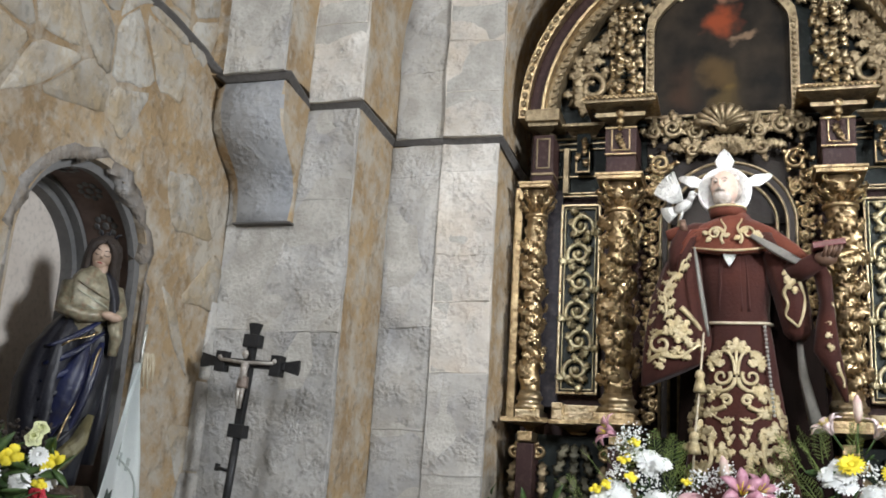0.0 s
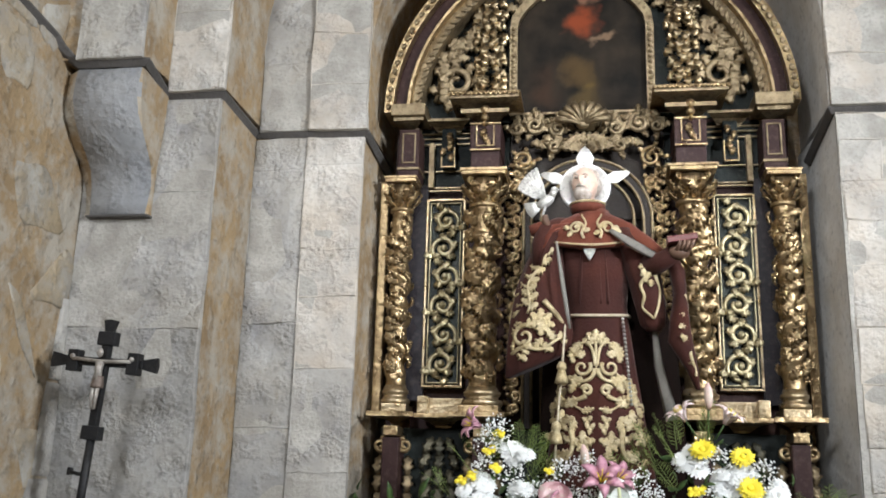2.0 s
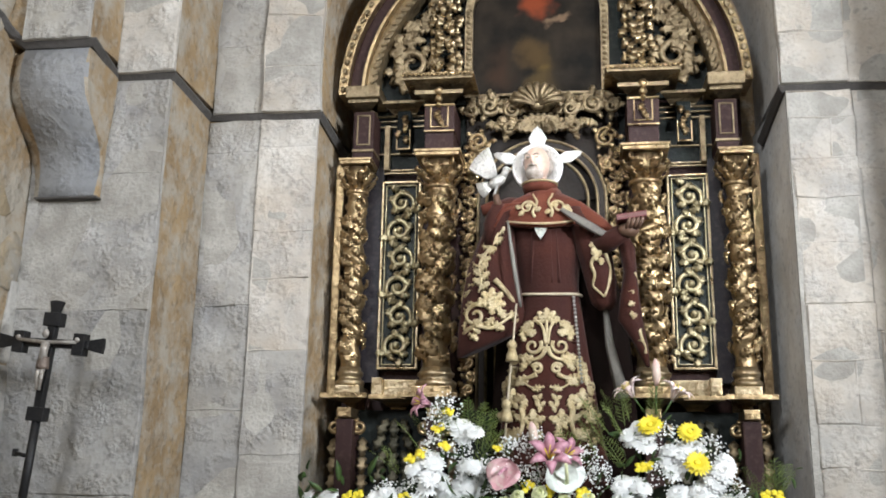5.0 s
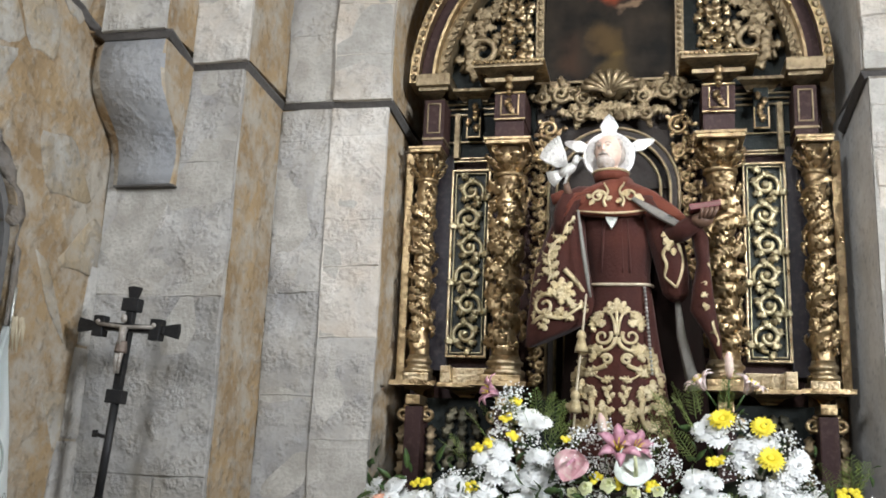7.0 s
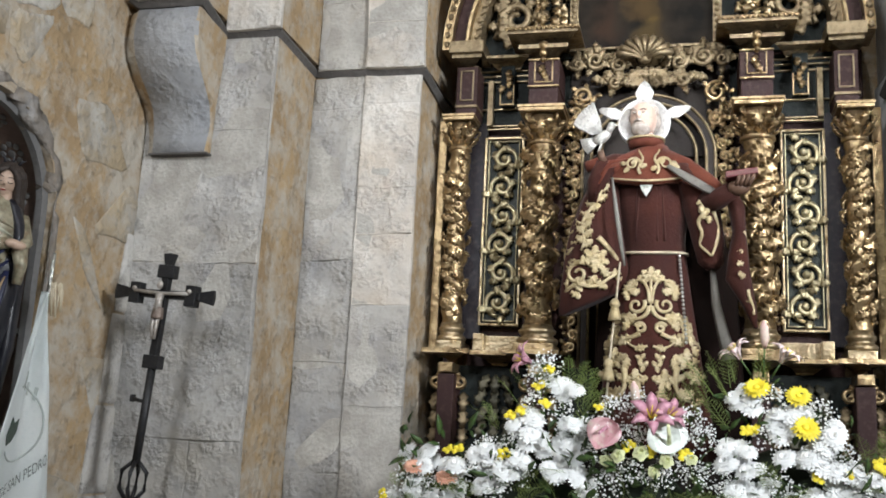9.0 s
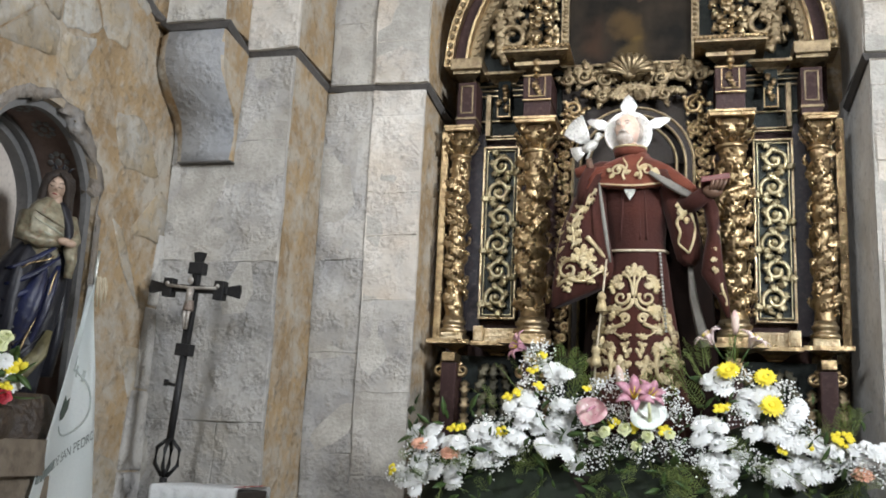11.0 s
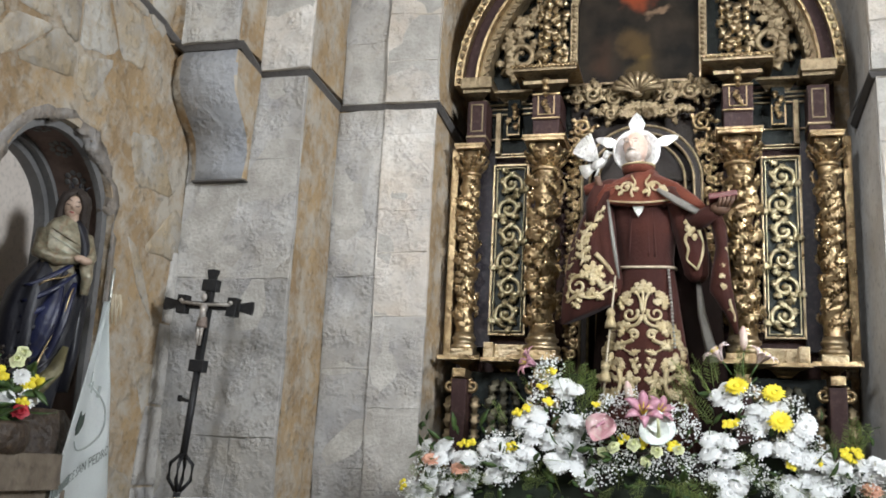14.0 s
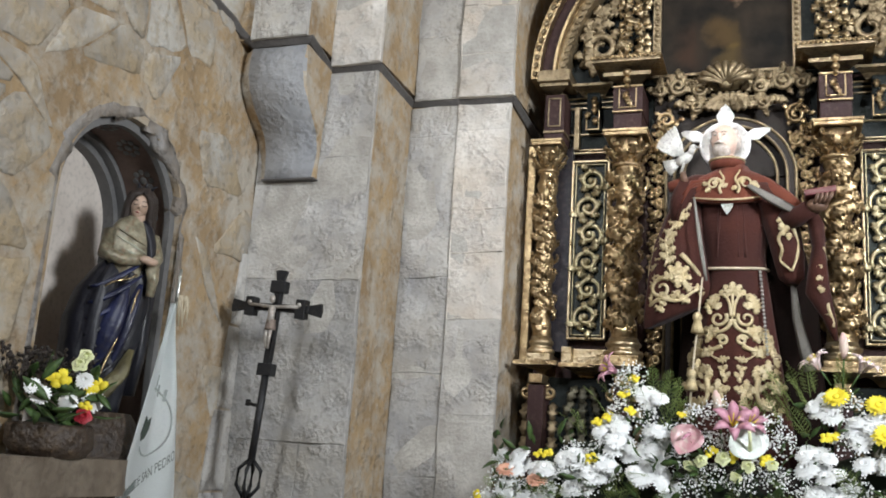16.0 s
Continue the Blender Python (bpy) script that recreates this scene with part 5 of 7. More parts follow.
    tube(bm, [(0.49, SY - 0.05, 2.985), (0.40, SY - 0.075, 2.945), (0.33, SY - 0.09, 2.955), (0.29, SY - 0.09, 2.945)], lambda u: 0.044 - 0.022 * u, 12, 0.8, mi=1)
    # grey lining that shows behind the arms
    for x0, z0, x1, z1, w in ((0.600, 2.932, 0.80, 2.81, 0.016), (0.395, 2.89, 0.445, 2.55, 0.008)):
        tube(bm, [(x0 + (x1 - x0) * u, SY - 0.135 - 0.02 * math.sin(u * 3), z0 + (z1 - z0) * u - 0.01 * math.sin(u * 3)) for u in (i / 8 for i in range(9))], lambda u: w * (0.5 + 0.6 * math.sin(u * 3.0)), 6, 0.25, mi=8)
    tube(bm, [(0.76, SY - 0.06, 2.58), (0.775, SY - 0.05, 2.42), (0.82, SY - 0.05, 2.22)], lambda u: 0.008 + 0.018 * u, 6, 0.4, mi=8)
    # cord, tassels and beads
    tube(bm, [(0.55 + 0.123 * math.cos(a), SY - 0.110 * math.sin(a), 2.610 + 0.006 * math.cos(a * 2)) for a in (math.pi * i / 24 for i in range(25))], 0.006, 6, mi=4)
    tube(bm, [(0.428, SY - 0.05, 2.63), (0.425, SY - 0.10, 2.55), (0.415, SY - 0.14, 2.40), (0.398, SY - 0.16, 2.20), (0.385, SY - 0.17, 2.0)], 0.0042, 6, mi=4)
    for zt, xt in ((2.36, 0.414), (2.14, 0.394)):
        lathe(bm, [(zt + 0.06, 0.008), (zt + 0.05, 0.016), (zt + 0.035, 0.019), (zt + 0.03, 0.013), (zt, 0.021), (zt - 0.02, 0.024)], xt, SY - 0.165, 12, mi=2)
    for k in range(22):
        z = 2.595 - 0.0155 * k
        ellipsoid(bm, (0.643 + 0.0012 * k, surf(0.635, max(z, 1.9)) - 0.008, z), (0.0062, 0.0062, 0.0068), 8, 6, mi=10)
    # head, beard, hair, and pendant
    tilt = Matrix.Rotation(radians(-14), 3, "X") @ Matrix.Rotation(radians(-16), 3, "Z")
    tube(bm, [(0.515, SY - 0.015, 3.02), (0.508, SY - 0.03, 3.10)], 0.034, 12, mi=6)
    ellipsoid(bm, (0.506, SY - 0.035, 3.150), (0.052, 0.060, 0.072), 20, 14, tilt, mi=6)
    ellipsoid(bm, (0.496, SY - 0.062, 3.104), (0.037, 0.037, 0.038), 14, 10, tilt, mi=7)
    for dx in (-0.020, 0.014):
        ellipsoid(bm, (0.492 + dx, SY - 0.090, 3.163), (0.010, 0.005, 0.0055), 8, 5, tilt, mi=7)
    ellipsoid(bm, (0.513, SY - 0.010, 3.150), (0.060, 0.052, 0.062), 18, 12, tilt, mi=7)
    ellipsoid(bm, (0.507, SY - 0.030, 3.192), (0.036, 0.040, 0.024), 14, 8, tilt, mi=6)
    for dx, dz in ((-0.034, 0.012), (0.042, 0.018), (-0.040, -0.012), (0.046, -0.006)):
        ellipsoid(bm, (0.504 + dx, SY - 0.055 + abs(dx) * 0.5, 3.168 + dz), (0.016, 0.018, 0.024), 10, 7, tilt, mi=7)
    for dx in (-0.022, 0.016):
        tube(bm, [(0.490 + dx - 0.011, SY - 0.086, 3.174), (0.490 + dx, SY - 0.093, 3.178), (0.490 + dx + 0.011, SY - 0.087, 3.173)], 0.003, 6, mi=7)
    tube(bm, [(0.470, SY - 0.088, 3.126), (0.487, SY - 0.099, 3.131), (0.506, SY - 0.090, 3.126)], lambda u: 0.003 + 0.004 * math.sin(u * 3.1), 8, mi=7)
    ellipsoid(bm, (0.488, SY - 0.097, 3.152), (0.009, 0.013, 0.017), 8, 6, tilt, mi=6)
    heart = [(0.0, 0.022), (0.010, 0.032), (0.023, 0.030), (0.029, 0.016), (0.022, -0.006), (0.0, -0.042), (-0.022, -0.006), (-0.029, 0.016), (-0.023, 0.030), (-0.010, 0.032)]
    prism(bm, [(0.521 + x, 2.85 + z) for x, z in ((0.82 * a, 0.82 * b) for a, b in heart)], SY - 0.127, SY - 0.112, mi=10)
    bmesh.ops.recalc_face_normals(bm, faces=bm.faces[:])
    return bm


PENDANT = mat("worn_silver", (0.55, 0.55, 0.50), 0.35, 0.8, second=(0.36, 0.37, 0.34), third=(0.12, 0.12, 0.1), scale=40, fine=120, bump=0.8, distance=0.004)
LINING = mat("grey_silk", (0.18, 0.17, 0.15), 0.6, second=(0.15, 0.14, 0.12), scale=8, fine=80, bump=0.2)
ob = obj("saint_statue", saint(), [VELVET, VELVET_CAPE, THREAD, VELVET, CORD, SKIN_DARK, SKIN, BEARD, LINING, SILVER, PENDANT, VELVET_DARK])
tagged(ob, "robed statue in brown velvet embroidered with gold scrolls", "statue")
structure("statue_plinth", boxed(SX - 0.3, SX + 0.3, SY - 0.22, RY - 0.03, 1.55, 1.85, 0.01), WOOD_DARK, "dark wooden plinth under the robed statue", "plinth")

# pendant, halo, dove and book
halo = thing("halo", "engraved silver halo with feather-like rays on the statue's head", "halo", at=(0.506, SY + 0.03, 3.07))
bm = bmesh.new()
HC = Vector((0.506, SY + 0.012, 3.150))
loft(bm, [[HC + Vector((r * math.cos(a), y, r * math.sin(a))) for a in (2 * math.pi * k / 40 for k in range(40))] for r, y in ((0.004, -0.004), (0.05, -0.004), (0.054, -0.009), (0.09, -0.009), (0.094, -0.014), (0.100, -0.014), (0.103, -0.005), (0.100, 0.004), (0.004, 0.004))])
part("disc", bm, SILVER, halo, "round silver disc")
for ang, ln in ((90, 0.085), (20, 0.095), (160, 0.095)):
    bm = bmesh.new()
    a = radians(ang)
    d = Vector((math.cos(a), 0, math.sin(a)))
    for q in ((-0.22, -0.11, 0, 0.11, 0.22) if ang == 90 else (-0.13, -0.065, 0, 0.065, 0.13)):
        dd = Vector((math.cos(a + q), 0, math.sin(a + q)))
        tube(bm, [HC + dd * 0.095 + d * 0.0 + Vector((0, -0.006, 0)), HC + dd * 0.13, HC + d * 0.13 + (dd - d) * 0.06 + d * (ln - 0.035) * (1 - abs(q))], lambda u: 0.010 * math.sin(0.5 + u * 2.3), 6, 0.5)
    part("ray", bm, SILVER, halo, "flame-shaped silver ray")


def dove():
    bm = bmesh.new()
    c = Vector((0.352, SY - 0.10, 3.062))
    ellipsoid(bm, c, (0.040, 0.022, 0.022), 14, 10, Matrix.Rotation(radians(-35), 3, "Y"))
    ellipsoid(bm, c + Vector((0.034, -0.005, 0.044)), (0.015, 0.014, 0.015), 12, 8)
    tube(bm, [c + Vector((0.022, -0.003, 0.018)), c + Vector((0.033, -0.005, 0.040))], 0.013, 8)
    tube(bm, [c + Vector((0.044, -0.01, 0.045)), c + Vector((0.064, -0.015, 0.040))], lambda u: 0.006 * (1 - u) + 0.001, 6)
    for k in range(9):
        a = radians(106 + 5.5 * k)
        b = c + Vector((-0.004 - 0.004 * k, -0.016, 0.010))
        d = Vector((math.cos(a), -0.05, math.sin(a)))
        tube(bm, [b, b + d * 0.05, b + d * (0.128 - 0.0055 * k)], lambda u: 0.004 + 0.008 * math.sin(min(3.1, 0.4 + 2.4 * u)), 6, 0.3)
    for k in range(5):
        a = radians(190 + 9 * k)
        d = Vector((math.cos(a), 0.05, math.sin(a)))
        tube(bm, [c + d * 0.02, c + d * 0.085], lambda u: 0.006 + 0.004 * u, 6, 0.4)
    for s in (-1, 1):
        tube(bm, [c + Vector((0.0, s * 0.008, -0.02)), c + Vector((-0.014, s * 0.008, -0.062))], 0.004, 6)
    return bm


tagged(obj("dove_figure", dove(), mat("dull_silver", (0.62, 0.61, 0.58), 0.45, 0.4, second=(0.46, 0.45, 0.42), third=(0.15, 0.15, 0.15), scale=30, fine=120, bump=0.7, distance=0.004)), "small silver dove perched on the statue's sleeve", "dove figure")
book = thing("book", "small closed maroon book on the statue's palm", "book", at=(0.86, SY - 0.21, 2.855))
BOOKRED = mat("book_leather", (0.16, 0.03, 0.035), 0.5, scale=20, fine=80, bump=0.3)
rot = Matrix.Translation((0.86, SY - 0.21, 2.872)) @ Matrix.Rotation(radians(-8), 4, "Y")
for nm, z0, z1, m in (("cover", -0.012, -0.008, BOOKRED), ("pages", -0.008, 0.006, mat("red_edged_pages", (0.15, 0.06, 0.055), 0.6, scale=40, fine=200, bump=0.5, distance=0.002)), ("cover", 0.006, 0.010, BOOKRED)):
    bm = boxed(-0.055, 0.055, -0.035, 0.035, z0, z1, 0.001)
    bmesh.ops.transform(bm, verts=bm.verts, matrix=rot)
    part(nm, bm, m, book)

# ---- the statue in the niche ----
VX, VY = -1.475, 2.555


WORN_SKIN = mat("worn_painted_flesh", (0.42, 0.30, 0.225), 0.5, second=(0.36, 0.25, 0.18), third=(0.33, 0.22, 0.16), scale=30, fine=80, bump=0.1, distance=0.002)
TUNICFOLD = mat("pale_green_fold", (0.36, 0.37, 0.29), 0.45, second=(0.22, 0.21, 0.15), scale=20, fine=60, bump=0.3)


def virgin():
    bm = bmesh.new()
    fwd = Matrix.Rotation(radians(48), 3, "Z")
    o = Vector((VX, VY, 0))

    def ring(dx, dy, z, rx, ry, folds, depth, ph, slope=0.0):
        return [o + fwd @ (Vector((p[0], p[1], 0))) + Vector((0, 0, p[2])) for p in section(dx, dy, z, rx, ry, folds, depth, ph, 48, slope)]

    skirt = [(1.86, -0.045, 0.075, 0.07), (1.92, -0.045, 0.082, 0.078), (2.02, -0.04, 0.092, 0.085), (2.14, -0.025, 0.100, 0.088), (2.26, -0.005, 0.098, 0.085), (2.36, 0.01, 0.085, 0.075), (2.42, 0.01, 0.07, 0.06)]
    loft(bm, [ring(dx, 0, z, rx, ry, 7, 0.085, z * 5) for z, dx, rx, ry in skirt], mi=1)
    # the blue sheen of the navy skirt, put into colour as blue folds
    for x, w in ((-0.035, 0.040), (0.012, 0.022)):
        tube(bm, [o + fwd @ Vector((x + 0.03 - 0.075 * u, -0.070 - 0.018 * math.sin(u * 3), 0)) + Vector((0, 0, 2.33 - 0.30 * u)) for u in (i / 12 for i in range(13))], lambda u: 0.006 + w * math.sin(0.2 + u * 2.7), 14, 0.55, mi=0)
    torso = [(2.34, 0.0, 0.070, 0.064), (2.40, -0.006, 0.072, 0.066), (2.46, -0.008, 0.078, 0.068), (2.51, -0.004, 0.076, 0.060), (2.545, 0.0, 0.064, 0.048), (2.568, 0.0, 0.044, 0.038), (2.578, 0.0, 0.026, 0.028)]
    loft(bm, [ring(dx, -0.012, z, rx, ry, 6, 0.03, z * 9) for z, dx, rx, ry in torso], mi=2)
    # mantle gathered over the hip, hanging down one side and behind
    mantle = [(1.90, -0.10, 0.035, 0.05), (1.98, -0.105, 0.062, 0.07), (2.08, -0.105, 0.080, 0.085), (2.20, -0.095, 0.090, 0.09), (2.30, -0.075, 0.086, 0.085), (2.37, -0.05, 0.066, 0.07), (2.42, -0.04, 0.035, 0.04)]
    loft(bm, [ring(dx, 0.0, z, rx, ry, 6, 0.15, z * 7) for z, dx, rx, ry in mantle], mi=1)
    back = [(1.95, 0.06, 0.03, 0.05), (2.1, 0.075, 0.035, 0.06), (2.3, 0.08, 0.034, 0.065), (2.45, 0.068, 0.028, 0.055), (2.54, 0.04, 0.028, 0.04)]
    loft(bm, [ring(dx, 0.035, z, rx, ry, 5, 0.08, z * 6) for z, dx, rx, ry in back], mi=1)
    for k in range(7):
        path = [o + fwd @ Vector((-0.125 + (0.15 + 0.006 * k) * u, -0.075 - 0.026 * math.sin(u * 3) + 0.02 * u, 0)) + Vector((0, 0, 1.97 + 0.055 * k + 0.13 * u ** 1.4)) for u in (i / 8 for i in range(9))]
        tube(bm, path, lambda u: 0.010 * math.sin(0.3 + 2.6 * u) + 0.002, 6, 0.5, mi=1 if k < 4 else 0)
    # olive-gold lining turned out near the foot, and the dark fall of the mantle in front
    tube(bm, [o + fwd @ Vector((x, y, 0)) + Vector((0, 0, z)) for x, y, z in ((-0.10, -0.085, 1.915), (-0.04, -0.10, 1.955), (0.01, -0.10, 2.02), (0.035, -0.095, 2.10))], lambda u: 0.006 + 0.030 * math.sin(0.4 + u * 2.5), 10, 0.35, mi=9)
    for x0, x1, z0, z1 in ((-0.07, 0.045, 1.93, 2.31), (-0.085, 0.03, 2.30, 2.36)):
        tube(bm, [o + fwd @ Vector((x0 + (x1 - x0) * u, -0.085 - 0.018 * math.sin(u * 3), 0)) + Vector((0.004 * math.sin(u * 11), 0.008 * math.sin(u * 8 + x0 * 40), z0 + (z1 - z0) * u ** 0.8)) for u in (i / 20 for i in range(21))], 0.003, 6, mi=6)
    for k in range(4):
        tube(bm, [o + fwd @ Vector((-0.055 + 0.105 * u, -0.058 - 0.020 * math.sin(u * 3.1), 0)) + Vector((0, 0, 2.52 - 0.028 * k - 0.07 * u + 0.02 * u * u)) for u in (i / 8 for i in range(9))], lambda u: 0.002 + 0.004 * math.sin(u * 3.1), 6, mi=8 if k in (1, 2) else 2)
    tube(bm, [o + fwd @ Vector((0.055 * math.cos(a), -0.012 - 0.055 * math.sin(a), 0)) + Vector((0, 0, 2.395)) for a in (math.pi * i / 10 for i in range(11))], 0.008, 6, mi=8)
    drape = [(2.30, 0.075, 0.02, 0.05), (2.40, 0.072, 0.024, 0.055), (2.48, 0.062, 0.026, 0.055), (2.54, 0.045, 0.026, 0.045), (2.565, 0.03, 0.015, 0.03)]
    loft(bm, [ring(dx, -0.015, z, rx, ry, 4, 0.06, z * 8) for z, dx, rx, ry in drape], mi=1)
    # arms bent, hands joined at one side
    for pts in ([(-0.07, -0.01, 2.51), (-0.088, -0.045, 2.43), (-0.03, -0.085, 2.405), (0.035, -0.095, 2.415)], [(0.072, -0.005, 2.51), (0.09, -0.04, 2.43), (0.07, -0.085, 2.40)]):
        tube(bm, [o + fwd @ Vector((x, y, 0)) + Vector((0, 0, z)) for x, y, z in pts], lambda u: 0.030 - 0.011 * u, 12, mi=2)
    tube(bm, [o + fwd @ Vector((x, y, 0)) + Vector((0, 0, z)) for x, y, z in ((0.07, -0.085, 2.40), (0.078, -0.088, 2.35), (0.074, -0.085, 2.29))], lambda u: 0.026 - 0.012 * u, 8, mi=2)
    for dx in (0.042, 0.060):
        ellipsoid(bm, o + fwd @ Vector((dx, -0.112, 0)) + Vector((0, 0, 2.425 - dx * 0.3)), (0.024, 0.015, 0.014), 10, 8, fwd, mi=3)
    # head bowed, long parted hair
    hc = o + fwd @ Vector((0.014, -0.03, 0)) + Vector((0, 0, 2.622))
    bow = Matrix.Rotation(radians(33), 3, "Z") @ Matrix.Rotation(radians(9), 3, "Y") @ Matrix.Rotation(radians(13), 3, "X")
    def at(x, y, z):
        return hc + bow @ Vector((x, y, z))

    tube(bm, [hc - Vector((0, 0, 0.085)), hc - Vector((0, 0, 0.03))], 0.022, 10, mi=3)
    ellipsoid(bm, at(0, 0, 0), (0.036, 0.042, 0.046), 20, 14, bow, mi=3)
    ellipsoid(bm, at(0, -0.014, -0.030), (0.022, 0.024, 0.022), 14, 10, bow, mi=3)
    ellipsoid(bm, at(0, 0.020, 0.016), (0.047, 0.045, 0.052), 20, 14, bow, mi=4)
    tube(bm, [at(0, -0.037, 0.012), at(0, -0.044, -0.004), at(0, -0.041, -0.011)], lambda u: 0.003 + 0.0025 * u, 8, mi=3)
    for s in (-1, 1):
        tube(bm, [at(s * (0.008 + 0.015 * u), -0.0405 + 0.006 * u, 0.001 - 0.004 * math.sin(u * 3.1)) for u in (i / 5 for i in range(6))], 0.0016, 5, mi=4)
        tube(bm, [at(s * (0.007 + 0.018 * u), -0.0415 + 0.008 * u, 0.013 + 0.003 * math.sin(u * 3.1)) for u in (i / 5 for i in range(6))], 0.0012, 5, mi=4)
    tube(bm, [at(-0.009, -0.037, -0.027), at(0, -0.040, -0.0265), at(0.009, -0.037, -0.027)], lambda u: 0.0012 + 0.0016 * math.sin(u * 3.1), 6, mi=7)
    # parted hair that falls over both shoulders
    for s in (-1, 1):
        for k in range(4):
            o2 = 0.006 * k
            tube(bm, [at(s * 0.002, -0.030 + o2 * 2, 0.047 + o2 * 0.5), at(s * (0.024 + o2), -0.030 + o2 * 2, 0.033), at(s * (0.037 + o2 * 0.5), -0.018 + o2 * 2, 0.004), at(s * (0.041 + o2 * 0.4), -0.008 + o2 * 2, -0.035), hc + fwd @ Vector((s * (0.046 + o2 * 0.5), 0.0 + o2, -0.085 - 0.008 * k)), hc + fwd @ Vector((s * 0.05, 0.018 + o2, -0.135))], lambda u: 0.006 + 0.008 * math.sin(u * 3), 8, mi=4)
    for k in (-1, 0, 1):
        tube(bm, [at(0.020 * k, 0.01, 0.058), at(0.028 * k, 0.008, 0.073), at(0.038 * k, 0.006, 0.086 - 0.008 * abs(k))], lambda u: 0.005 * (1 - u) + 0.0012, 6, mi=1)
    # rock foot
    rings = []
    for z, r in ((1.702, 0.125), (1.74, 0.135), (1.80, 0.12), (1.85, 0.10), (1.885, 0.075)):
        rings.append([o + Vector((0.02, -0.02, 0)) + Vector((r * 0.75 * k * math.cos(a), r * 1.25 * k * math.sin(a), z)) for a, k in ((2 * math.pi * i / 28, 1 + 0.12 * noise.noise((i * 0.9, z * 9, 2.0))) for i in range(28))])
    loft(bm, rings, mi=5)
    bmesh.ops.recalc_face_normals(bm, faces=bm.faces[:])
    return bm


ob = obj("madonna_statue", virgin(), [BLUE, NAVY, CREAM, WORN_SKIN, HAIR, ROCK, GOLD, RED_STITCH, TUNICFOLD, mat("olive_gold_lining", (0.17, 0.15, 0.075), 0.4, 0.3, second=(0.07, 0.06, 0.03), third=(0.05, 0.04, 0.02), scale=14, fine=50, bump=0.5)])
tagged(ob, "painted wooden statue in a blue mantle standing in the niche", "statue")

# ---- shelf below the niche, its flowers and the banner ----
shelf = structure("stone_shelf", rough_prism([(WALLX - 0.01, 1.55), (WALLX - 0.01, 2.56), (-1.33, 2.53), (-1.29, 2.44), (-1.27, 1.55)], 1.62, 1.734, 0.006, 4), SHELFSTONE, "rough stone shelf projecting below the niche", "shelf")
structure("shelf_bracket", rough_prism([(WALLX - 0.01, 1.9), (WALLX - 0.01, 2.6), (-1.33, 2.55), (-1.33, 1.95)], 1.35, 1.617, 0.006, 4), SHELFSTONE, "rough stone bracket under the shelf", "bracket")

frng = random.Random(21)


def petal_ring(bm, c, axis, count, r0, r1, width, lift, droop, mi=0, twist=0.0):
    """A ring of narrow petals round axis."""
    axis = Vector(axis).normalized()
    u = axis.orthogonal().normalized()
    v = axis.cross(u)
    for k in range(count):
        a = 2 * math.pi * (k + twist) / count + frng.uniform(-0.06, 0.06)
        d = u * math.cos(a) + v * math.sin(a)
        s = axis.cross(d)
        rr = r1 * frng.uniform(0.88, 1.06)
        pts = []
        for i, w in ((0, 0.45), (1, 1.0), (2, 1.0), (3, 0.35)):
            t = i / 3
            p = Vector(c) + d * (r0 + (rr - r0) * t) + axis * (lift * math.sin(t * 2.0) - droop * t * t)
            pts.append((p - s * width * w, p + axis * width * 0.14, p + s * width * w))
        for a_, b_ in zip(pts, pts[1:]):
            va = [bm.verts.new(q) for q in a_ + b_]
            for q in ((0, 1, 4, 3), (1, 2, 5, 4)):
                f = bm.faces.new([va[i] for i in q])
                f.material_index, f.smooth = mi, True
    return bm


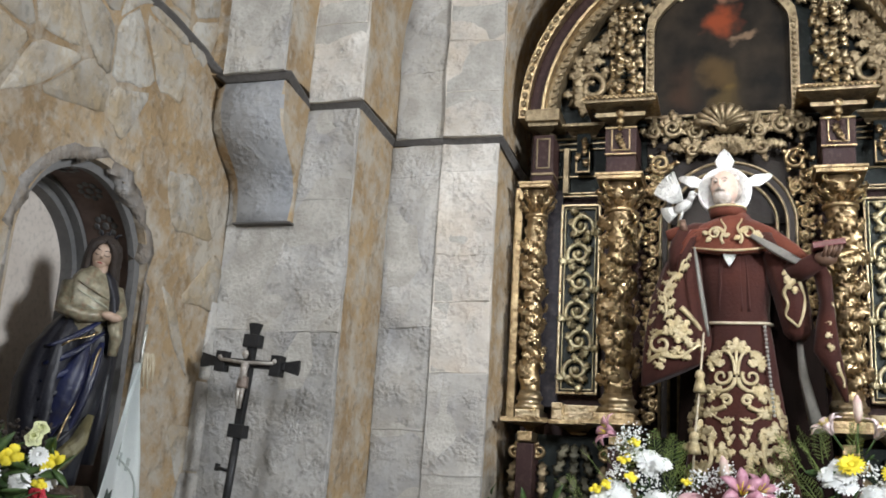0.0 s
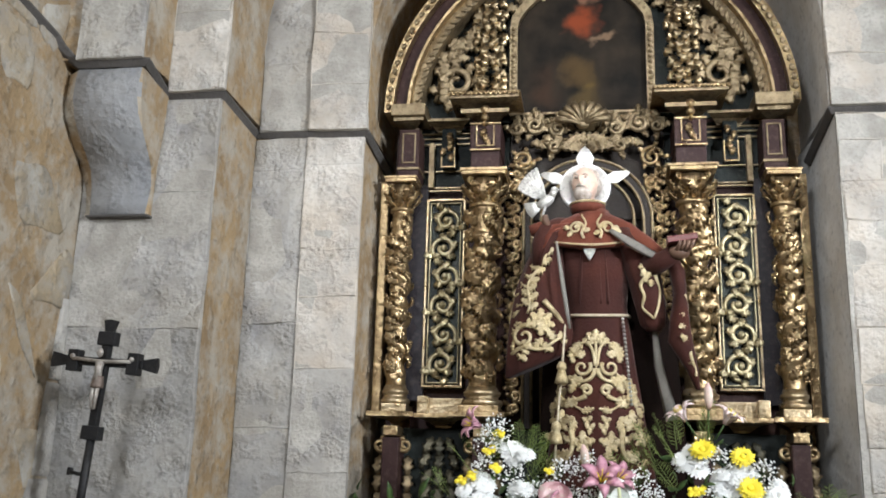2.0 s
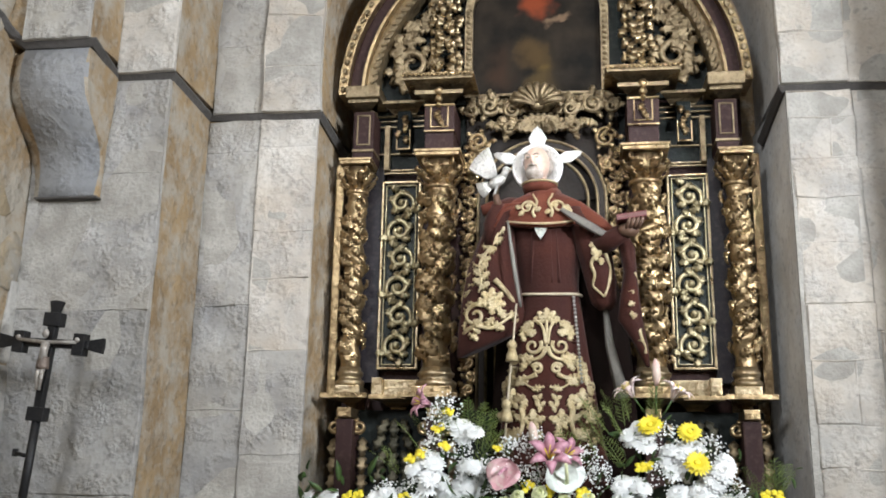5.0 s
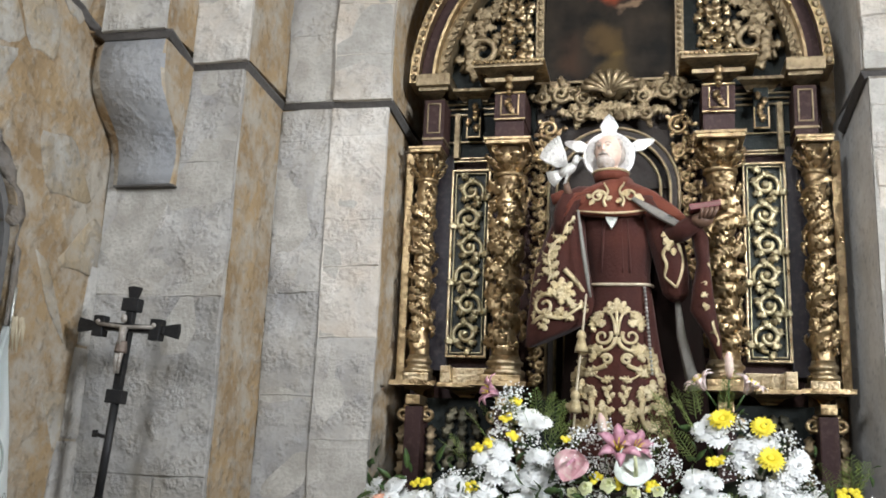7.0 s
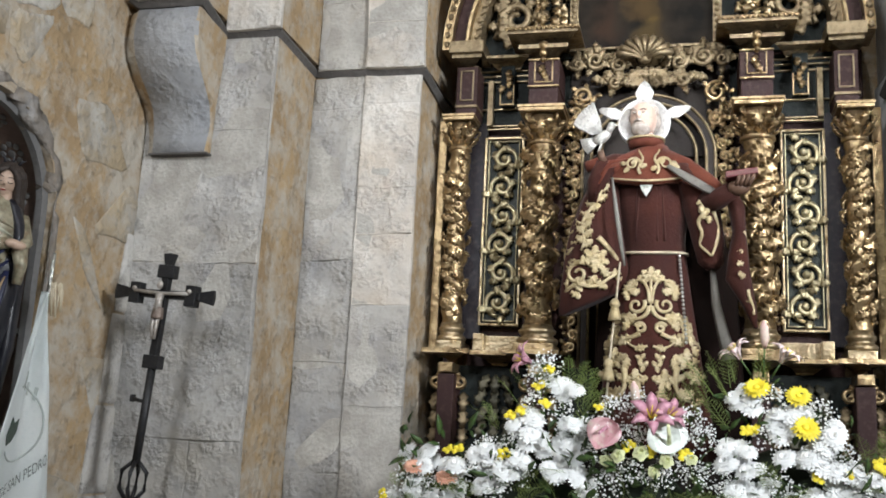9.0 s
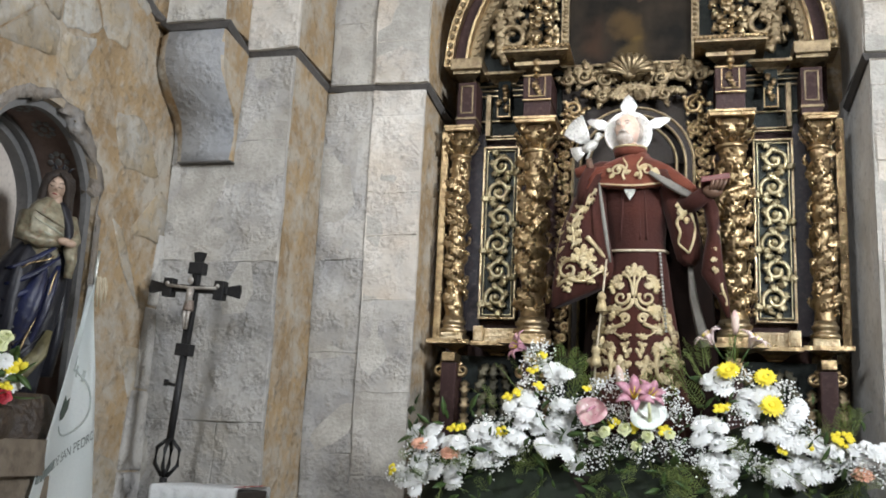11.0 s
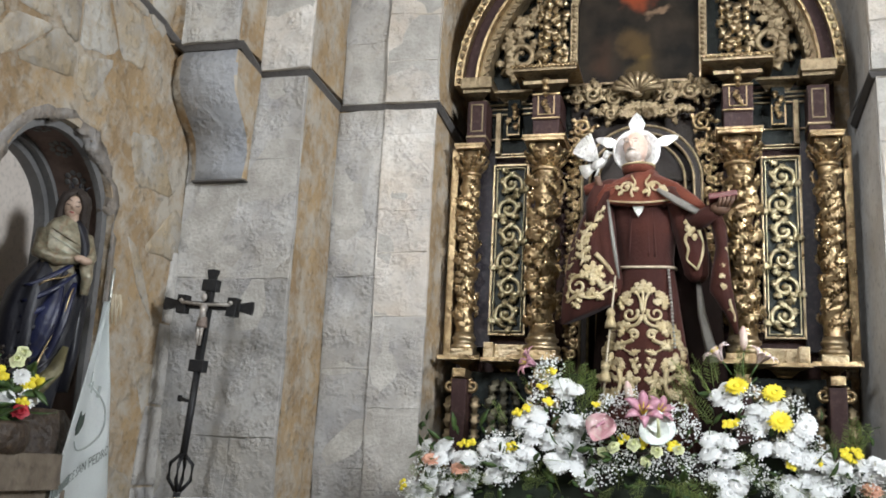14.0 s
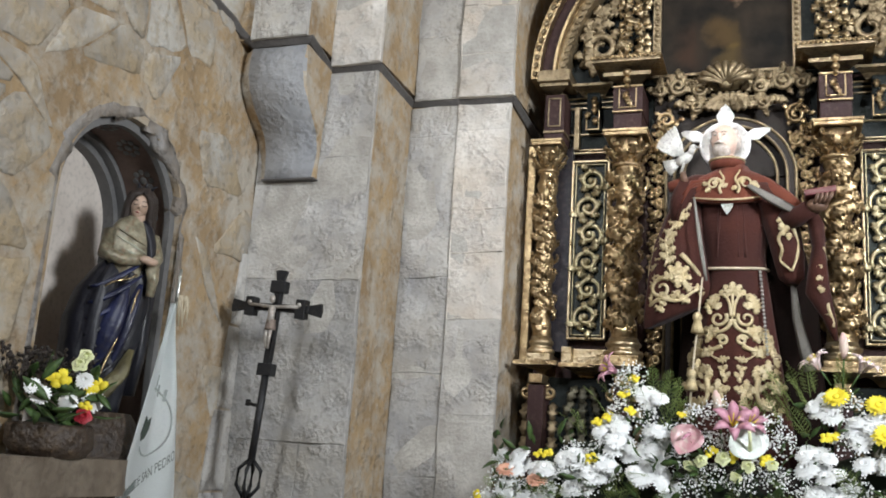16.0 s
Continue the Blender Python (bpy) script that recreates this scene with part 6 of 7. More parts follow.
def bloom_mesh(name, kind):
    """One flower head that faces +z at the origin; returns its mesh."""
    bm = bmesh.new()
    if kind == "mum":
        for ring, (n, r1, lift, droop) in enumerate(((17, 0.053, 0.004, 0.007), (15, 0.044, 0.007, 0.002), (12, 0.032, 0.010, 0.0), (8, 0.019, 0.012, 0.0))):
            petal_ring(bm, (0, 0, 0.003 * ring), (0, 0, 1), n, 0.004, r1, 0.0088, lift, droop, 0, ring * 0.5)
        ellipsoid(bm, (0, 0, -0.006), (0.016, 0.016, 0.010), 8, 6, mi=1)
        ellipsoid(bm, (0, 0, -0.001), (0.043, 0.043, 0.007), 12, 6, mi=0)
    elif kind == "button":
        for k in range(5):
            a = 2 * math.pi * k / 5
            c = (0.020 * math.cos(a) * (k > 0), 0.020 * math.sin(a) * (k > 0), 0.004 * (k % 2))
            ellipsoid(bm, c, (0.013, 0.013, 0.010), 10, 7)
            petal_ring(bm, c, (0, 0, 1), 12, 0.004, 0.0155, 0.003, 0.006, 0.004)
        tube(bm, [(0, 0, -0.006), (0, 0, -0.06)], 0.003, 5, mi=1)
    elif kind == "gerbera":
        petal_ring(bm, (0, 0, 0), (0, 0, 1), 20, 0.006, 0.044, 0.0062, 0.008, 0.006)
        petal_ring(bm, (0, 0, 0.003), (0, 0, 1), 18, 0.006, 0.036, 0.005, 0.012, 0.0, 0, 0.5)
        ellipsoid(bm, (0, 0, 0.008), (0.011, 0.011, 0.006), 10, 6, mi=1)
        tube(bm, [(0, 0, 0), (0, 0.0, -0.10)], 0.003, 5, mi=2)
    elif kind == "lily":
        for k in range(6):
            a = 2 * math.pi * k / 6
            d = Vector((math.cos(a), math.sin(a), 0))
            rows = []
            for i in range(7):
                u = i / 6
                p = d * (0.006 + 0.075 * u ** 1.3) + Vector((0, 0, 0.065 * math.sin(u * 2.2)))
                w = 0.019 * math.sin(0.25 + u * 2.8) + 0.001
                s = Vector((-d.y, d.x, 0))
                rows.append([p - s * w, p - Vector((0, 0, w * 0.35)), p + s * w, p + Vector((0, 0, 0.001))])
            loft(bm, rows)
        for k in range(5):
            a = 2 * math.pi * k / 5
            tube(bm, [(0, 0, 0.01), (0.02 * math.cos(a), 0.02 * math.sin(a), 0.07)], 0.0018, 5, mi=1)
        tube(bm, [(0, 0, 0.005), (0, 0, -0.08)], 0.004, 5, mi=2)
    elif kind == "spathe":
        rows = []
        n = 12
        for i in range(n + 1):
            u = i / n
            w = 0.052 * math.sin(math.pi * u ** 0.75) ** 0.8 + 0.001
            x = -0.028 + 0.105 * u
            rows.append([(x, w * q, 0.012 * q * q + 0.016 * u * u + 0.004 * math.sin(6 * q)) for q in (-1, -0.5, 0, 0.5, 1)] + [(x, w * q, 0.012 * q * q + 0.016 * u * u - 0.002) for q in (1, 0, -1)])
        loft(bm, rows)
        tube(bm, [(0, 0, 0.004), (0.015, 0, 0.03), (0.035, 0, 0.055)], lambda u: 0.006 - 0.002 * u, 8, mi=1)
        tube(bm, [(0, 0, 0), (-0.01, 0, -0.10)], 0.004, 5, mi=2)
    elif kind == "bud":
        tube(bm, [(0, 0, 0), (0, 0, 0.03), (0.004, 0, 0.065), (0.006, 0, 0.085)], lambda u: 0.014 * math.sin(0.35 + u * 2.6) + 0.001, 10)
        tube(bm, [(0, 0, 0.0), (0, 0, -0.09)], 0.0035, 5, mi=2)
    elif kind == "rose":
        for ring in range(4):
            petal_ring(bm, (0, 0, 0), (0, 0, 1), 5, 0.002, 0.027 - 0.005 * ring, 0.013, 0.024 + 0.004 * ring, 0.0, 0, ring * 0.4)
        ellipsoid(bm, (0, 0, 0.010), (0.012, 0.012, 0.014), 10, 8)
        tube(bm, [(0, 0, 0.0), (0, 0, -0.08)], 0.003, 5, mi=2)
    me = bpy.data.meshes.new(name)
    bm.to_mesh(me)
    bm.free()
    return me


def bloom(name, kind, mats):
    me = bloom_mesh(name, kind)
    for m in mats:
        me.materials.append(m)
    return me


MUM = bloom("chrysanthemum", "mum", (WHITE_PETAL, LEAF))
BUTTON = bloom("button_chrysanthemum", "button", (YELLOW_PETAL, LEAF))
GERB = bloom("gerbera", "gerbera", (YELLOW_PETAL, YELLOW_PETAL, LEAF))
PEACH = bloom("peach_gerbera", "gerbera", (PEACH_PETAL, PEACH_PETAL, LEAF))
LILY = bloom("lily", "lily", (PINK_PETAL, YELLOW_PETAL, LEAF))
LILYW = bloom("pale_lily", "lily", (mat("blush_petal", (0.74, 0.55, 0.56), 0.5, second=(0.78, 0.70, 0.66), third=(0.6, 0.3, 0.36), scale=16, fine=60, bump=0.1), YELLOW_PETAL, LEAF))
SPW = bloom("white_anthurium", "spathe", (ANTH_WHITE, CREAM_PETAL, LEAF))
SPP = bloom("pink_anthurium", "spathe", (ANTH_PINK, PINK_PETAL, LEAF))
BUD = bloom("lily_bud", "bud", (mat("bud_petal", (0.66, 0.62, 0.48), 0.5, second=(0.6, 0.36, 0.36), scale=20, fine=60, bump=0.1), LEAF, LEAF))
ROSE = bloom("cream_carnation", "rose", (CREAM_PETAL, CREAM_PETAL, LEAF))


def fern_mesh():
    """A feathery frond along +z."""
    bm = bmesh.new()
    L = 0.26
    tube(bm, [(0, 0.02 * math.sin(u * 2), L * u) for u in (i / 10 for i in range(11))], lambda u: 0.003 - 0.002 * u, 5)
    for k in range(20):
        u = 0.10 + 0.88 * k / 20
        s = 1 if k % 2 else -1
        ln = 0.075 * math.sin(0.45 + u * 2.5)
        p = Vector((0, 0.02 * math.sin(u * 2), L * u))
        d = Vector((s * 0.85, frng.uniform(-0.25, 0.25), 0.55)).normalized()
        side = d.cross(Vector((0, 1, 0))).normalized() * 0.0024
        vs = [bm.verts.new(x) for x in (p - side * 0.4, p + d * ln * 0.5 - side, p + d * ln, p + d * ln * 0.5 + side, p + side * 0.4)]
        bm.faces.new(vs)
        for j in (2, 3, 4):
            m_ = p + d * ln * j / 6
            for t in (-1, 1):
                e = (d * 0.6 + side.normalized() * t * 0.8).normalized() * ln * 0.26
                vs = [bm.verts.new(x) for x in (m_, m_ + e * 0.5 + side * 0.45, m_ + e, m_ + e * 0.5 - side * 0.45)]
                bm.faces.new(vs)
    me = bpy.data.meshes.new("fern_frond")
    bm.to_mesh(me)
    bm.free()
    me.materials.append(FERN)
    return me


FROND = fern_mesh()


def leaf_mesh():
    bm = bmesh.new()
    rows = []
    for i in range(8):
        u = i / 7
        w = 0.022 * math.sin(0.15 + u * 2.9)
        z, y = 0.13 * u, -0.03 * u * u
        rows.append([(-w, y + w * 0.2, z), (0, y - w * 0.15, z), (w, y + w * 0.2, z), (0, y + 0.001 + w * 0.05, z)])
    loft(bm, rows)
    me = bpy.data.meshes.new("leaf")
    bm.to_mesh(me)
    bm.free()
    me.materials.append(LEAF)
    return me


BLADE = leaf_mesh()


def put(me, name, parent, at, axis, size=1.0, spin=None):
    """Sets one flower or leaf into an arrangement, facing axis."""
    ob = new(name, me)
    ob.parent = parent
    ob.matrix_parent_inverse = Matrix.Translation(-parent.location)
    q = Vector(axis).to_track_quat("Z", "Y")
    ob.matrix_basis = Matrix.Translation(at) @ q.to_matrix().to_4x4() @ Matrix.Rotation(frng.uniform(0, 6.28) if spin is None else spin, 4, "Z") @ Matrix.Diagonal((size, size, size, 1))
    return ob


def sprays(name, parent, centres, per, reach, label):
    """Baby's breath: thin twigs with many tiny blossoms, one uncountable mass."""
    bm = bmesh.new()
    for c in centres:
        c = Vector(c)
        for k in range(per):
            d = Vector((frng.gauss(0, 1), frng.gauss(-0.45, 0.8), frng.gauss(0.35, 0.9)))
            d = d.normalized() * reach * frng.uniform(0.45, 1.0)
            p = c + d
            r = frng.uniform(0.0024, 0.0046)
            ax = Vector((frng.uniform(-1, 1), frng.uniform(-1, 1), frng.uniform(-1, 1))).normalized()
            u = ax.orthogonal() * r
            v = ax.cross(u)
            top, bot = p + ax * r * 0.9, p - ax * r * 0.9
            ring = [bm.verts.new(p + u * math.cos(t) + v * math.sin(t)) for t in (0, 1.57, 3.14, 4.71)]
            a, b = bm.verts.new(top), bm.verts.new(bot)
            for i in range(4):
                bm.faces.new((ring[i], ring[(i + 1) % 4], a))
                bm.faces.new((ring[(i + 1) % 4], ring[i], b))
            if k % 5 == 0:
                tube(bm, [c, c + d * 0.6 + Vector((0, 0, 0.004)), p], 0.0007, 3, mi=1)
    ob = part(name, bm, (WHITE_PETAL, LEAF), parent, label)
    return tagged(ob, kind="stuff")


def greenery(parent, x0, x1, y0, y1, z0, z1, count, face=(0, -1, 0.4)):
    for k in range(count):
        at = (frng.uniform(x0, x1), frng.uniform(y0, y1), frng.uniform(z0, z1))
        ax = Vector(face) + Vector((frng.uniform(-1.2, 1.2), frng.uniform(-0.5, 0.5), frng.uniform(-0.7, 0.9)))
        put(BLADE, "leaf", parent, at, ax, frng.uniform(0.3, 0.62))


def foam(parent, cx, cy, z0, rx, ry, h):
    """Added dark foam dome that holds the stems and fills the gaps behind blooms."""
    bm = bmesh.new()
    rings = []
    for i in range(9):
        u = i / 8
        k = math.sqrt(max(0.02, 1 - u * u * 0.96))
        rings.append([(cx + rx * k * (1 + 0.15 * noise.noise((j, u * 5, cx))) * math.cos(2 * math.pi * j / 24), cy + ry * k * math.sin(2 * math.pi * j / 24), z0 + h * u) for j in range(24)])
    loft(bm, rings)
    part("moss_heart", bm, DARKFOAM, parent, "dark green foam core")


ALTAR_TOP = 1.55
altar = structure("altar_block", boxed(-0.45, 1.48, 3.25, RY - 0.02, SANCT, ALTAR_TOP, 0.01), STONE_PALE, "pale stone altar block under the altarpiece", "altar")

OUT = (0.05, -1, 0.45)


def jig(at, d=0.012):
    return (at[0] + frng.uniform(-d, d), at[1] + frng.uniform(-d, d), at[2] + frng.uniform(-d, d))


def face_of(at, cx, cz):
    return Vector(((at[0] - cx) * 1.6 + frng.uniform(-0.25, 0.25), -1, (at[2] - cz) * 1.6 + 0.5 + frng.uniform(-0.25, 0.25)))


FY = 3.42


def arrangement(label, cx, cz, core, mums, buttons):
    a = thing("flower_arrangement", label, "flower arrangement", "altar flowers", at=(cx, FY + 0.05, ALTAR_TOP))
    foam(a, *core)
    for x, z in mums:
        for k in range(5):
            t = frng.uniform(0, 6.28)
            r = 0.050 * math.sqrt(k / 4)
            at = (x + r * 1.2 * math.cos(t + k * 1.9), FY - 0.01 + frng.uniform(-0.03, 0.03), z + r * 0.8 * math.sin(t + k * 1.9))
            put(MUM, "chrysanthemum", a, at, face_of(at, cx, cz) + Vector((frng.uniform(-0.35, 0.35), 0, frng.uniform(0.0, 0.6))), frng.uniform(0.62, 0.92))
    for x, z in buttons:
        at = (x, FY - 0.035, z)
        put(BUTTON, "button_chrysanthemum", a, at, face_of(at, cx, cz), frng.uniform(0.62, 0.85))
    return a


left = arrangement("mound of white chrysanthemums with yellow button blooms and ferns", 0.08, 1.85, (0.08, FY + 0.13, ALTAR_TOP, 0.38, 0.10, 0.36),
    [(0.248, 2.100), (0.169, 1.897), (0.206, 1.803), (0.295, 1.868), (0.310, 1.767), (0.089, 1.967), (-0.027, 1.816), (0.019, 1.733), (-0.260, 1.819), (-0.164, 1.800), (-0.151, 1.690), (-0.268, 1.691), (-0.317, 1.644), (0.095, 1.791), (0.266, 1.924), (0.139, 1.944)],
    [(0.198, 2.141), (0.164, 2.087), (0.067, 1.976), (0.109, 1.998), (0.187, 2.022), (0.050, 1.841), (0.038, 1.781), (-0.152, 1.852), (-0.115, 1.851), (-0.386, 1.678), (0.375, 2.021)])
right = arrangement("mound of white chrysanthemums with yellow gerberas and ferns", 1.02, 1.85, (1.04, FY + 0.13, ALTAR_TOP, 0.38, 0.10, 0.36),
    [(0.842, 2.056), (1.014, 2.035), (0.975, 1.968), (0.808, 1.882), (0.852, 1.845), (0.876, 1.762), (0.863, 1.704), (1.042, 1.876), (1.097, 1.852), (1.131, 1.951), (1.100, 1.748), (1.212, 1.817), (1.278, 1.805), (1.374, 1.837), (1.173, 1.733)],
    [(0.854, 1.959), (0.882, 1.968), (1.084, 1.821), (1.170, 1.834), (1.268, 1.870), (1.304, 1.872), (1.286, 1.852)])
for at, sz in (((0.895, FY - 0.03, 2.10), 1.05), ((1.027, FY - 0.03, 2.079), 0.95), ((1.044, FY - 0.05, 1.975), 1.1)):
    put(GERB, "gerbera", right, at, face_of(at, 1.0, 1.9), sz)
for at in ((-0.272, FY - 0.04, 1.781), (-0.154, FY - 0.04, 1.75)):
    put(PEACH, "gerbera", left, at, (0.1, -0.6, 0.9), 0.95)
put(PEACH, "gerbera", right, (1.346, FY - 0.04, 1.742), (0.1, -0.6, 0.9), 1.0)
for at, me, ax, sz in (((0.845, FY - 0.01, 2.20), LILYW, (-0.7, -0.35, 1), 0.8), ((0.975, FY - 0.01, 2.19), LILYW, (0.6, -0.3, 1), 0.8), ((0.925, FY, 2.24), BUD, (0.05, -0.1, 1), 1.1)):
    put(me, "lily", right, at, ax, sz)
put(LILY, "lily", left, (0.13, FY - 0.0, 2.17), (-0.9, -0.5, 0.3), 0.85)

centre = thing("flower_arrangement", "low cluster of pink lilies, anthuriums and cream carnations", "flower arrangement", "altar flowers", at=(0.54, FY + 0.05, ALTAR_TOP))
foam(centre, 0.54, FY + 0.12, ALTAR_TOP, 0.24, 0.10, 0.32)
for at, me, nm, ax, sz, sp in (
    ((0.55, FY - 0.05, 1.98), LILY, "lily", (0.15, -1, 0.5), 1.0, None), ((0.60, FY - 0.03, 1.99), LILY, "lily", (0.6, -1, 0.6), 0.8, None), ((0.505, FY - 0.04, 2.02), BUD, "lily_bud", (-0.1, -0.2, 1), 1.1, None),
    ((0.405, FY - 0.06, 1.95), SPP, "anthurium", (-0.1, -1, 0.25), 1.15, -1.9), ((0.610, FY - 0.06, 1.905), SPW, "anthurium", (0.25, -1, 0.25), 1.35, 1.9),
    ((0.52, FY - 0.05, 1.86), ROSE, "carnation", (0, -1, 0.5), 1.1, None), ((0.60, FY - 0.05, 1.84), ROSE, "carnation", (0.2, -1, 0.4), 1.0, None), ((0.45, FY - 0.05, 1.85), ROSE, "carnation", (-0.2, -1, 0.4), 1.0, None), ((0.68, FY - 0.04, 1.85), ROSE, "carnation", (0.2, -1, 0.5), 0.9, None), ((0.40, FY - 0.04, 1.83), ROSE, "carnation", (0.2, -1, 0.5), 0.9, None), ((0.56, FY - 0.04, 1.80), ROSE, "carnation", (0.2, -1, 0.5), 0.9, None)):
    put(me, nm, centre, at, ax, sz, sp)
for x, z in ((0.545, 1.875), (0.665, 1.87), (0.48, 1.89)):
    put(BUTTON, "button_chrysanthemum", centre, (x, FY - 0.05, z), (0, -1, 0.5), 0.8)
for par, spots in ((right, ((0.78, 2.10, -0.5), (0.81, 2.06, -0.9), (0.75, 2.02, -0.9), (0.83, 2.12, -0.2), (0.79, 1.98, -1.2), (1.27, 1.84, 0.1), (1.31, 1.86, 0.5), (1.25, 1.85, -0.4), (0.90, 2.12, 0.2), (0.72, 1.99, -0.6), (0.74, 2.06, -0.4))), (left, ((0.30, 2.08, 0.2), (0.33, 2.03, 0.5), (0.27, 2.07, 0.0), (0.12, 2.06, -0.8), (0.31, 1.98, 0.8), (0.34, 2.05, 0.1), (0.02, 1.93, -0.9), (0.15, 2.10, -0.5)))):
    for x, z, lean in spots:
        put(FROND, "fern_frond", par, (x, FY + 0.03, z), (lean + frng.uniform(-0.2, 0.2), frng.uniform(-0.6, -0.1), 1), frng.uniform(0.42, 0.64), frng.uniform(-0.8, 0.8))
        put(FROND, "fern_frond", par, (x + frng.uniform(-0.04, 0.04), FY + 0.01, z - frng.uniform(0, 0.08)), (lean + frng.uniform(-0.7, 0.7), frng.uniform(-0.9, -0.2), 1), frng.uniform(0.45, 0.7), frng.uniform(-0.8, 0.8))
greenery(left, -0.32, 0.36, FY - 0.05, FY + 0.04, 1.57, 1.95, 90)
greenery(left, 0.14, 0.34, FY - 0.0, FY + 0.06, 1.95, 2.12, 12)
greenery(centre, 0.36, 0.76, FY - 0.06, FY + 0.03, 1.57, 1.90, 80)
greenery(right, 0.74, 1.40, FY - 0.05, FY + 0.04, 1.57, 2.0, 95)
greenery(right, 0.80, 1.0, FY - 0.0, FY + 0.06, 1.98, 2.17, 12)
sprays("babys_breath", left, [(x, FY - 0.015, z) for x, z in ((-0.30, 1.74), (-0.12, 1.72), (-0.05, 1.78), (0.03, 1.80), (0.10, 1.78), (0.08, 1.88), (0.15, 2.02), (0.19, 2.16), (0.16, 2.11), (0.25, 2.0), (-0.22, 1.72), (-0.36, 1.66), (0.02, 1.72), (-0.02, 1.86), (0.28, 1.92))], 105, 0.06, "cloud of tiny white blossoms")
sprays("babys_breath", centre, [(x, FY - 0.02, z) for x, z in ((0.42, 2.01), (0.47, 1.92), (0.36, 1.86), (0.55, 1.92), (0.62, 1.84), (0.70, 1.80), (0.72, 1.93), (0.40, 1.76), (0.48, 1.80), (0.34, 1.94), (0.58, 1.78), (0.68, 1.98), (0.50, 2.04))], 120, 0.062, "cloud of tiny white blossoms")
sprays("babys_breath", right, [(x, FY - 0.015, z) for x, z in ((0.92, 1.94), (0.95, 2.06), (1.10, 2.02), (1.16, 1.88), (1.22, 1.78), (1.02, 1.74), (0.96, 1.78), (1.32, 1.76), (0.80, 1.76), (1.08, 1.88), (1.40, 1.75))], 105, 0.06, "cloud of tiny white blossoms")

for par, x0, x1 in ((left, -0.36, 0.36), (centre, 0.36, 0.74), (right, 0.72, 1.44)):
    for k in range(26):
        put(FROND, "fern_frond", par, (frng.uniform(x0, x1), FY + frng.uniform(-0.02, 0.05), frng.uniform(1.60, 1.80)), (frng.uniform(-1, 1), frng.uniform(-1.0, -0.3), frng.uniform(-0.9, 0.9)), frng.uniform(0.4, 0.7))

# vase of flowers beside the niche statue
vase = thing("flower_vase", "dark basket of white and yellow artificial flowers on the stone shelf", "flower vase", at=(-1.37, 2.17, 1.734))
bm = bmesh.new()
lathe(bm, [(1.730, 0.07), (1.735, 0.11), (1.77, 0.13), (1.82, 0.125), (1.83, 0.12), (1.80, 0.11)], -1.37, 2.17, 24)
for v in bm.verts:
    v.co += Vector((0.014, 0.02, 0.008)) * noise.noise(v.co * 14)
part("basket", bm, ROCK, vase, "dark brown basket")
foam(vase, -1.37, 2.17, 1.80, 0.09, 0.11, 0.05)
VF = (0.62, -0.75, 0.35)
for dy, z, me, nm, sz in ((-0.10, 1.965, BUTTON, "yellow_bloom", 1.0), (-0.085, 1.955, BUTTON, "yellow_bloom", 0.9), (0.10, 1.945, BUTTON, "yellow_bloom", 1.2), (-0.15, 1.91, MUM, "white_bloom", 0.6), (0.08, 1.905, MUM, "white_bloom", 0.65), (0.03, 1.885, BUTTON, "yellow_bloom", 0.7), (-0.05, 1.895, MUM, "white_bloom", 0.6), (0.0, 1.965, MUM, "white_bloom", 0.55), (0.13, 1.91, MUM, "white_bloom", 0.5), (-0.02, 2.0, ROSE, "white_bloom", 1.0), (-0.01, 2.03, ROSE, "white_bloom", 0.9), (-0.18, 1.93, MUM, "white_bloom", 0.5)):
    at = (-1.37 + 0.10 - abs(dy) * 0.25, 2.17 + dy * 0.9, z)
    put(me, nm, vase, at, (VF[0] + frng.uniform(-0.3, 0.3), VF[1] + frng.uniform(-0.3, 0.3), VF[2]), sz)
REDROSE = bloom("red_carnation", "rose", (RED_PETAL, RED_PETAL, LEAF))
put(REDROSE, "red_bloom", vase, (-1.28, 2.20, 1.85), VF, 1.0)
for k in range(60):
    at = (-1.37 + frng.uniform(-0.07, 0.10), 2.17 + frng.uniform(-0.15, 0.13), frng.uniform(1.82, 1.96))
    put(BLADE, "leaf", vase, at, (frng.uniform(-1, 1), frng.uniform(-1.2, 0.8), frng.uniform(-0.2, 1.2)), frng.uniform(0.5, 0.85))
bm = bmesh.new()
for k in range(60):
    p = Vector((-1.40 + frng.uniform(-0.05, 0.05), 2.17 + frng.uniform(-0.16, 0.18), 1.95))
    q = p + Vector((frng.uniform(-0.05, 0.05), frng.uniform(-0.06, 0.06), frng.uniform(0.02, 0.10)))
    tube(bm, [p, q], 0.0012, 4)
    for j in range(4):
        ellipsoid(bm, q + Vector((frng.uniform(-1, 1), frng.uniform(-1, 1), frng.uniform(-1, 1))) * 0.012, (0.006,) * 3, 5, 4)
tagged(part("dried_twigs", bm, WOOD_DARK, vase, "dark dried twigs"), kind="stuff")

# banner on its pole
banner = thing("banner", "white satin banner with grey emblem and lettering draped from a pole", "banner", at=(-1.338, 2.70, SANCT))


def banner_point(u, v):
    """u across, v down; gathered at the top."""
    z = 2.30 - 0.765 * v
    yr = 2.665 + 0.135 * v ** 1.1
    yl = 2.655 - 0.235 * v ** 0.9
    y = yl + (yr - yl) * u
    x = -1.33 + 0.020 * math.sin(u * 7 + 1.5 * v) * min(1, v * 2.5) + 0.012 * math.sin(u * 13 + 2) * (1 - v) - 0.01 * u
    return Vector((x, y, z - 0.02 * math.sin(u * 3.14) * v))


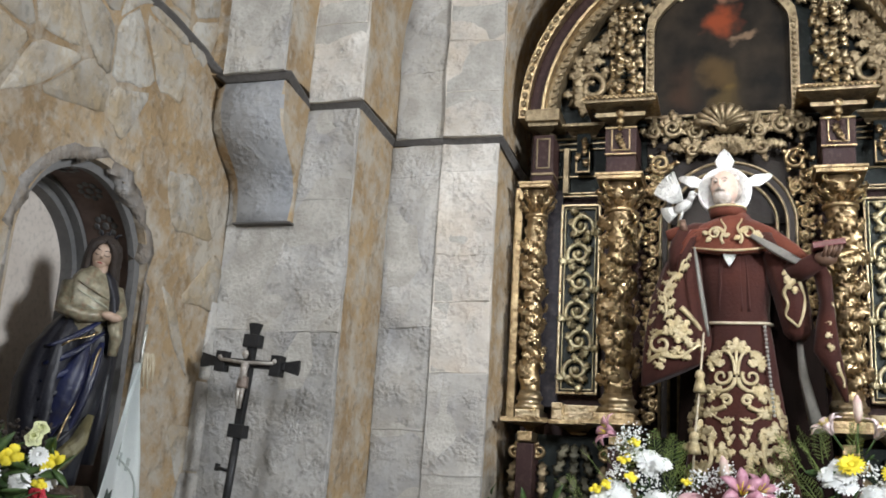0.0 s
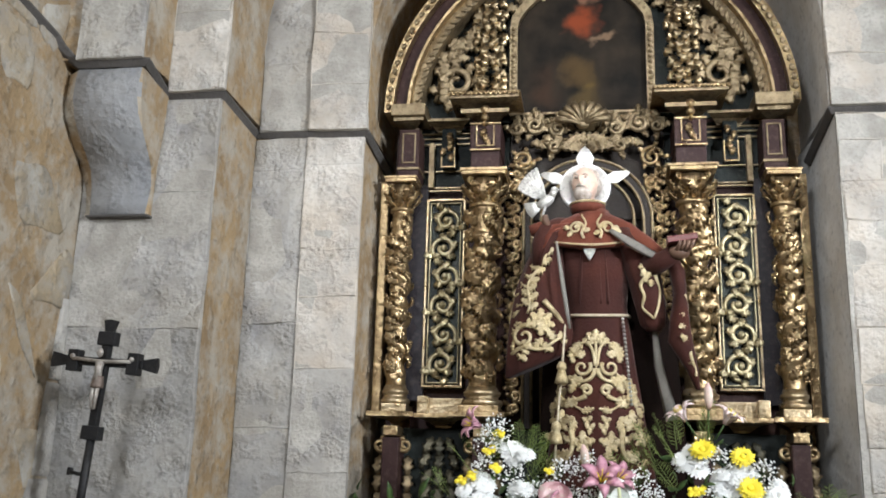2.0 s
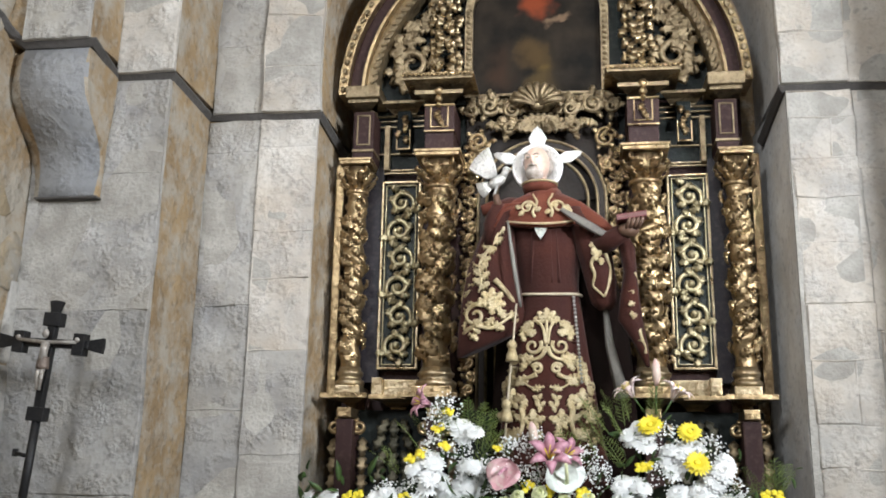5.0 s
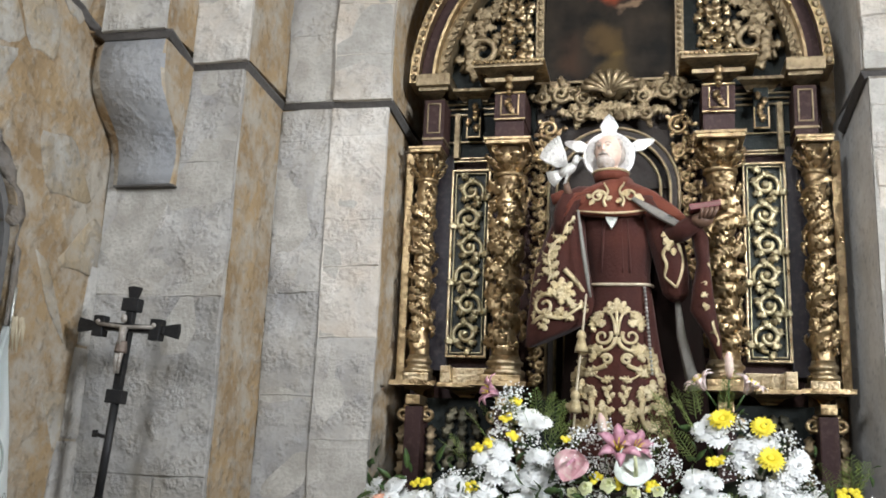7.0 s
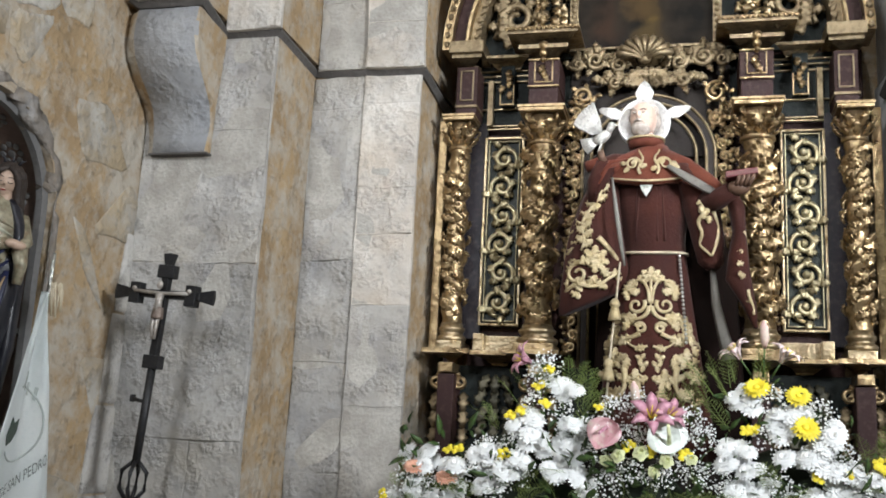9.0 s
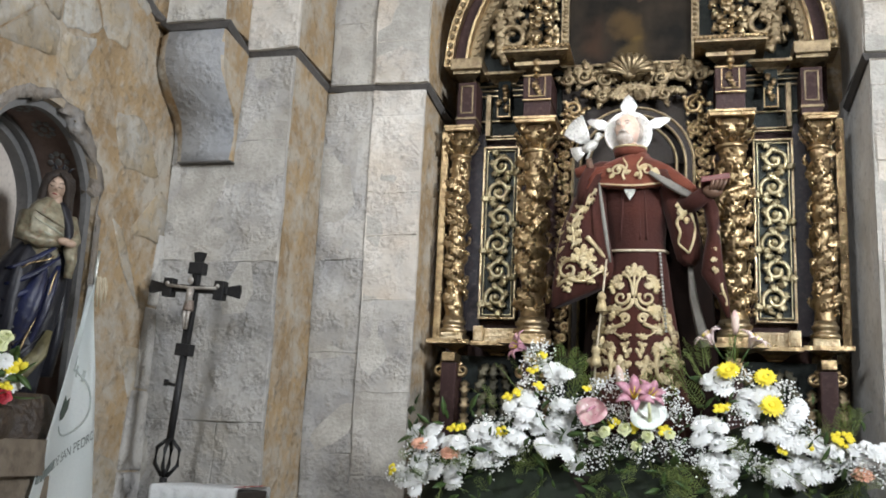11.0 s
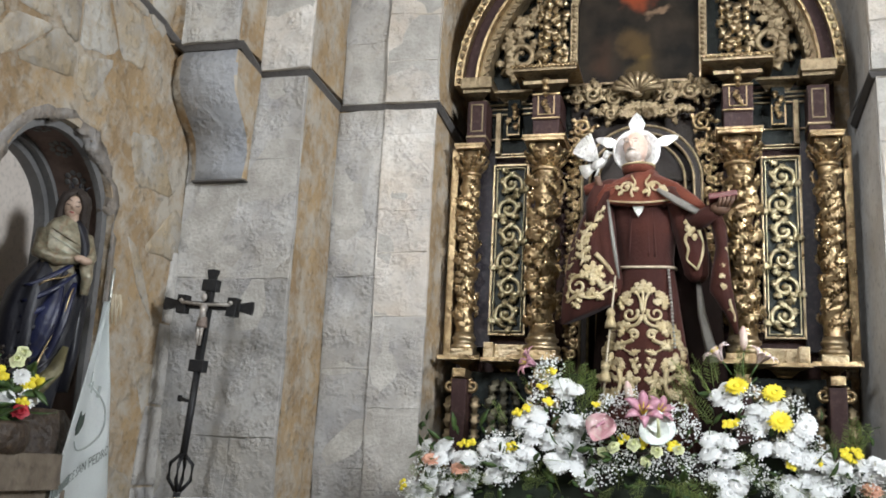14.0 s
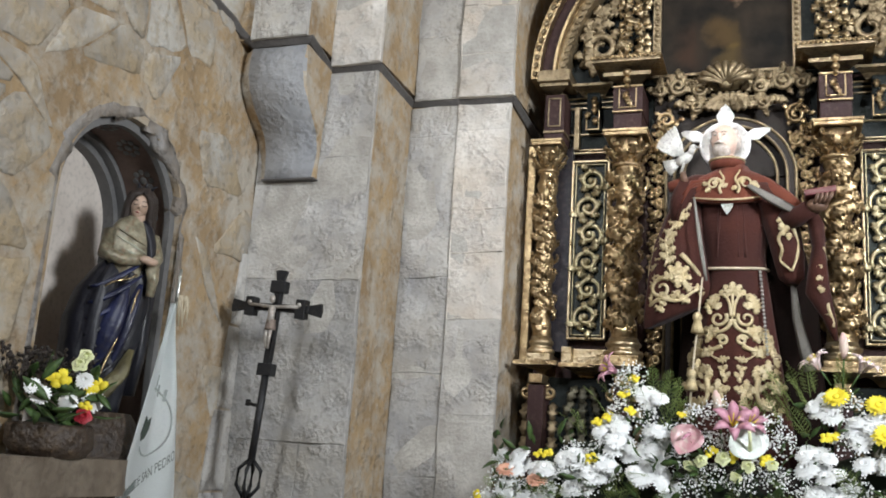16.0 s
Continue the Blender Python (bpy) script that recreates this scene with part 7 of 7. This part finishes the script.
bm = bmesh.new()
loft(bm, [[banner_point(i / 36, 0.02 + 0.98 * j / 40) for i in range(37)] for j in range(41)], closed=False)
bmesh.ops.solidify(bm, geom=bm.faces[:], thickness=0.002)
cloth = part("cloth", bm, FLAGCLOTH, banner)


def on_cloth(name, quads, material, label, lift=0.004):
    bm = bmesh.new()
    for q in quads:
        vs = []
        for u, v in q:
            e = 0.01
            n = (banner_point(u + e, v) - banner_point(u, v)).cross(banner_point(u, v + e) - banner_point(u, v)).normalized()
            if n.x < 0:
                n = -n
            vs.append(bm.verts.new(banner_point(u, v) + n * lift))
        bm.faces.new(vs)
    r = bmesh.ops.extrude_face_region(bm, geom=bm.faces[:])
    for g in r["geom"]:
        if isinstance(g, bmesh.types.BMVert):
            g.co.x -= 0.002
    bmesh.ops.recalc_face_normals(bm, faces=bm.faces[:])
    return part(name, bm, material, cloth, label)


bm = bmesh.new()
c = (0.50, 0.55)
rows = []
for k in range(25):
    a = -2.05 + 4.3 * k / 24
    row = []
    for r, lift in ((1.0, 0.002), (1.0, 0.005), (0.955, 0.005), (0.955, 0.002)):
        row.append(banner_point(c[0] + 0.40 * r * math.cos(a), c[1] + 0.155 * r * math.sin(a)) + Vector((lift, -lift * 0.4, 0)))
    rows.append(row)
loft(bm, rows)
part("emblem_ring", bm, FLAGPALE, cloth, "grey stitched ring")
on_cloth("emblem_leaf", [((0.14, 0.615), (0.22, 0.535), (0.34, 0.555), (0.54, 0.535), (0.50, 0.585), (0.36, 0.625), (0.22, 0.645))], FLAGGREEN, "dark green stitched leaf shape")
def stitched_words(words, u0, v0, size, slope):
    """Stitched capitals that follow the cloth from u0, v0."""
    text = bpy.data.curves.new("lettering", "FONT")
    text.body, text.size = words, 1.0
    tmp = new("lettering_source", text)
    me = bpy.data.meshes.new_from_object(tmp.evaluated_get(bpy.context.evaluated_depsgraph_get()))
    bpy.data.objects.remove(tmp)
    bm = bmesh.new()
    bm.from_mesh(me)
    bpy.data.meshes.remove(me)
    for v in bm.verts:
        u = u0 + v.co.x * size * 1.35
        v.co = banner_point(u, v0 - slope * (u - u0) - v.co.y * size) + Vector((0.005, -0.002, 0))
    part("lettering", bm, FLAGGREY, cloth, "grey stitched capitals")


bars = []
for k in range(6):
    u = 0.02 + 0.065 * k
    v = 0.925 - 0.22 * u
    bars.append(((u, v - 0.04), (u + 0.045, v - 0.046), (u + 0.045, v), (u, v + 0.006)))
for q in bars:
    on_cloth("lettering_bar", [q], FLAGGREY, "grey stitched bar")
stitched_words("DE SAN PEDRO", 0.40, 0.845, 0.060, 0.22)
for k in range(4):
    on_cloth("lettering_bar", [((0.50 + 0.10 * k, 0.345 + 0.022 * k), (0.53 + 0.10 * k, 0.348 + 0.022 * k), (0.50 + 0.10 * k, 0.40 + 0.022 * k), (0.47 + 0.10 * k, 0.395 + 0.022 * k))], FLAGPALE, "pale stitched bar")
bm = bmesh.new()
for i in range(60):
    u = i / 59
    p = banner_point(u, 1.0)
    tube(bm, [p, p + Vector((0.002 * math.sin(i), 0.003 * math.cos(i * 2), -0.035))], 0.003, 4)
part("fringe", bm, GOLD_PALE, banner, "gold fringe")
bm = bmesh.new()
for k in range(6):
    a = k * 1.05
    tube(bm, [(-1.325 + 0.012 * math.cos(a), 2.70 + 0.018 * math.sin(a), 2.32), (-1.32 + 0.015 * math.cos(a), 2.70 + 0.024 * math.sin(a), 2.285), (-1.32 + 0.016 * math.cos(a), 2.705 + 0.012 * math.sin(a), 2.235 - 0.006 * k)], 0.0035, 5)
part("tassel", bm, CORD, banner, "pale gold tassel at the top")
bm = bmesh.new()
tube(bm, [(-1.365, 2.70, SANCT), (-1.362, 2.70, 2.0), (-1.352, 2.703, 2.36), (-1.35, 2.704, 2.42)], lambda u: 0.009 - 0.004 * u, 10)
part("pole", bm, PENDANT, banner, "slim metal pole")

# ---- the iron cross on its staff ----
cross = thing("processional_cross", "black iron processional cross with a pale metal figure on a staff", "processional cross", at=(-1.18, 3.1, SANCT))
CR = Matrix.Translation((-1.165, 3.1, 2.347)) @ Matrix.Rotation(radians(4), 4, "Y") @ Matrix.Rotation(radians(-6), 4, "Z")


def cpart(name, bm, material, label="", parent=None):
    bmesh.ops.transform(bm, verts=bm.verts, matrix=CR)
    return part(name, bm, material, parent or cross, label)


bm = bmesh.new()
box(bm, -0.155, 0.155, -0.011, 0.011, -0.015, 0.015, 0.003)
cpart("crossbar", bm, IRON)
cpart("upright", boxed(-0.015, 0.015, -0.0125, 0.0125, -0.27, 0.10, 0.003), IRON)
for dx, dz, w, h in ((-0.120, 0, 0.022, 0.038), (0.120, 0, 0.022, 0.038), (0, 0.083, 0.034, 0.024), (0, -0.245, 0.034, 0.024)):
    cpart("collar", boxed(dx - w, dx + w, -0.018, 0.018, dz - h, dz + h, 0.003), IRON, "square iron collar")
for d in ((-1, 0), (1, 0), (0, 1)):
    bm = bmesh.new()
    far = 0.21 if d[1] == 0 else 0.148
    near = 0.14 if d[1] == 0 else 0.10
    o1, o2 = (0.014, 0.027)
    if d[1] == 0:
        prism(bm, [(d[0] * near, -o1), (d[0] * far, -o2), (d[0] * (far + 0.004), 0), (d[0] * far, o2), (d[0] * near, o1)], -0.007, 0.007)
    else:
        prism(bm, [(-o1, near), (-o2, far), (0, far + 0.004), (o2, far), (o1, near)], -0.007, 0.007)
    cpart("flared_end", bm, IRON, "flared iron end")
bm = bmesh.new()
tube(bm, [(-0.115, -0.022, 0.006), (-0.06, -0.024, 0.003), (0, -0.026, 0.0), (0.06, -0.024, 0.003), (0.115, -0.022, 0.006)], lambda u: 0.0065, 8)
tube(bm, [(0, -0.026, 0.0), (0, -0.028, -0.03), (0, -0.026, -0.075)], lambda u: 0.016 - 0.003 * math.sin(u * 3), 10)
ellipsoid(bm, (-0.004, -0.030, 0.030), (0.012, 0.012, 0.016), 10, 8)
for s in (-1, 1):
    tube(bm, [(s * 0.007, -0.026, -0.08), (s * 0.008, -0.03, -0.12), (s * 0.004, -0.024, -0.165)], lambda u: 0.009 - 0.003 * u, 8)
    ellipsoid(bm, (s * 0.118, -0.022, 0.014), (0.010, 0.007, 0.009), 8, 6)
cpart("figure", bm, CORPUS, "small worn metal figure")
bm = bmesh.new()
lathe(bm, [(-0.092, 0.021), (-0.084, 0.022), (-0.06, 0.019), (-0.05, 0.018)], 0, -0.022, 12)
cpart("loincloth", bm, mat("brown_metal", (0.22, 0.17, 0.14), 0.5, 0.4, scale=30, fine=90, bump=0.4))
bm = bmesh.new()
tube(bm, [(0, 0, -0.26), (0, 0, -0.60)], 0.016, 6)
tube(bm, [(0, 0, -0.74), (0, 0, -1.65)], 0.016, 6)
cpart("staff", bm, IRON, "black iron staff")
for k in range(4):
    a = math.pi / 2 * k + 0.35
    d = Vector((math.cos(a), math.sin(a), 0))
    bm = bmesh.new()
    tube(bm, [d * r + Vector((0, 0, z)) for r, z in ((0.010, -0.595), (0.044, -0.63), (0.044, -0.69), (0.010, -0.735))], 0.008, 6, normal=(0, 0, 1))
    cpart("cage_bar", bm, IRON, "bent bar of the open knop")
bm = bmesh.new()
tube(bm, [(0, 0, -0.385), (-0.03, 0, -0.385), (-0.055, -0.003, -0.38)], 0.007, 6)
box(bm, -0.068, -0.053, -0.008, 0.008, -0.392, -0.366, 0.003)
cpart("hook", bm, IRON, "short iron hook")

# side table with a white cloth
table = thing("side_table", "small side table covered with a white linen cloth", "table", at=(-0.99, 3.05, SANCT))
for x in (-1.12, -0.85):
    for y in (2.96, 3.16):
        part("leg", boxed(x - 0.02, x + 0.02, y - 0.02, y + 0.02, SANCT, 1.55, 0.004), WOOD_DARK, table)
part("tabletop", boxed(-1.155, -0.825, 2.925, 3.195, 1.55, 1.578, 0.004), WOOD_DARK, table)
tcloth = thing("altar_cloth", "white linen cloth with dark red stitching on the side table", "cloth", at=(-0.99, 3.05, 1.578))
bm = bmesh.new()
rows = []
for y, z in ((2.908, 1.28), (2.908, 1.50), (2.910, 1.582), (2.922, 1.592), (3.05, 1.594), (3.19, 1.592), (3.206, 1.582), (3.208, 1.40)):
    rows.append([(-1.165 + 0.35 * i / 30, y - 0.006 * math.sin(i * 1.3) * (z < 1.52), z + 0.0015 * math.sin(i * 0.7)) for i in range(31)])
loft(bm, rows, closed=False)
bmesh.ops.solidify(bm, geom=bm.faces[:], thickness=0.004)
part("linen", bm, LINEN, tcloth)
for k in range(7):
    part("stitch", boxed(-0.838 + 0.004 * (k % 2), -0.823 + 0.004 * (k % 2), 2.93 + 0.036 * k, 2.95 + 0.036 * k, 1.5955, 1.598), RED_STITCH, tcloth, "dark red stitched mark")

# ---- dressed and rubble stones of the walls ----
srng = random.Random(5)


def block(x0, x1, z0, z1, depth, worn=0.0005):
    """A roughly squared stone, its front towards -y, with worn edges; the origin at its back."""
    bm = bmesh.new()
    w, h = x1 - x0, z1 - z0
    nx, nz = 6, 7
    vs = []
    for j in range(nz + 1):
        for i in range(nx + 1):
            e = (0, 0.005 / w, 0.25, 0.5, 0.75, 1 - 0.005 / w, 1)
            g = (0, 0.005 / h, 0.2, 0.4, 0.6, 0.8, 1 - 0.005 / h, 1)
            u, v = e[i], g[j]
            edge = min(i, nx - i, j, nz - j) == 0
            x = -w / 2 + w * u + (0.009 * noise.noise((x0 * 5, (z0 + h * v) * 5, 1.5)) * (1 - u) + 0.009 * noise.noise((x1 * 5, (z0 + h * v) * 5, 1.5)) * u)
            z = -h / 2 + h * v + (0.012 * noise.noise(((x0 + w * u) * 7, z0 * 5, 3.5)) * (1 - v) + 0.012 * noise.noise(((x0 + w * u) * 7, z1 * 5, 3.5)) * v)
            y = -depth + (worn if edge else 0.014 * noise.noise(((x0 + w * u) * 6, (z0 + h * v) * 6, 8.5)))
            vs.append(bm.verts.new((x, y, z)))
    for j in range(nz):
        for i in range(nx):
            a = j * (nx + 1) + i
            bm.faces.new((vs[a], vs[a + 1], vs[a + nx + 2], vs[a + nx + 1]))
    rim = [vs[i] for i in range(nx + 1)] + [vs[j * (nx + 1) + nx] for j in range(1, nz + 1)] + [vs[nz * (nx + 1) + i] for i in range(nx - 1, -1, -1)] + [vs[j * (nx + 1)] for j in range(nz - 1, 0, -1)]
    back = [bm.verts.new((v.co.x, 0, v.co.z)) for v in rim]
    for i in range(len(rim)):
        j = (i + 1) % len(rim)
        bm.faces.new((rim[j], rim[i], back[i], back[j]))
    bmesh.ops.recalc_face_normals(bm, faces=bm.faces[:])
    me = bpy.data.meshes.new("stone")
    bm.to_mesh(me)
    bm.free()
    return me, ((x0 + x1) / 2, (z0 + z1) / 2)


def facing(wall, x0, x1, z0, z1, y, heights, widths, material, lean=0.0, depth=0.03, low=None):
    """Courses of stones on a jamb face that looks towards -y; low: darker material below about 2.35."""
    bed = part("mortar", boxed(x0 + 0.004, x1 - 0.004, y - depth + 0.0028, y, z0, z1 - 0.004), JOINT, wall)
    z = z0
    k = 0
    while z < z1 - 0.02:
        h = min(srng.uniform(*heights), z1 - z)
        if z1 - z - h < 0.07:
            h = z1 - z
        x = x0
        first = True
        while x < x1 - 0.01:
            w = srng.uniform(*widths)
            if first and k % 2 and x1 - x0 > 0.8:
                w *= 0.55
            first = False
            w = min(w, x1 - x)
            if x1 - x - w < 0.09:
                w = x1 - x
            me, (cx, cz) = block(x + 0.0003, x + w - 0.0003, z + 0.0003, z + h - 0.0003, depth + srng.uniform(-0.002, 0.002))
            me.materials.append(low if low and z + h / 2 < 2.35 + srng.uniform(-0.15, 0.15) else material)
            ob = new("stone", me)
            ob.parent = wall
            ob.location = (cx + lean * (z1 - z), y, cz)
            x += w
        z += h
        k += 1


def wall_face(name, label):
    return tagged(new(name), label, "stone facing", kind="structure")


for nm, s in (("west", -1), ("east", 1)):
    f = wall_face("jamb_facing_" + nm, "pale ashlar stones facing the inner jamb")
    top = IMP_IN if s < 0 else IMP
    a, b = sorted((AX + s * 0.962, AX + s * 1.21))
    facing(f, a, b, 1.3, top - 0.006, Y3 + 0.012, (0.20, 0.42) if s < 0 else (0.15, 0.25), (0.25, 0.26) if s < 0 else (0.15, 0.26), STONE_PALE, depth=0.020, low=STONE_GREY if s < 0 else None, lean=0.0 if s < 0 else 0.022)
    a, b = sorted((AX + s * 1.212, AX + s * 1.448))
    facing(f, a, b, 1.3, top - 0.006, Y3 + 0.012, (0.35, 0.7), (0.25, 0.26), STONE_PALE if s > 0 else STONE_GREY, depth=0.012, low=STONE_DARKER if s < 0 else None, lean=0.0 if s < 0 else 0.022)
    a, b = sorted((AX + s * 0.942, AX + s * 1.20))
    facing(f, a, b, top + 0.018, 4.2, Y3 - 0.02, (0.2, 0.34), (0.26, 0.28), STONE_PALE, depth=0.028)
    a, b = sorted((AX + s * 1.202, AX + s * 1.425))
    facing(f, a, b, top + 0.018, 4.3, Y3 - 0.02, (0.18, 0.36), (0.2, 0.27), STONE_PALE if s > 0 else STONE_GREY, depth=0.012)
f = wall_face("pier_facing", "large grey stones facing the outer pier")
facing(f, WALLX + 0.0, AX - 1.450, 1.3, IMP_MID - 0.006, Y2 + 0.012, (0.42, 0.75), (0.3, 0.62), STONE_GREY, depth=0.022, low=STONE_DARKER)
facing(f, AX - 1.66, AX - 1.427, IMP_MID + 0.018, 4.5, Y2 - 0.02, (0.22, 0.40), (0.25, 0.3), STONE_PALE, depth=0.022)
facing(f, AX - 1.93, AX - 1.662, IMP_OUT + 0.018, 4.5, Y1 - 0.02, (0.22, 0.40), (0.28, 0.34), STONE_GREY, depth=0.02)


def polygon_stone(pts, depth, rough):
    """An irregular field stone from an outline of (y, z) round its middle, bulging towards +x."""
    bm = bmesh.new()
    n = len(pts)
    cy, cz = sum(p[0] for p in pts) / n, sum(p[1] for p in pts) / n
    rings = []
    for k, (sc, x) in enumerate(((1.0, -0.01), (1.0, depth * 0.35), (0.94, depth * 0.85), (0.6, depth), (0.25, depth * 1.05))):
        rings.append([(x + srng.uniform(-rough, rough), (p[0] - cy) * sc, (p[1] - cz) * sc) for p in pts])
    loft(bm, rings)
    bmesh.ops.recalc_face_normals(bm, faces=bm.faces[:])
    me = bpy.data.meshes.new("stone")
    bm.to_mesh(me)
    bm.free()
    return me, (cy, cz)


def rubble(y0, y1, z0, z1, cols, rows, wall, keep):
    """Field stones in ochre mortar: cells of a shaken grid, shrunk and rounded."""
    grid = {}
    for j in range(rows + 1):
        for i in range(cols + 1):
            grid[i, j] = (y0 + (y1 - y0) * (i + (0.5 if j % 2 else 0) + srng.uniform(-0.38, 0.38)) / cols, z0 + (z1 - z0) * (j + srng.uniform(-0.36, 0.36)) / rows)
    for j in range(rows):
        for i in range(cols):
            c = [grid[i, j], grid[i + 1, j], grid[i + 1, j + 1], grid[i, j + 1]]
            my, mz = sum(p[0] for p in c) / 4, sum(p[1] for p in c) / 4
            sh = srng.uniform(0.88, 0.98)
            if srng.random() < (0.06 if my < 2.75 or mz > 3.2 else 0.5) or not keep(my, mz):
                continue
            pts = []
            for a, b in zip(c, c[1:] + c[:1]):
                for t in (0.12, 0.37, 0.63, 0.88):
                    p = (a[0] + (b[0] - a[0]) * t, a[1] + (b[1] - a[1]) * t)
                    k = sh + srng.uniform(-0.09, 0.05)
                    pts.append((my + (p[0] - my) * k, mz + (p[1] - mz) * k))
            if any(not keep(*p) for p in pts):
                continue
            me, (cy, cz) = polygon_stone(pts, srng.uniform(0.004, 0.008), 0.0008)
            me.materials.append(STONE_RUBBLE)
            ob = new("stone", me)
            ob.parent = wall
            ob.location = (WALLX, cy, cz)


def free(y, z):
    """Outside the niche and clear of the pier."""
    inside = (abs(y - NY) < NH + 0.03 and z < NSPR and z > NSILL - 0.08) or (math.hypot(y - NY, z - NSPR) < NH + 0.03 and z >= NSPR)
    return not inside and y < 3.36


rub = wall_face("rubble_facing", "irregular grey-brown field stones set in ochre mortar")
rubble(1.1, 3.3, 1.2, 4.6, 10, 15, rub, free)
# grey quoins that wrap from the pier onto the side wall
for z0, z1, d in ((1.3, 1.62, 0.19), (1.62, 1.95, 0.15), (1.95, 2.3, 0.10), (2.3, 2.62, 0.06)):
    pts = [(3.33, z0 + 0.003), (3.33, z1 - 0.003), (3.33 - d * 0.9, z1 - 0.006), (3.33 - d - 0.01, (z0 + z1) / 2), (3.33 - d - 0.02, z0 + 0.006)]
    me, (cy, cz) = polygon_stone(pts, 0.012, 0.001)
    me.materials.append(STONE_GREY)
    ob = new("quoin", me)
    ob.parent = rub
    ob.location = (WALLX, cy, cz)
